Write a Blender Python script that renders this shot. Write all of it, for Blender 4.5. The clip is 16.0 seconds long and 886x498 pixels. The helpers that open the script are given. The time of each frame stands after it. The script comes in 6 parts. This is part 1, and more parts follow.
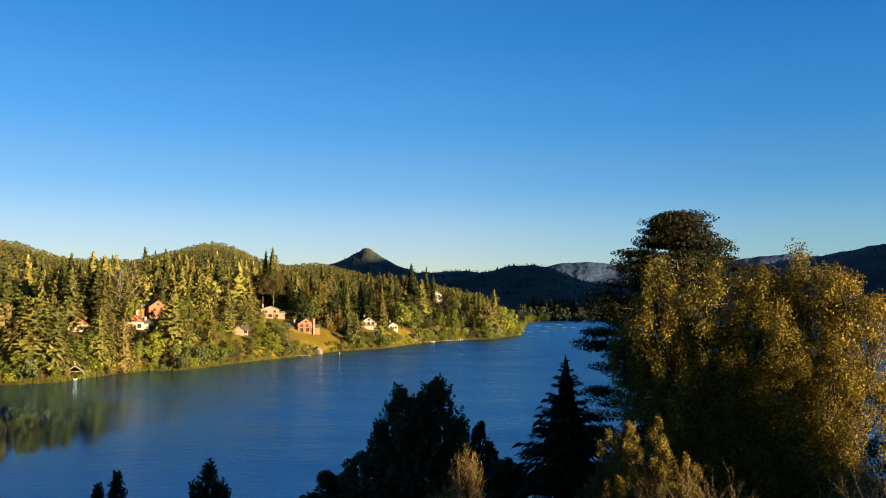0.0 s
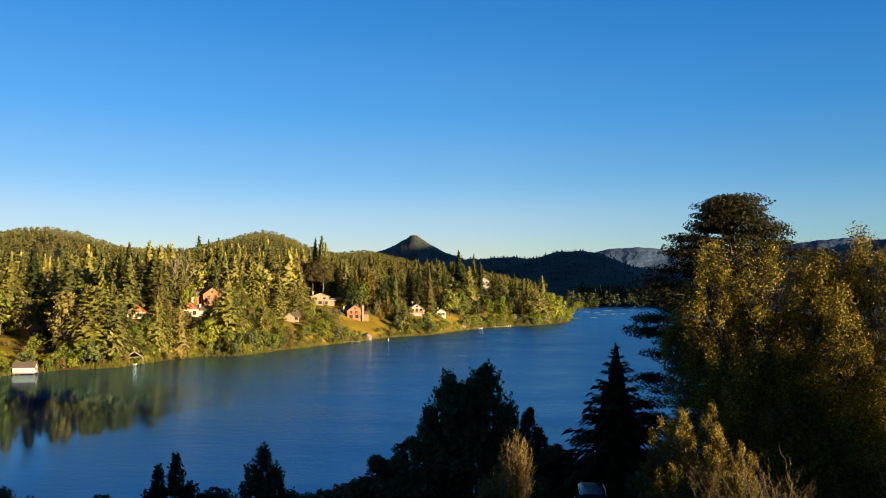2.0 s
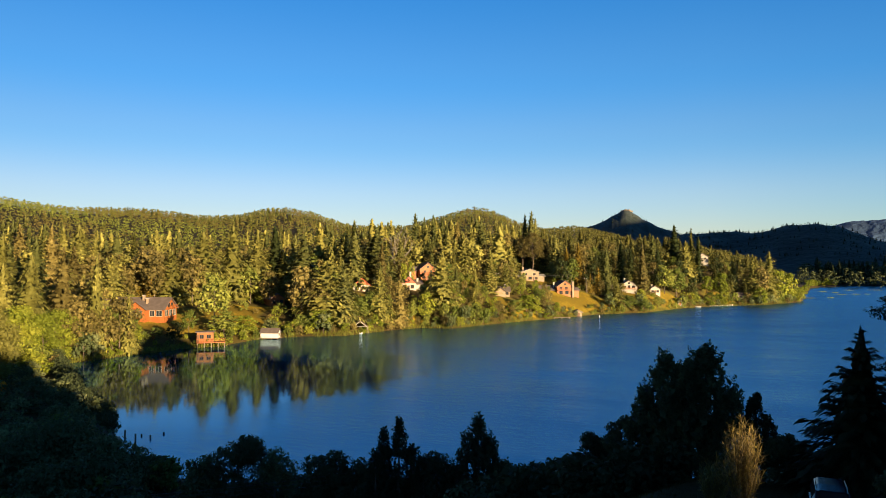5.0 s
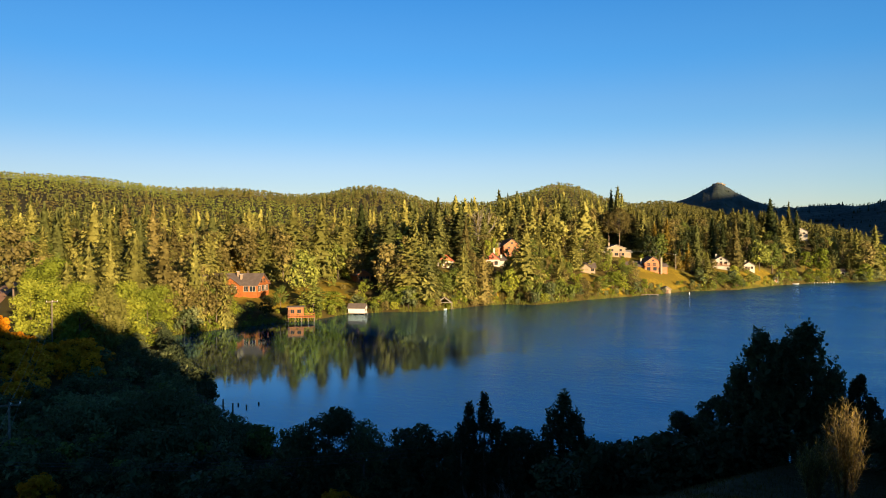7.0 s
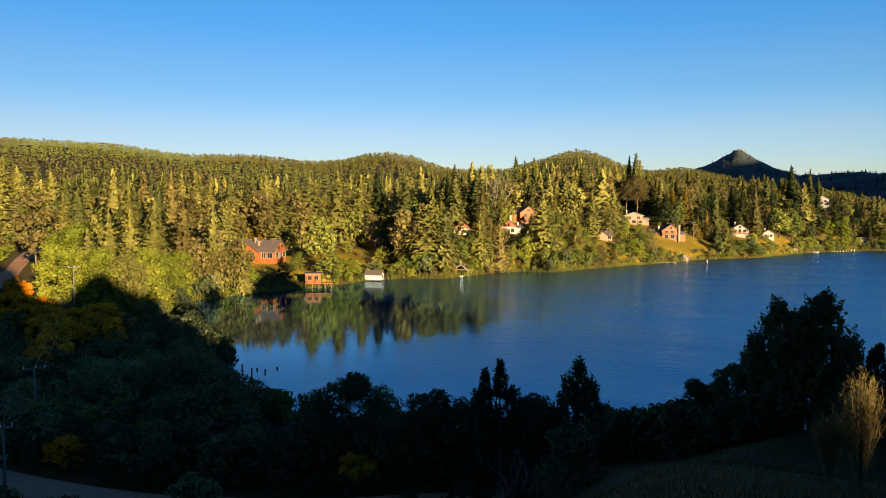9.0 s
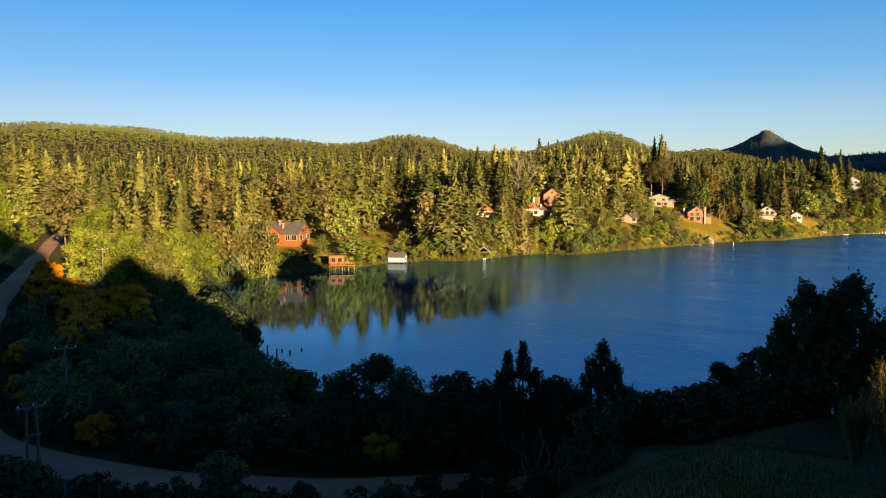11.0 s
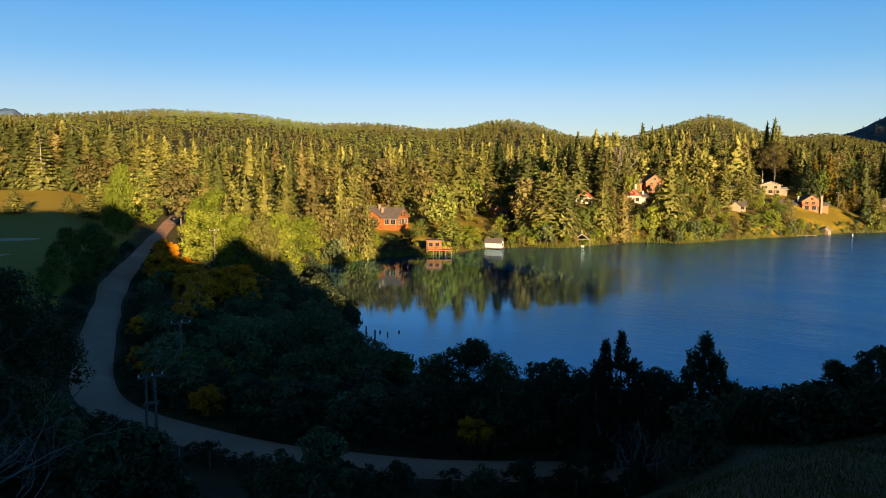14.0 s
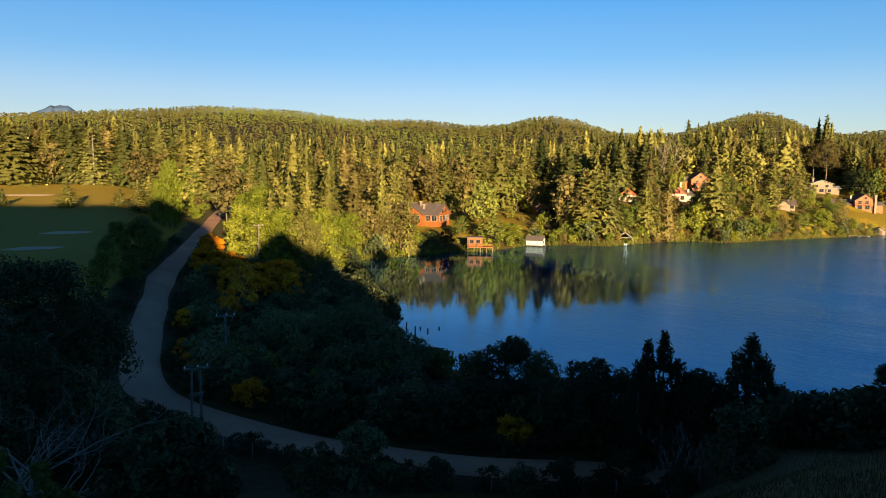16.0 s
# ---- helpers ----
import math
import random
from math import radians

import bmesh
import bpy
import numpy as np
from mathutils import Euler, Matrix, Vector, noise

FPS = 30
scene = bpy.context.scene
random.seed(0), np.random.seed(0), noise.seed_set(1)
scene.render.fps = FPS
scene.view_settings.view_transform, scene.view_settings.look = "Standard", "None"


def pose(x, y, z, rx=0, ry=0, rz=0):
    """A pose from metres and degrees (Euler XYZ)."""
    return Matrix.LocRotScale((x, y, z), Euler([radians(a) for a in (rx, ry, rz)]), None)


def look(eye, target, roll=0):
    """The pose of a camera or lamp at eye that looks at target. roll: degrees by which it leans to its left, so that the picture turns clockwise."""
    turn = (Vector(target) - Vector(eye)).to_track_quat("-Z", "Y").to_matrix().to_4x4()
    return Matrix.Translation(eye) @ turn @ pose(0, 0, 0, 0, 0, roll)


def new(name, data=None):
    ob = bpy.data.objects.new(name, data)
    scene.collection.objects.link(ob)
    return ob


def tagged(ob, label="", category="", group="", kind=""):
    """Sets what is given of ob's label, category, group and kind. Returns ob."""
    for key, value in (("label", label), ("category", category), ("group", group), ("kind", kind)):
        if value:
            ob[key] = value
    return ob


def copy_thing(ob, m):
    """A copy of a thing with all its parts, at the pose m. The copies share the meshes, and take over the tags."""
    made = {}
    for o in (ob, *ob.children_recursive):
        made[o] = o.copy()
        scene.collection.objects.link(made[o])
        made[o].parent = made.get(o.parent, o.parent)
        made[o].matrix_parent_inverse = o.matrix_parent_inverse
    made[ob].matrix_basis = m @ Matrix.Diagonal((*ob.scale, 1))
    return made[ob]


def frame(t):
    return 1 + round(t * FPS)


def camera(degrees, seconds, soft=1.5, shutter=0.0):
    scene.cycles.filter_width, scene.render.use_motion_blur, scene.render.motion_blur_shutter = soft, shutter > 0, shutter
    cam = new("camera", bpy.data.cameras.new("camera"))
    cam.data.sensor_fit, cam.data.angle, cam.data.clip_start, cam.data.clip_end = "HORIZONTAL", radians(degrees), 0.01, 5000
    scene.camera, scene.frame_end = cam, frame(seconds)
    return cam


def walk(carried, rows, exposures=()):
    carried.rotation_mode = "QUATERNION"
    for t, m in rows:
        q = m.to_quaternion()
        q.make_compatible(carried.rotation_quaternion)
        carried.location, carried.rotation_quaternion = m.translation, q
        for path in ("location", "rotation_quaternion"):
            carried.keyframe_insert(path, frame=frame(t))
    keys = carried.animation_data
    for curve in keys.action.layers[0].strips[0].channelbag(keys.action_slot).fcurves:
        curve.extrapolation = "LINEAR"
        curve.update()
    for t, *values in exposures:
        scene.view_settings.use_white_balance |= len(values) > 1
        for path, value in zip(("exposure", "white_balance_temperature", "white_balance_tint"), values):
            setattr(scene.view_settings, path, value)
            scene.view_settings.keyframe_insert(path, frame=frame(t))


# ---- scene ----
cam = camera(62.7, 16.0, soft=0.4)
EYE, ARM = 24.0, 0.5          # eye height over the lake; how far the camera is held out from the turning body
ROWS = [
    (0.0, 0.00, 4.30, 0.00), (0.5, 1.14, 4.19, -0.07), (1.0, 2.01, 3.97, -0.02), (1.5, 2.87, 3.61, 0.07),
    (2.0, 3.74, 3.25, 0.21), (2.5, 5.28, 2.88, 0.26), (3.0, 7.65, 2.55, 0.38), (3.5, 10.64, 2.23, 0.23),
    (4.0, 14.05, 1.95, 0.09), (4.5, 17.37, 1.64, -0.14), (5.0, 20.12, 1.36, -0.11), (7.5, 27.27, -1.23, 0.06),
    (8.0, 27.54, -2.02, 0.01), (8.5, 27.79, -2.61, -0.01), (11.0, 29.78, -4.48, 0.11), (11.5, 30.90, -4.74, 0.09),
    (12.0, 32.08, -4.97, 0.05), (12.5, 33.35, -5.18, -0.03), (13.0, 34.64, -5.36, -0.12), (13.5, 36.04, -5.51, -0.17),
    (14.0, 37.45, -5.62, -0.24), (14.5, 38.72, -5.73, -0.32), (15.0, 39.69, -5.79, -0.40), (15.5, 40.28, -5.85, -0.48),
    (16.0, 40.70, -5.89, -0.51),
]
walk(cam, [(t, pose(-ARM * math.sin(radians(yaw)), ARM * math.cos(radians(yaw)), EYE, 90 + pitch, roll, yaw))
           for t, yaw, pitch, roll in ROWS], exposures=[(0.0, 1.95), (16.0, 1.95)])

# ---- world, sun ----
SUN_AZ, SUN_EL = 58.0, 8.0    # the light travels towards this azimuth (counter-clockwise from +y)
world = bpy.data.worlds.new("sky")
scene.world = world
world.use_nodes = True
wn = world.node_tree.nodes
sky = wn.new("ShaderNodeTexSky")
sky.sky_type, sky.sun_disc = "NISHITA", False
sky.sun_elevation, sky.sun_rotation = radians(SUN_EL), radians(180 - SUN_AZ)
sky.air_density, sky.dust_density, sky.ozone_density = 1.0, 0.2, 3.0
wn["Background"].inputs["Strength"].default_value = 0.054
# sky tinted bluer with height; above the view dimmed and reddened to temper shade
wl = world.node_tree.links
tc, sep, deep, mul = wn.new("ShaderNodeTexCoord"), wn.new("ShaderNodeSeparateXYZ"), wn.new("ShaderNodeValToRGB"), wn.new("ShaderNodeMix")
wl.new(tc.outputs["Generated"], sep.inputs[0])
wl.new(sep.outputs["Z"], deep.inputs[0])
for i, (at_z, c) in enumerate(((0.0, (0.68, 0.58, 0.65)), (0.09, (0.62, 0.56, 0.65)), (0.17, (0.40, 0.52, 0.66)), (0.25, (0.26, 0.51, 0.71)), (0.38, (0.16, 0.48, 0.73)), (0.5, (0.19, 0.55, 0.86)), (0.66, (0.17, 0.16, 0.22)), (1.0, (0.16, 0.08, 0.07)))):
    el = deep.color_ramp.elements[i] if i < 2 else deep.color_ramp.elements.new(at_z)
    el.position, el.color = at_z, (*(1.5 * v for v in c), 1)
deep.color_ramp.interpolation = "EASE"
mul.data_type, mul.blend_type = "RGBA", "MULTIPLY"
mul.inputs["Factor"].default_value = 1.0
wl.new(sky.outputs[0], mul.inputs["A"])
wl.new(deep.outputs[0], mul.inputs["B"])
# evener from west to east than pure air would be
shift, span, even = wn.new("ShaderNodeMath"), wn.new("ShaderNodeValToRGB"), wn.new("ShaderNodeMix")
shift.operation = "MULTIPLY_ADD"
shift.inputs[1].default_value = shift.inputs[2].default_value = 0.5
wl.new(sep.outputs["X"], shift.inputs[0])
wl.new(shift.outputs[0], span.inputs[0])
for i, (at_x, c) in enumerate(((0.07, (0.82, 0.82, 0.82)), (0.22, (0.94, 0.94, 0.94)), (0.5, (1.06, 1.12, 1.12)), (0.63, (0.9, 1.12, 1.18)), (0.75, (0.72, 1.03, 1.12)))):
    el = span.color_ramp.elements[i] if i < 2 else span.color_ramp.elements.new(at_x)
    el.position, el.color = at_x, (*c, 1)
even.data_type, even.blend_type = "RGBA", "MULTIPLY"
even.inputs["Factor"].default_value = 1.0
wl.new(mul.outputs["Result"], even.inputs["A"])
wl.new(span.outputs[0], even.inputs["B"])
wl.new(even.outputs["Result"], wn["Background"].inputs["Color"])
sun = new("sun", bpy.data.lights.new("sun", "SUN"))
sun.data.energy, sun.data.angle, sun.data.color = 5.0, radians(0.5), (1.0, 0.715, 0.40)
e, a = radians(SUN_EL), radians(SUN_AZ)
sun.matrix_world = look((0, 0, 0), (-math.sin(a) * math.cos(e), math.cos(a) * math.cos(e), -math.sin(e)))

# ---- helpers for building ----
rng = np.random.default_rng(7)


def at(az, d):
    """Plan place from azimuth (degrees, counter-clockwise from +y) and distance."""
    return -d * math.sin(radians(az)), d * math.cos(radians(az))


def mesh(name, verts, faces):
    """A mesh from vertex and face arrays; all faces have the same number of corners."""
    verts, faces = np.asarray(verts, np.float32), np.asarray(faces, np.int32)
    me = bpy.data.meshes.new(name)
    n, k = faces.shape
    me.vertices.add(len(verts))
    me.vertices.foreach_set("co", verts.ravel())
    me.loops.add(n * k)
    me.loops.foreach_set("vertex_index", faces.ravel())
    me.polygons.add(n)
    me.polygons.foreach_set("loop_start", np.arange(n, dtype=np.int32) * k)
    me.update(calc_edges=True)
    return me


def part(name, me, material, parent=None, label=""):
    """Links a mesh or a bmesh as one object under a thing or under a part."""
    if isinstance(me, bmesh.types.BMesh):
        bm, me = me, bpy.data.meshes.new(name)
        bm.to_mesh(me)
        bm.free()
    if material and not me.materials:
        me.materials.append(material)
    ob = new(name, me)
    if parent:
        ob.parent = parent
    return tagged(ob, label)


def smooth(me):
    me.polygons.foreach_set("use_smooth", np.ones(len(me.polygons), bool))
    return me


def step(x, lo, hi):
    u = np.clip((np.asarray(x, float) - lo) / (hi - lo), 0, 1)
    return u * u * (3 - 2 * u)


# ---- materials ----
def material(name, base, rough=0.8, var=0.25, scale=4.0, fine=30.0, bump=0.3, bumpdist=0.02, metal=0.0, tints=None, islands=0.0, objects=0.0,
             translucent=0.0, coords="Object", spec=0.3):
    """A node material: a base colour broken up at two scales, with relief, and varied by object or by island."""
    m = bpy.data.materials.new(name)
    m.use_nodes = True
    n, l = m.node_tree.nodes, m.node_tree.links
    b = n["Principled BSDF"]
    b.inputs["Roughness"].default_value, b.inputs["Metallic"].default_value = rough, metal
    b.inputs["Specular IOR Level"].default_value = spec
    tc = n.new("ShaderNodeTexCoord")
    big, small = n.new("ShaderNodeTexNoise"), n.new("ShaderNodeTexNoise")
    big.inputs["Scale"].default_value, small.inputs["Scale"].default_value = scale, fine
    big.inputs["Detail"].default_value, small.inputs["Detail"].default_value = 4, 3
    for t in (big, small):
        l.new(tc.outputs[coords], t.inputs["Vector"])
    ramp = n.new("ShaderNodeValToRGB")
    lo = [c * (1 - var) for c in base]
    hi = list(tints) if tints else [min(1, c * (1 + var)) for c in base]
    ramp.color_ramp.elements[0].position, ramp.color_ramp.elements[1].position = 0.35, 0.68
    ramp.color_ramp.elements[0].color, ramp.color_ramp.elements[1].color = (*lo, 1), (*hi, 1)
    mix = n.new("ShaderNodeMath")
    mix.operation, mix.use_clamp = "MULTIPLY_ADD", False
    l.new(small.outputs["Fac"], mix.inputs[0])
    mix.inputs[1].default_value = 0.4
    add = n.new("ShaderNodeMath")
    add.operation = "MULTIPLY_ADD"
    l.new(big.outputs["Fac"], add.inputs[0])
    add.inputs[1].default_value, add.inputs[2].default_value = 0.8, -0.1
    l.new(add.outputs[0], mix.inputs[2])
    value = mix.outputs[0]
    sub = n.new("ShaderNodeMath")
    sub.operation = "ADD"
    l.new(value, sub.inputs[0])
    sub.inputs[1].default_value = -0.1
    value = sub.outputs[0]
    for amount, kind, out in ((islands, "ShaderNodeNewGeometry", "Random Per Island"), (objects, "ShaderNodeObjectInfo", "Random")):
        if amount:
            g, k = n.new(kind), n.new("ShaderNodeMath")
            k.operation = "MULTIPLY_ADD"
            l.new(g.outputs[out], k.inputs[0])
            k.inputs[1].default_value = amount
            k2 = n.new("ShaderNodeMath")
            k2.operation = "ADD"
            l.new(value, k.inputs[2])
            l.new(k.outputs[0], k2.inputs[0])
            k2.inputs[1].default_value = -amount / 2
            value = k2.outputs[0]
    l.new(value, ramp.inputs["Fac"])
    l.new(ramp.outputs["Color"], b.inputs["Base Color"])
    if bump:
        bp = n.new("ShaderNodeBump")
        bp.inputs["Strength"].default_value, bp.inputs["Distance"].default_value = bump, bumpdist
        l.new(mix.outputs[0], bp.inputs["Height"])
        l.new(bp.outputs[0], b.inputs["Normal"])
    if translucent:
        tr, ms = n.new("ShaderNodeBsdfTranslucent"), n.new("ShaderNodeMixShader")
        l.new(ramp.outputs["Color"], tr.inputs["Color"])
        ms.inputs[0].default_value = translucent
        l.new(b.outputs[0], ms.inputs[1])
        l.new(tr.outputs[0], ms.inputs[2])
        l.new(ms.outputs[0], n["Material Output"].inputs["Surface"])
    return m


def leaf(name, dark, light, islands=0.22, objects=0.4):
    return material(name, dark, rough=0.6, var=0.2, scale=0.12, fine=2.6, bump=0.6, bumpdist=0.4, tints=light, islands=islands, objects=objects, translucent=0.3, spec=0.15)


M_FIR = leaf("fir_needles", (0.100, 0.112, 0.030), (0.240, 0.232, 0.062))
# deep green, darkened further to stand in for shade among the spit's trees
M_FIR_DEEP_SHADE = leaf("deep_green_shade_needles", (0.034, 0.047, 0.013), (0.122, 0.116, 0.028))
M_FIR_OLIVE = leaf("olive_fir_needles", (0.160, 0.158, 0.036), (0.310, 0.288, 0.068))
M_FIR_BROWN = leaf("brown_cypress_needles", (0.128, 0.108, 0.032), (0.262, 0.212, 0.064))
M_LEAF = leaf("broad_leaves", (0.104, 0.134, 0.024), (0.262, 0.280, 0.054))
M_LEAF_LIME = leaf("lime_leaves", (0.145, 0.180, 0.018), (0.305, 0.315, 0.038))
M_LEAF_GOLD = leaf("golden_leaves", (0.176, 0.120, 0.016), (0.336, 0.232, 0.040))
M_LARCH = leaf("larch_needles", (0.170, 0.120, 0.016), (0.300, 0.205, 0.034))
M_LEAF_RUST = leaf("rust_leaves", (0.12, 0.05, 0.03), (0.25, 0.10, 0.06))
M_WILLOW = leaf("willow_leaves", (0.078, 0.104, 0.040), (0.185, 0.205, 0.085))
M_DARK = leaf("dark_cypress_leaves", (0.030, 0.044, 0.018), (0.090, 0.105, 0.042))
M_EVERGREEN = leaf("evergreen_leaves", (0.050, 0.068, 0.028), (0.140, 0.158, 0.062))
M_YELLOWBUSH = leaf("yellow_bush_leaves", (0.135, 0.110, 0.020), (0.340, 0.255, 0.048), islands=0.5, objects=0.0)
M_YELLOWTREE = leaf("yellow_green_leaves", (0.108, 0.104, 0.016), (0.450, 0.315, 0.042), islands=0.5, objects=0.0)
M_BEECH = leaf("beech_leaves", (0.022, 0.026, 0.010), (0.165, 0.128, 0.038))
M_FEATHER = leaf("pale_yellow_shoots", (0.17, 0.13, 0.035), (0.36, 0.28, 0.085), islands=0.5, objects=0.1)
M_GORSE = leaf("gorse_flowers", (0.64, 0.25, 0.008), (0.95, 0.42, 0.012), objects=0.2)
M_TWIG = material("pale_twigs", (0.17, 0.13, 0.07), var=0.3)
M_BARK = material("bark", (0.13, 0.10, 0.075), var=0.4, scale=1.5, fine=14, bump=0.6, bumpdist=0.03)
M_BARK_DARK = material("dark_bark", (0.055, 0.045, 0.034), var=0.4, scale=1.5, fine=14, bump=0.6, bumpdist=0.03)
M_DEAD = material("grey_dead_wood", (0.24, 0.21, 0.175), var=0.3, scale=2)


def ground_material():
    """Dark rough earth, olive bank grass and mown lawn, by the turf value of the ground, with worn and patchy borders."""
    m = bpy.data.materials.new("grass_and_earth")
    m.use_nodes = True
    n, l = m.node_tree.nodes, m.node_tree.links
    b = n["Principled BSDF"]
    b.inputs["Roughness"].default_value, b.inputs["Specular IOR Level"].default_value = 0.9, 0.15
    turf, geo = n.new("ShaderNodeAttribute"), n.new("ShaderNodeNewGeometry")
    turf.attribute_name = "turf"
    big, small = n.new("ShaderNodeTexNoise"), n.new("ShaderNodeTexNoise")
    for t, sc in ((big, 0.07), (small, 1.1)):
        t.inputs["Scale"].default_value, t.inputs["Detail"].default_value = sc, 5
        l.new(geo.outputs["Position"], t.inputs["Vector"])
    a1, a2 = n.new("ShaderNodeMath"), n.new("ShaderNodeMath")
    a1.operation = a2.operation = "MULTIPLY_ADD"
    l.new(big.outputs["Fac"], a1.inputs[0])
    a1.inputs[1].default_value = 0.5
    l.new(turf.outputs["Fac"], a1.inputs[2])
    l.new(small.outputs["Fac"], a2.inputs[0])
    a2.inputs[1].default_value = 0.25
    l.new(a1.outputs[0], a2.inputs[2])
    off = n.new("ShaderNodeMath")
    off.operation = "ADD"
    off.inputs[1].default_value = -0.37
    l.new(a2.outputs[0], off.inputs[0])
    ramp = n.new("ShaderNodeValToRGB")
    for i, (q, c) in enumerate(((0.0, (0.020, 0.019, 0.008)), (0.18, (0.045, 0.034, 0.010)), (0.45, (0.068, 0.052, 0.010)), (0.62, (0.085, 0.080, 0.016)), (0.85, (0.122, 0.087, 0.007)), (1.0, (0.270, 0.190, 0.016)))):
        el = ramp.color_ramp.elements[i] if i < 2 else ramp.color_ramp.elements.new(q)
        el.position, el.color = q, (*c, 1)
    l.new(off.outputs[0], ramp.inputs["Fac"])
    l.new(ramp.outputs[0], b.inputs["Base Color"])
    bp = n.new("ShaderNodeBump")
    bp.inputs["Strength"].default_value, bp.inputs["Distance"].default_value = 0.6, 0.3
    l.new(small.outputs["Fac"], bp.inputs["Height"])
    l.new(bp.outputs[0], b.inputs["Normal"])
    return m


M_GROUND = ground_material()
M_ROAD = material("gravel_road", (0.41, 0.228, 0.128), var=0.24, scale=0.12, fine=6, bump=0.4, bumpdist=0.05)
M_SAND = material("sand", (0.52, 0.37, 0.21), var=0.15, scale=0.5, fine=8)
# woods blued in the base colour for distance haze
M_HAZY_HILL = material("haze_blued_wooded_hillside", (0.030, 0.046, 0.040), var=0.4, scale=0.012, fine=0.08, bump=1.0, bumpdist=8, tints=(0.062, 0.078, 0.070))
# blue of distance haze put into the base colours of the far rock
M_HAZE_ROCK = material("far_haze_tinted_rock", (0.075, 0.13, 0.22), var=0.25, scale=0.004, fine=0.03, bump=1.0, bumpdist=25)
M_HAZE_ROCK_DEEP = material("haze_tinted_bare_rock", (0.040, 0.082, 0.160), var=0.3, scale=0.004, fine=0.03, bump=1.0, bumpdist=25)


def water_material():
    m = bpy.data.materials.new("lake_water")
    m.use_nodes = True
    n, l = m.node_tree.nodes, m.node_tree.links
    b = n["Principled BSDF"]
    b.inputs["Base Color"].default_value = (0.001, 0.018, 0.075, 1)
    b.inputs["Specular IOR Level"].default_value = 0.0
    # reflection tinted blue and its IOR raised, to strengthen the mirrored sky
    gloss, rim, over, tint = n.new("ShaderNodeBsdfGlossy"), n.new("ShaderNodeFresnel"), n.new("ShaderNodeMixShader"), n.new("ShaderNodeMix")
    gloss.inputs["Roughness"].default_value, rim.inputs["IOR"].default_value = 0.05, 2.5
    tint.data_type = "RGBA"
    tint.inputs["A"].default_value, tint.inputs["B"].default_value = (0.56, 0.83, 1.0, 1), (0.53, 0.82, 1.0, 1)
    l.new(tint.outputs["Result"], gloss.inputs["Color"])
    l.new(rim.outputs[0], over.inputs[0])
    l.new(b.outputs[0], over.inputs[1])
    l.new(gloss.outputs[0], over.inputs[2])
    l.new(over.outputs[0], n["Material Output"].inputs["Surface"])
    geo = n.new("ShaderNodeNewGeometry")
    # calm water in the sheltered bay, wind ripples outside it
    off = n.new("ShaderNodeVectorMath")
    off.operation = "DISTANCE"
    off.inputs[1].default_value = (-114, 130, 0)
    l.new(geo.outputs["Position"], off.inputs[0])
    edge = n.new("ShaderNodeTexNoise")
    edge.inputs["Scale"].default_value, edge.inputs["Detail"].default_value = 0.03, 4
    l.new(geo.outputs["Position"], edge.inputs["Vector"])
    wob = n.new("ShaderNodeMath")
    wob.operation = "MULTIPLY_ADD"
    l.new(edge.outputs["Fac"], wob.inputs[0])
    wob.inputs[1].default_value = 50
    l.new(off.outputs["Value"], wob.inputs[2])
    ripple = n.new("ShaderNodeMapRange")
    ripple.interpolation_type = "SMOOTHSTEP"
    for k, v in (("From Min", 66), ("From Max", 104), ("To Min", 0.03), ("To Max", 1.0)):
        ripple.inputs[k].default_value = v
    l.new(wob.outputs[0], ripple.inputs["Value"])
    mp = n.new("ShaderNodeMapping")
    mp.inputs["Rotation"].default_value, mp.inputs["Scale"].default_value = (0, 0, 0.5), (0.35, 1, 1)
    l.new(geo.outputs["Position"], mp.inputs["Vector"])
    waves = n.new("ShaderNodeTexNoise")
    waves.inputs["Scale"].default_value, waves.inputs["Detail"].default_value, waves.inputs["Roughness"].default_value = 0.6, 6, 0.68
    l.new(mp.outputs[0], waves.inputs["Vector"])
    bp = n.new("ShaderNodeBump")
    bp.inputs["Distance"].default_value = 0.32
    l.new(waves.outputs["Fac"], bp.inputs["Height"])
    # normals leaned towards the viewpoint, so the water mirrors higher, bluer sky
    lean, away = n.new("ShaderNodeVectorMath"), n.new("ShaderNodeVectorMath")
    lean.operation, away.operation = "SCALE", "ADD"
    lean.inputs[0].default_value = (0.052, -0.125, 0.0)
    # lean and ripples weaken towards the near shore, to brighten the water there
    place_y, near_fade, both = n.new("ShaderNodeSeparateXYZ"), n.new("ShaderNodeMapRange"), n.new("ShaderNodeMath")
    l.new(geo.outputs["Position"], place_y.inputs[0])
    for k, v in (("From Min", 60), ("From Max", 330), ("To Min", 0.24), ("To Max", 1.0)):
        near_fade.inputs[k].default_value = v
    l.new(place_y.outputs["Y"], near_fade.inputs["Value"])
    both.operation = "MULTIPLY"
    l.new(near_fade.outputs[0], both.inputs[0])
    l.new(ripple.outputs[0], both.inputs[1])
    # lean fades out in the west, so the bank's trees mirror there
    west_fade, lean_scale = n.new("ShaderNodeMapRange"), n.new("ShaderNodeMath")
    west_fade.interpolation_type = "SMOOTHSTEP"
    for k, v in (("From Min", -100), ("From Max", 0), ("To Min", 0.05), ("To Max", 1.0)):
        west_fade.inputs[k].default_value = v
    l.new(place_y.outputs["X"], west_fade.inputs["Value"])
    gust, paws, gusty = n.new("ShaderNodeTexNoise"), n.new("ShaderNodeMapRange"), n.new("ShaderNodeMath")
    gust.inputs["Scale"].default_value, gust.inputs["Detail"].default_value, gust.inputs["Roughness"].default_value = 0.07, 8, 0.7
    l.new(mp.outputs[0], gust.inputs["Vector"])
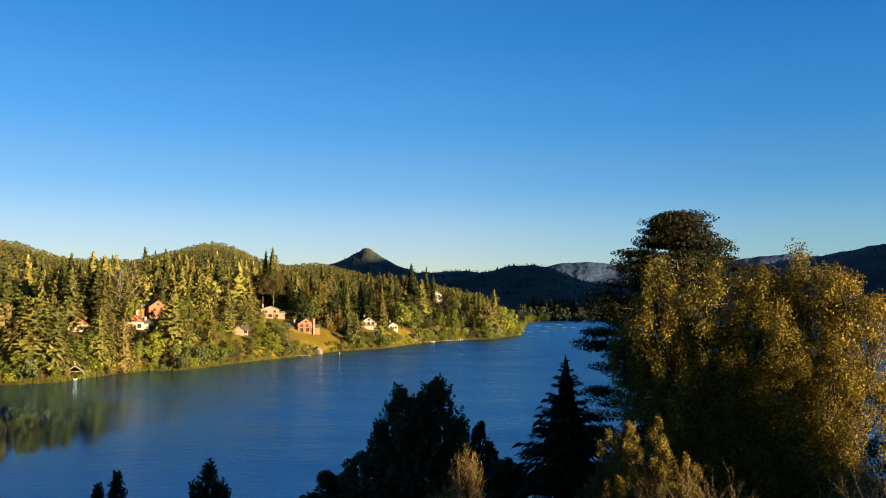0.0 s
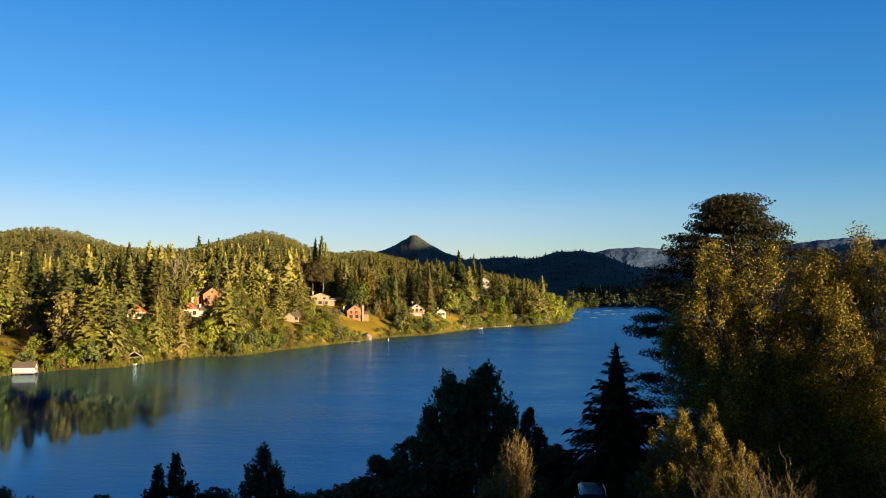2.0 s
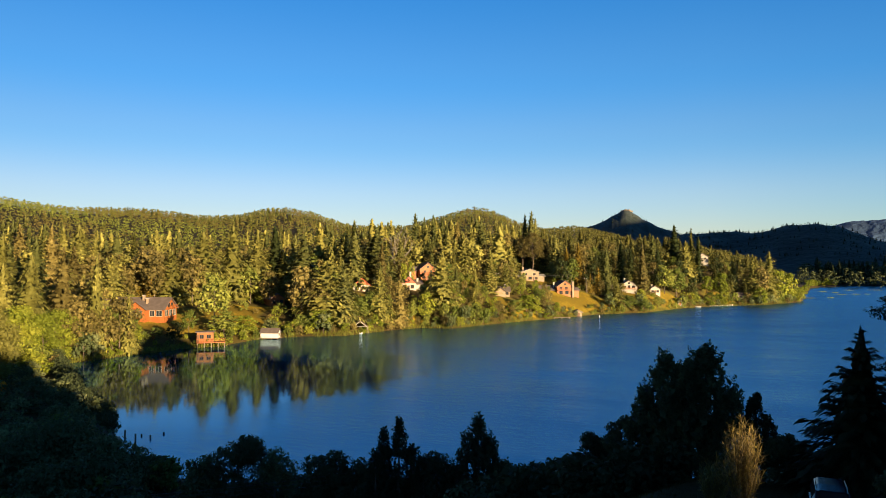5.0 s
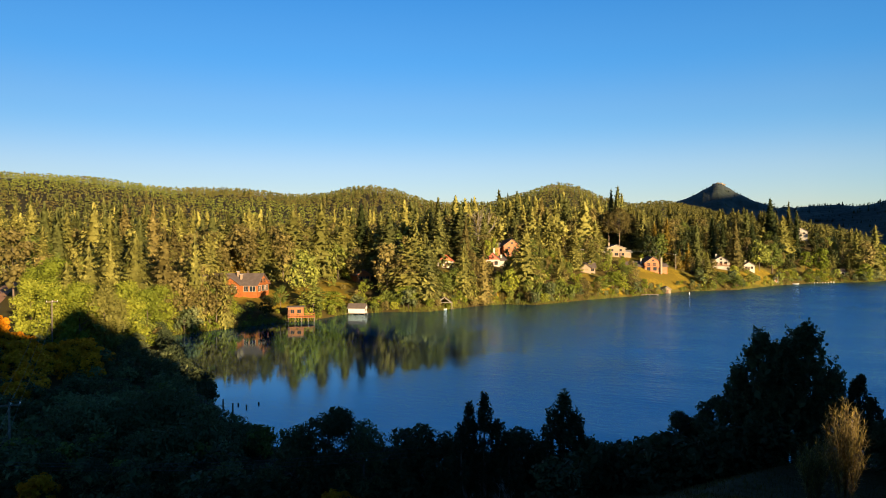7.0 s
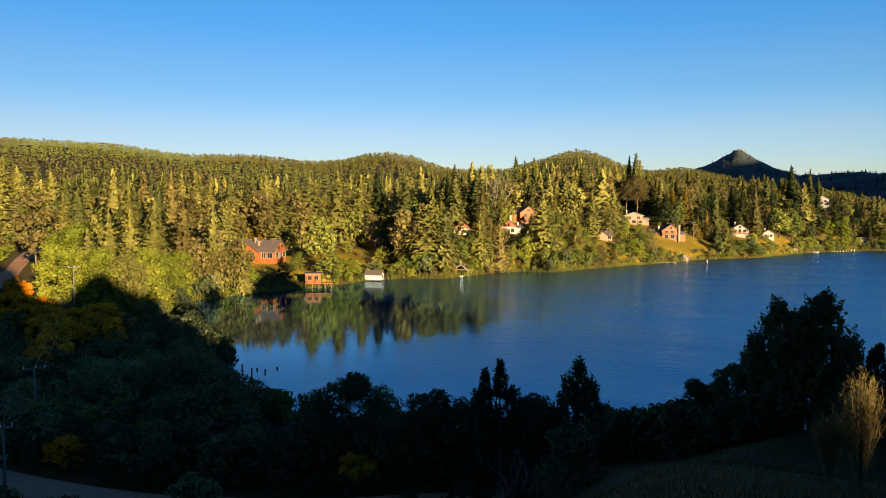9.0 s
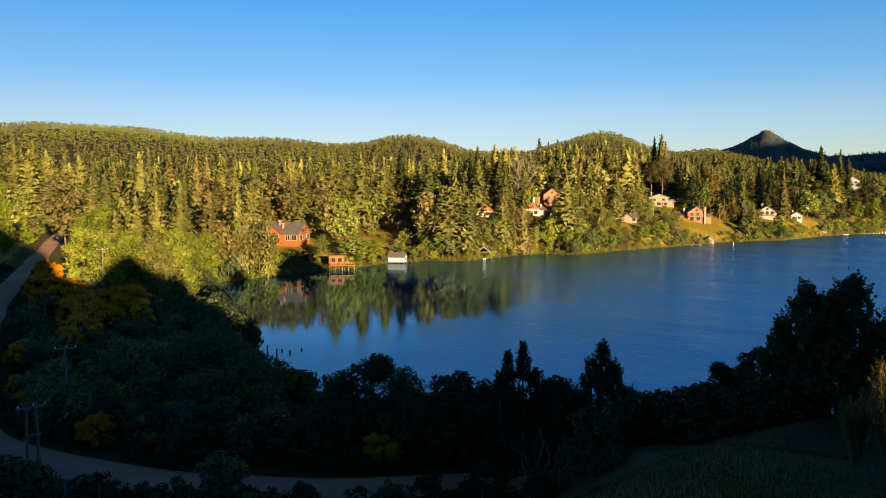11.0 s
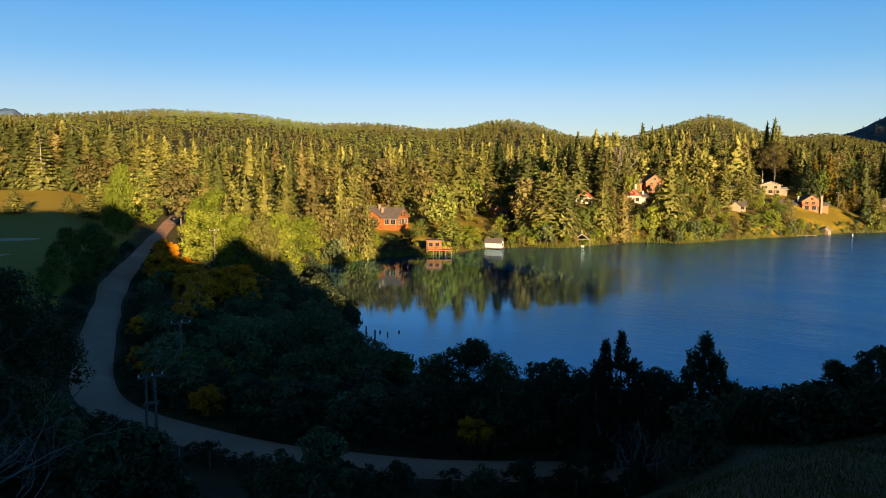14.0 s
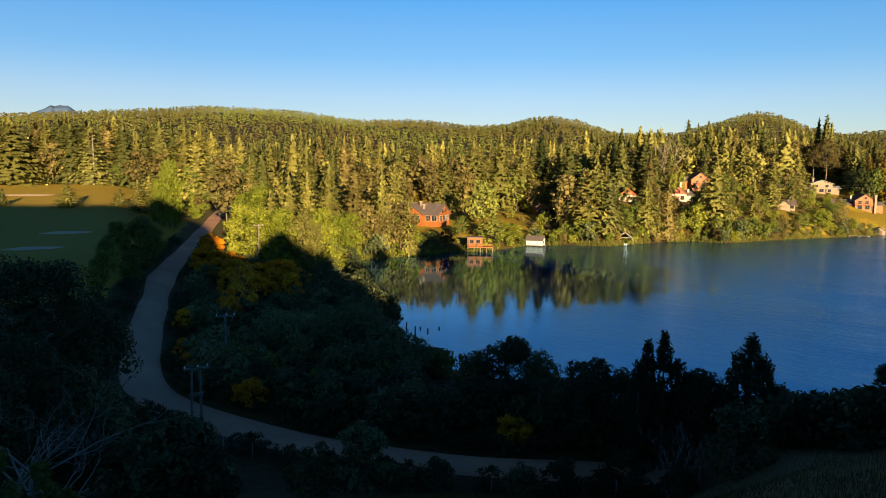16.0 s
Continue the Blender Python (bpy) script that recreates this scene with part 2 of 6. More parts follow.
    for k, v in (("From Min", 0.3), ("From Max", 0.7), ("To Min", 0.35), ("To Max", 1.65)):
        paws.inputs[k].default_value = v
    l.new(gust.outputs["Fac"], paws.inputs["Value"])
    gusty.operation = lean_scale.operation = "MULTIPLY"
    l.new(west_fade.outputs[0], gusty.inputs[0])
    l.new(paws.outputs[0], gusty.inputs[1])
    l.new(gusty.outputs[0], lean_scale.inputs[0])
    l.new(both.outputs[0], lean_scale.inputs[1])
    l.new(lean_scale.outputs[0], lean.inputs["Scale"])
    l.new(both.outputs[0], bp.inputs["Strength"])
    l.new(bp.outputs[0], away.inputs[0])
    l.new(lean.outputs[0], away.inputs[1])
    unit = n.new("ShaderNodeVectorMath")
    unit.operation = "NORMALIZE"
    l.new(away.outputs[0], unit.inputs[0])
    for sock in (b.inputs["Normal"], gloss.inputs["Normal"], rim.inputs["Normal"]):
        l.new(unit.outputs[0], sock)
    l.new(lean_scale.outputs[0], tint.inputs["Factor"])
    return m


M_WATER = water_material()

# ---- the lie of the land ----
SHORE_AZ = (-90, -40, -30, -12, -9, -6.6, -6.2, -3.8, -0.7, 1.9, 4.6, 8.1, 11.5, 15.7, 19.3, 21.8, 24.2, 27.7, 31, 34.4, 37, 39.7, 42.3, 45.7, 48.1)
SHORE_D = (1500, 1500, 1227, 1085, 1030, 925, 556, 502, 478, 444, 395, 374, 338, 308, 282, 285, 274, 254, 254, 246, 228, 224, 216, 206, 200)
NEAR_AZ = (-90, -60, -30, -10, 0, 10, 20, 30, 40, 44, 46.5, 48.1)
NEAR_D = (420, 220, 115, 98, 88, 78, 72, 78, 88, 104, 140, 199)
RIDGE_AZ = (-7, 2, 3.7, 6.4, 8.6, 9.9, 11.9, 13.5, 14.8, 16.2, 17.5, 18.7, 19.6, 21, 23, 27.2, 28.5, 30.4, 32.3, 33.9, 35.4, 37, 38.8, 40.5, 42.7, 47, 48.2, 49.9, 52.1, 55.8, 58.8, 61.3, 65.7, 70, 80)
RIDGE_TAN = (0.0, 0.02, 0.033, 0.043, 0.052, 0.056, 0.0527, 0.056, 0.065, 0.076, 0.0806, 0.078, 0.072, 0.066, 0.056, 0.0565, 0.0627, 0.074, 0.0783, 0.0759, 0.070, 0.0663, 0.0665, 0.070, 0.0728, 0.0722, 0.0737,
             0.0778, 0.0825, 0.0845, 0.085, 0.080, 0.074, 0.068, 0.055)


def inside_lake(az, d):
    return (az < 48.1) & (az > -90) & (d > np.interp(az, NEAR_AZ, NEAR_D)) & (d < np.interp(az, SHORE_AZ, SHORE_D))


def height(az, d):
    """Height of the ground over the lake, in polar plan coordinates round the camera."""
    az, d = np.asarray(az, float), np.asarray(d, float)
    near, far = np.interp(az, NEAR_AZ, NEAR_D), np.interp(az, SHORE_AZ, SHORE_D)
    steep = np.interp(d, (0, 7, 46, 62, 75), (22.3, 20.6, 3.2, 2.8, 2.4))
    knoll = np.interp(d, (0, 6, 20, 30, 36, 46, 60, 90), (22.3, 21, 16.5, 14.2, 12.4, 11.6, 8.2, 1.5))
    z = knoll + (steep - knoll) * step(az, 6, 26)
    behind = np.interp(d, (0, 10, 60, 200), (22.3, 22.4, 25, 28))
    z = z + (behind - z) * np.maximum(step(az, 95, 130), step(-az, 70, 110))
    z = np.where(az < 48.1, np.minimum(z, np.maximum(0.28 * (near - d), -3)), z)
    west = np.interp(d, (0, 60, 95, 145, 218, 280, 400), (0, 2.9, 3.2, 4.6, 8, 10, 14))
    golf = np.interp(d, (0, 90, 150, 180, 250, 340, 400), (0, 4, 8.6, 9.6, 12.5, 18, 20))
    west = west + (golf - west) * step(az, 60, 66)
    west = 2.4 + (west - 2.4) * step(az, 47.5, 57)
    west = west + (z - west) * step(d, 72, 48)
    i = d - far
    bank = (26 - 10 * step(az, 24, 36)) * (1 - np.exp(-np.maximum(i, 0) / 70)) + 0.3
    bank = bank * (0.1 + 0.9 * step(az, -6.8, 0.5))
    bank = np.where(i < 0, np.maximum(0.3 * i, -3), bank)
    shore = np.where(d > (near + far) / 2, bank, z)
    z = np.where(az < 48.1, shore, west + (bank - west) * step(az, 60, 48.1) * step(d, 190, 230))
    ridge = 24 + 1090 * np.interp(az, RIDGE_AZ, RIDGE_TAN) - 12
    grow = step(d, 430, 1080) * step(az, -1, 7)
    z = z + np.maximum(ridge - z, 0) * grow * (1 - 0.7 * step(d, 1150, 1900)) * (1 - step(az, 85, 110))
    return z


def ground_z(x, y):
    return float(height(math.degrees(math.atan2(-x, y)), math.hypot(x, y)))


# clearings: azimuth, distance, radius
CLEAR = [(41.5, 262, 20), (40.5, 246, 12), (36.6, 262, 17), (35.2, 286, 9), (30.2, 322, 10), (26.5, 330, 10), (22.3, 352, 11), (27, 300, 7),
         (13.6, 405, 20), (10.9, 378, 15), (9.5, 366, 16), (8.0, 385, 14), (5.8, 420, 12), (3.2, 412, 14), (2.2, 440, 12), (-0.6, 490, 10), (17.2, 352, 11), (14.6, 330, 12), (22.8, 288, 8)]


# camera's sight lines to houses and lawns, kept treeless: azimuth, distance, half width
SIGHT_LINES = [(42.2, 246, 12), (32.9, 288, 4), (26.5, 308, 4.5), (22.6, 325, 6), (21.3, 354, 5), (15.8, 336, 6), (13.2, 384, 8), (10.5, 370, 8), (5.6, 418, 3.5), (3.8, 432, 2.5), (-2.3, 498, 4), (38, 230, 6), (35.6, 285, 14), (8.6, 380, 13), (2.6, 440, 12), (54, 318, 4), (0.5, 555, 4)]


def in_sight_line(az, d, spare=0.0):
    return any(abs(az - a0) < math.degrees((w + spare) / d0) and d < d0 + 2 for a0, d0, w in SIGHT_LINES)


SUNNY = [(41.9, 256, 12), (26.5, 312, 6), (22.8, 329, 7), (21.3, 358, 7), (13.3, 392, 9), (10.6, 377, 8), (35.2, 286, 9)]


def shades(x, y):
    """Whether a tree here would stand between a house and the low sun."""
    ux, uy = math.sin(radians(SUN_AZ)), -math.cos(radians(SUN_AZ))
    for az, d, w in SUNNY:
        hx, hy = at(az, d)
        along, off = (x - hx) * ux + (y - hy) * uy, abs((x - hx) * uy - (y - hy) * ux)
        if 0 < along < 75 and off < w:
            return True
    return False


def is_clear(x, y, margin=0.0):
    for az, d, rad in CLEAR:
        cx, cy = at(az, d)
        if (x - cx) ** 2 + (y - cy) ** 2 < max(0.0, rad + margin) ** 2:
            return True
    return False


ROAD = [(-19, 48.5), (-24, 45.5), (-32, 40), (-41.5, 36), (-54, 33.5), (-65.5, 33.5), (-79, 39.5), (-100, 52), (-131, 71.5), (-186, 113), (-236, 151), (-290, 200)]


def near_road(x, y, w):
    p = Vector((x, y))
    for a0, b0 in zip(ROAD, ROAD[1:]):
        a1, b1 = Vector(a0), Vector(b0)
        u = max(0, min(1, (p - a1).dot(b1 - a1) / (b1 - a1).length_squared))
        if (a1 + (b1 - a1) * u - p).length < w:
            return True
    return False


def golf(az, d):
    return az > 59.9 and 112 < d < 347 and not near_road(*at(az, d), 6)


def make_ground():
    azs = np.concatenate([np.arange(-180, -42, 3.0), np.arange(-42, 84, 0.45), np.arange(84, 180, 3.0)])
    ds = np.concatenate([[0.0], np.arange(2, 120, 2.0), np.arange(120, 600, 5.0), np.geomspace(600, 4700, 60)])
    A, D = np.meshgrid(azs, ds, indexing="ij")
    Z = height(A, D)
    X, Y = -D * np.sin(np.radians(A)), D * np.cos(np.radians(A))
    rough = np.array([noise.noise((x * 0.06, y * 0.06, 3)) for x, y in zip(X.ravel(), Y.ravel())]).reshape(X.shape)
    level = np.array([near_road(x, y, 6) or golf(az, d) or is_clear(x, y) for x, y, az, d in zip(X.ravel(), Y.ravel(), A.ravel(), D.ravel())]).reshape(X.shape)
    Z = Z + rough * np.clip(D / 60, 0.05, 1.0) * np.where(level, 0.08, 0.5) * (Z > 0.4)
    na, nd = A.shape
    idx = np.arange(na * nd).reshape(na, nd)
    nxt = np.roll(idx, -1, 0)
    f = np.stack([idx[:, :-1], idx[:, 1:], nxt[:, 1:], nxt[:, :-1]], -1).reshape(-1, 4)[:, ::-1]
    me = smooth(mesh("ground", np.stack([X, Y, Z], -1).reshape(-1, 3), f))
    far = np.interp(A, SHORE_AZ, SHORE_D)
    bank = np.where((A > -7) & (A < 62) & (D > far - 5) & (D < far + 170), 0.32, 0.0) + np.where((A > -40) & (A < 90) & (D < 60), 0.2, 0.0) + np.where((A > 48.1) & (A < 80) & (D >= 60) & (D < 360), 0.22, 0.0)
    lawn = np.array([golf(az, d) or (is_clear(x, y) and z > 0.5) for x, y, z, az, d in zip(X.ravel(), Y.ravel(), Z.ravel(), A.ravel(), D.ravel())])
    turf = me.attributes.new("turf", "FLOAT", "POINT")
    turf.data.foreach_set("value", np.where(lawn, np.where(A.ravel() > 60, 1.05, 0.88), bank.ravel()).astype(np.float32))
    return tagged(part("ground", me, M_GROUND), "grassy and wooded hillsides round the lake", "ground", kind="structure")


ground = make_ground()
bm = bmesh.new()
bmesh.ops.create_grid(bm, x_segments=8, y_segments=8, size=1)
bmesh.ops.transform(bm, matrix=Matrix.Translation((500, 800, 0)) @ Matrix.Diagonal((900, 800, 1, 1)), verts=bm.verts)
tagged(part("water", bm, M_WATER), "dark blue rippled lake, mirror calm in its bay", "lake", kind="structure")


def mountain(name, label, mat, az0, az1, d, tops, depth=500, seed=0, relief=0.12, steps=160):
    """A range of hills: a sheet that rises to a crest whose tangent of elevation is given at even steps of azimuth."""
    azs, rows, sites = np.linspace(az0, az1, steps), 26, []
    crest = np.interp(np.linspace(0, 1, steps), np.linspace(0, 1, len(tops)), tops) * d + EYE
    crest = np.convolve(np.pad(crest, 5, "edge"), np.ones(11) / 11, "valid")
    crest += np.array([noise.fractal((az * 0.9, seed, 0), 1.0, 2.0, 5) for az in azs]) * d * 0.0022
    v = []
    for i, az in enumerate(azs):
        for k in range(rows):
            u = k / (rows - 1)
            dd = d + depth * (u - 0.6) * 1.3
            rise = step(u, 0, 0.6) if u <= 0.6 else 1 - 0.8 * step(u, 0.6, 1)
            x, y = at(az, dd)
            w = noise.fractal((x * 4 / depth, y * 4 / depth, seed), 1.0, 2.0, 6)
            v.append((x, y, -5 + (crest[i] + 5) * float(rise) * (1 + relief * w * (0.25 if 0.45 < u < 0.75 else 1))))
            if 0.25 < u < 0.66:
                sites.append(v[-1])
    idx = np.arange(steps * rows).reshape(steps, rows)
    f = np.stack([idx[:-1, :-1], idx[1:, :-1], idx[1:, 1:], idx[:-1, 1:]], -1).reshape(-1, 4)
    SITES[name] = sites
    return tagged(part(name, smooth(mesh(name, v, f)), mat), label, "mountain", kind="structure")


SITES = {}
mountain("mountain_peak", "wooded conical mountain with a bare rocky top", M_HAZY_HILL, 12, -1, 2600, (0.0, 0.03, 0.045, 0.052, 0.058, 0.067, 0.0775, 0.066, 0.055, 0.048, 0.042, 0.038, 0.03, 0.0), 900, 1)
mountain("mountain_range", "dark wooded hills behind the lake", M_HAZY_HILL, 4, -20, 1800, (0.02, 0.042, 0.043, 0.046, 0.042, 0.052, 0.053, 0.046, 0.030, 0.027, 0.025, 0.022, 0.015, 0.0), 700, 2)
mountain("mountain_east", "dark wooded mountainside over the lake", M_HAZY_HILL, -14, -50, 1700, (0.0, 0.03, 0.045, 0.05, 0.06, 0.072, 0.083, 0.09, 0.1, 0.09, 0.0), 800, 3)
mountain("mountain_far", "far bare rocky mountains tinted blue for haze", M_HAZE_ROCK_DEEP, -6, -30, 4000, (0.04, 0.053, 0.056, 0.053, 0.05, 0.045, 0.05, 0.058, 0.062, 0.058, 0.04), 900, 4)
mountain("mountain_west", "far rocky mountain over the forest, tinted for haze", M_HAZE_ROCK, 71.5, 65, 4000, (0.05, 0.066, 0.0775, 0.0775, 0.06, 0.05), 900, 5)


def behind(name, label, s0, q0, q1, tops, width, seed):
    """Unseen high ground behind the viewer, added and shaped to block the low sun."""
    v, n, rows = [], 1060, 13
    c, s = math.cos(radians(SUN_AZ)), math.sin(radians(SUN_AZ))
    for i in range(n):
        q = q0 + (q1 - q0) * i / (n - 1)
        top = float(np.interp(q, *zip(*tops)))
        for k in range(rows):
            u = 2 * k / (rows - 1) - 1
            p = s0 + u * width
            z = top * (1 - abs(u) ** 1.5) * (1 + 0.05 * noise.noise((q / width, u * 2, seed)))
            v.append((q * c - p * s, q * s + p * c, z))
    idx = np.arange(n * rows).reshape(n, rows)
    f = np.stack([idx[:-1, :-1], idx[:-1, 1:], idx[1:, 1:], idx[1:, :-1]], -1).reshape(-1, 4)
    return tagged(part(name, smooth(mesh(name, v, f)), M_HAZY_HILL), label, "mountain", kind="structure")


# profile follows the wanted shadow line; slots let sun reach poplar and bushes
behind("hill_behind", "unseen wooded hill behind the viewpoint, added to cast shade", -90, -400, 130, ((-400, 40), (-370, 55), (-300, 64), (-66, 62), (-30, 61.5), (-15, 59.5), (-5, 54), (-1.5, 51), (1, 43), (3, 41.8), (6.5, 41.4), (8.5, 44), (11, 46), (13, 46.5), (16, 43.5), (19.5, 41.5), (22.4, 43.5),
       (23.8, 43), (24.5, 30.6), (26.5, 30.6), (27, 36.2), (28, 36), (28.7, 31.8), (31.5, 31.6), (33, 34), (38, 37.5), (52, 37.5), (58, 45), (69, 51.5), (74, 44), (77, 38), (81, 38), (90, 30), (110, 27), (130, 18)), 55, 1)
behind("mountain_behind", "unseen high wooded mountain behind the viewpoint, added to cast shade", -1600, 700, 3800, ((700, 90), (957, 302), (1300, 461), (1617, 532), (2048, 625), (2400, 674), (2900, 621), (3400, 355), (3800, 180)), 500, 2)


# ---- trees ----
def tube(points, radii, sides=6):
    """Vertices and quads of a tube along a line."""
    v, f = [], []
    for i, (p, r) in enumerate(zip(points, radii)):
        p = Vector(p)
        q = Vector(points[min(i + 1, len(points) - 1)]) - Vector(points[max(i - 1, 0)])
        rot = q.to_track_quat("Z", "Y")
        for k in range(sides):
            w = 2 * math.pi * k / sides
            v.append(p + rot @ Vector((r * math.cos(w), r * math.sin(w), 0)))
        if i:
            for k in range(sides):
                a0, b0 = (i - 1) * sides + k, (i - 1) * sides + (k + 1) % sides
                f.append((a0, b0, b0 + sides, a0 + sides))
    return v, f


def join(pieces):
    v, f, o = [], [], 0
    for pv, pf in pieces:
        v += [tuple(p) for p in pv]
        f += [tuple(i + o for i in q) for q in pf]
        o += len(pv)
    return v, f


def sprays(base, tip, width, droop):
    """Diamond sprays from base to tip points (arrays n x 3), drooping at their sides."""
    base, tip, width, droop = (np.asarray(q, float) for q in (base, tip, width, droop))
    ax = tip - base
    side = np.cross(ax, (0, 0, 1.0))
    side /= np.maximum(np.linalg.norm(side, axis=1), 1e-6)[:, None]
    mid = base + ax * 0.5
    down = np.zeros_like(base)
    down[:, 2] = -droop
    left, right = mid + side * width[:, None] + down, mid - side * width[:, None] + down
    v = np.stack([base, left, tip, right], 1).reshape(-1, 3)
    return v, np.arange(len(v)).reshape(-1, 4)


def leaves(c, size, r, out=None, lean=0.6):
    """Small folded leaf diamonds at the points c; out: the way that they face on the whole."""
    n = len(c)
    d = r.normal(size=(n, 3))
    if out is not None:
        d = d * lean + out
    d /= np.linalg.norm(d, axis=1)[:, None]
    t = np.cross(d, r.normal(size=(n, 3)))
    t /= np.maximum(np.linalg.norm(t, axis=1), 1e-6)[:, None]
    b = np.cross(d, t)
    s = (size * r.uniform(0.6, 1.3, n))[:, None]
    v = np.stack([c - t * s, c + b * s * 0.5 + d * s * 0.15, c + t * s, c - b * s * 0.5 + d * s * 0.15], 1).reshape(-1, 3)
    return v, np.arange(4 * n).reshape(-1, 4)


def fir_crown(r, h=25.0, rad=7.0, tiers=18, boughs=9, sprays_each=8, start=0.03, power=0.7, ragged=0.3, width=0.3, core=True, hang=(0.6, 1.25), spray=0.15):
    """Crown of a fir: whorls of separate boughs that sag and lift again at the tip, each fringed with hanging sprays, round a dense inside."""
    B, T, W, S = [], [], [], []
    for i in range(tiers):
        u0 = (i + 0.4) / tiers
        k = max(4, int(boughs * (1 - u0) ** 0.45))
        w0, skew = r.uniform(0, 6.28), r.uniform(0.88, 1.1)
        for j in range(k):
            u = min(0.98, max(0.0, u0 + r.normal() * 0.22 / tiers))
            l = (rad * (1 - u) ** power * (0.82 + 0.18 * min(1, (u + 0.04) * 6)) * skew + 0.006 * h) * r.uniform(1 - ragged, 1 + 0.45 * ragged)
            z, w = h * (start + (0.965 - start) * u), w0 + 6.283 * (j + r.uniform(-0.35, 0.35)) / k
            c, q0, lift = math.cos(w), math.sin(w), 0.5 * u * u
            for n in range(sprays_each):
                q = 0.16 + 0.82 * (n + r.uniform(0.2, 0.8)) / sprays_each
                turn = w + (1 if n % 2 else -1) * r.uniform(0.15, 0.75) * (1.15 - q)
                size = (spray * l + 0.017 * h) * r.uniform(0.7, 1.25) * (1.1 - 0.25 * q)
                pitch = r.uniform(*hang) * (1 - 0.3 * u)
                p = np.array((c * l * q, q0 * l * q, z + l * (q * (lift - 0.34) + 0.2 * q * q)))
                d = np.array((math.cos(turn) * math.cos(pitch), math.sin(turn) * math.cos(pitch), -math.sin(pitch)))
                B.append(p - d * size * 0.45), T.append(p + d * size * 0.75)
                W.append(size * width * r.uniform(0.7, 1.4))
                t0, roll = turn + math.pi / 2, r.normal() * 0.3
                S.append((math.cos(t0) * math.cos(roll), math.sin(t0) * math.cos(roll), math.sin(roll)))
    B, T, W, S = np.array(B), np.array(T), np.array(W)[:, None], np.array(S)
    mid = B * 0.45 + T * 0.55
    mid[:, 2] += 0.35 * W[:, 0]
    v = np.stack([B, mid + S * W, T, mid - S * W], 1).reshape(-1, 3)
    v = np.concatenate([v, [(0.005 * h, 0, h * 0.93), (0, 0, h * 1.0), (-0.005 * h, 0, h * 0.93), (0, 0.005 * h, h * 0.92)]])
    # the dense inside: ragged skirts, one over another
    seg = 9 if core else (7 if tiers > 8 else 5)
    rings = []
    for i in range(tiers):
        u = i / tiers
        env, z = rad * (1 - u) ** power * (0.82 + 0.18 * min(1, (u + 0.04) * 6)), h * (start + (0.965 - start) * u)
        for share, up in ((0.55, -0.35), (0.24, 0.95)):
            w = (np.arange(seg) + r.uniform(-0.35, 0.35, seg)) * 6.2832 / seg + 0.4 * i
            q = env * share * r.uniform(0.68, 1.22, seg)
            rings.append(np.stack([np.cos(w) * q, np.sin(w) * q, z + (up + r.normal(size=seg) * 0.22) * h / tiers], 1))
    rings = np.array(rings)
    idx = np.arange(len(rings) * seg).reshape(len(rings), seg)
    f = np.stack([idx[:-1], np.roll(idx, -1, 1)[:-1], np.roll(idx, -1, 1)[1:], idx[1:]], -1).reshape(-1, 4)
    return merged((v, np.arange(len(v)).reshape(-1, 4)), (rings.reshape(-1, 3), f))


def lobes(r, h, rad, n, low=0.25, squash=1.0):
    """Centres and radii of the clumps of a broad crown."""
    c = []
    for k in range(n):
        u = r.uniform(0, 1) ** 0.8
        z = h * (low + (0.95 - low) * u)
        env = rad * math.sin(math.pi * (0.18 + 0.76 * u)) ** 0.7
        w, q = r.uniform(0, 2 * math.pi), env * math.sqrt(r.uniform(0.1, 1)) * 0.85
        c.append((q * math.cos(w), q * math.sin(w), z, rad * r.uniform(0.22, 0.42) * squash))
    return np.array(c)


def cores(L, r, share=0.8, tall=1.0, most=0.5, each=5):
    """The dense inside of each clump: larger sprays at all angles under the leaves."""
    c = np.repeat(L, each, 0)
    p = c[:, :3] + r.normal(size=(len(c), 3)) * (c[:, 3:] * share * 0.42) * (1, 1, tall)
    return leaves(p, np.minimum(0.7 * share * c[:, 3], most), r)


def clumps(L, r, share):
    """Ragged solid hearts of the clumps, for crowns that are seen from afar."""
    n = len(L)
    corner = np.array([(x, y, z) for z in (-1, 1) for x, y in ((-1, -1), (1, -1), (1, 1), (-1, 1))], float) / 1.732
    q = np.linalg.qr(r.normal(size=(n, 3, 3)))[0]
    v = np.einsum("kj,nij->nki", corner, q) * (L[:, 3, None, None] * share * r.uniform(0.75, 1.3, (n, 8, 1))) + L[:, None, :3]
    f = np.array([(0, 3, 2, 1), (4, 5, 6, 7), (0, 1, 5, 4), (1, 2, 6, 5), (2, 3, 7, 6), (3, 0, 4, 7)])
    return v.reshape(-1, 3), (f[None] + 8 * np.arange(n)[:, None, None]).reshape(-1, 4)


def merged(a, b):
    return np.concatenate([a[0], b[0]]), np.concatenate([a[1], b[1] + len(a[0])])


def leafy_crown(r, h, rad, n_lobes, n_leaves, size, low=0.25, squash=1.0, solid=0.0):
    """Broad crown: leaves on the upper and outer sides of many clumps, with gaps between them."""
    L = lobes(r, h, rad, n_lobes, low, squash)
    pick = r.choice(len(L), n_leaves, p=L[:, 3] ** 2 / (L[:, 3] ** 2).sum())
    d = r.normal(size=(n_leaves, 3))
    d[:, 2] += 0.35
    d /= np.linalg.norm(d, axis=1)[:, None]
    c = L[pick, :3] + d * (L[pick, 3] * r.uniform(0.65, 1.08, n_leaves))[:, None] * (1, 1, 0.85)
    return merged(leaves(c, size, r, d, 0.5), clumps(L, r, solid) if solid else cores(L, r, 0.78))


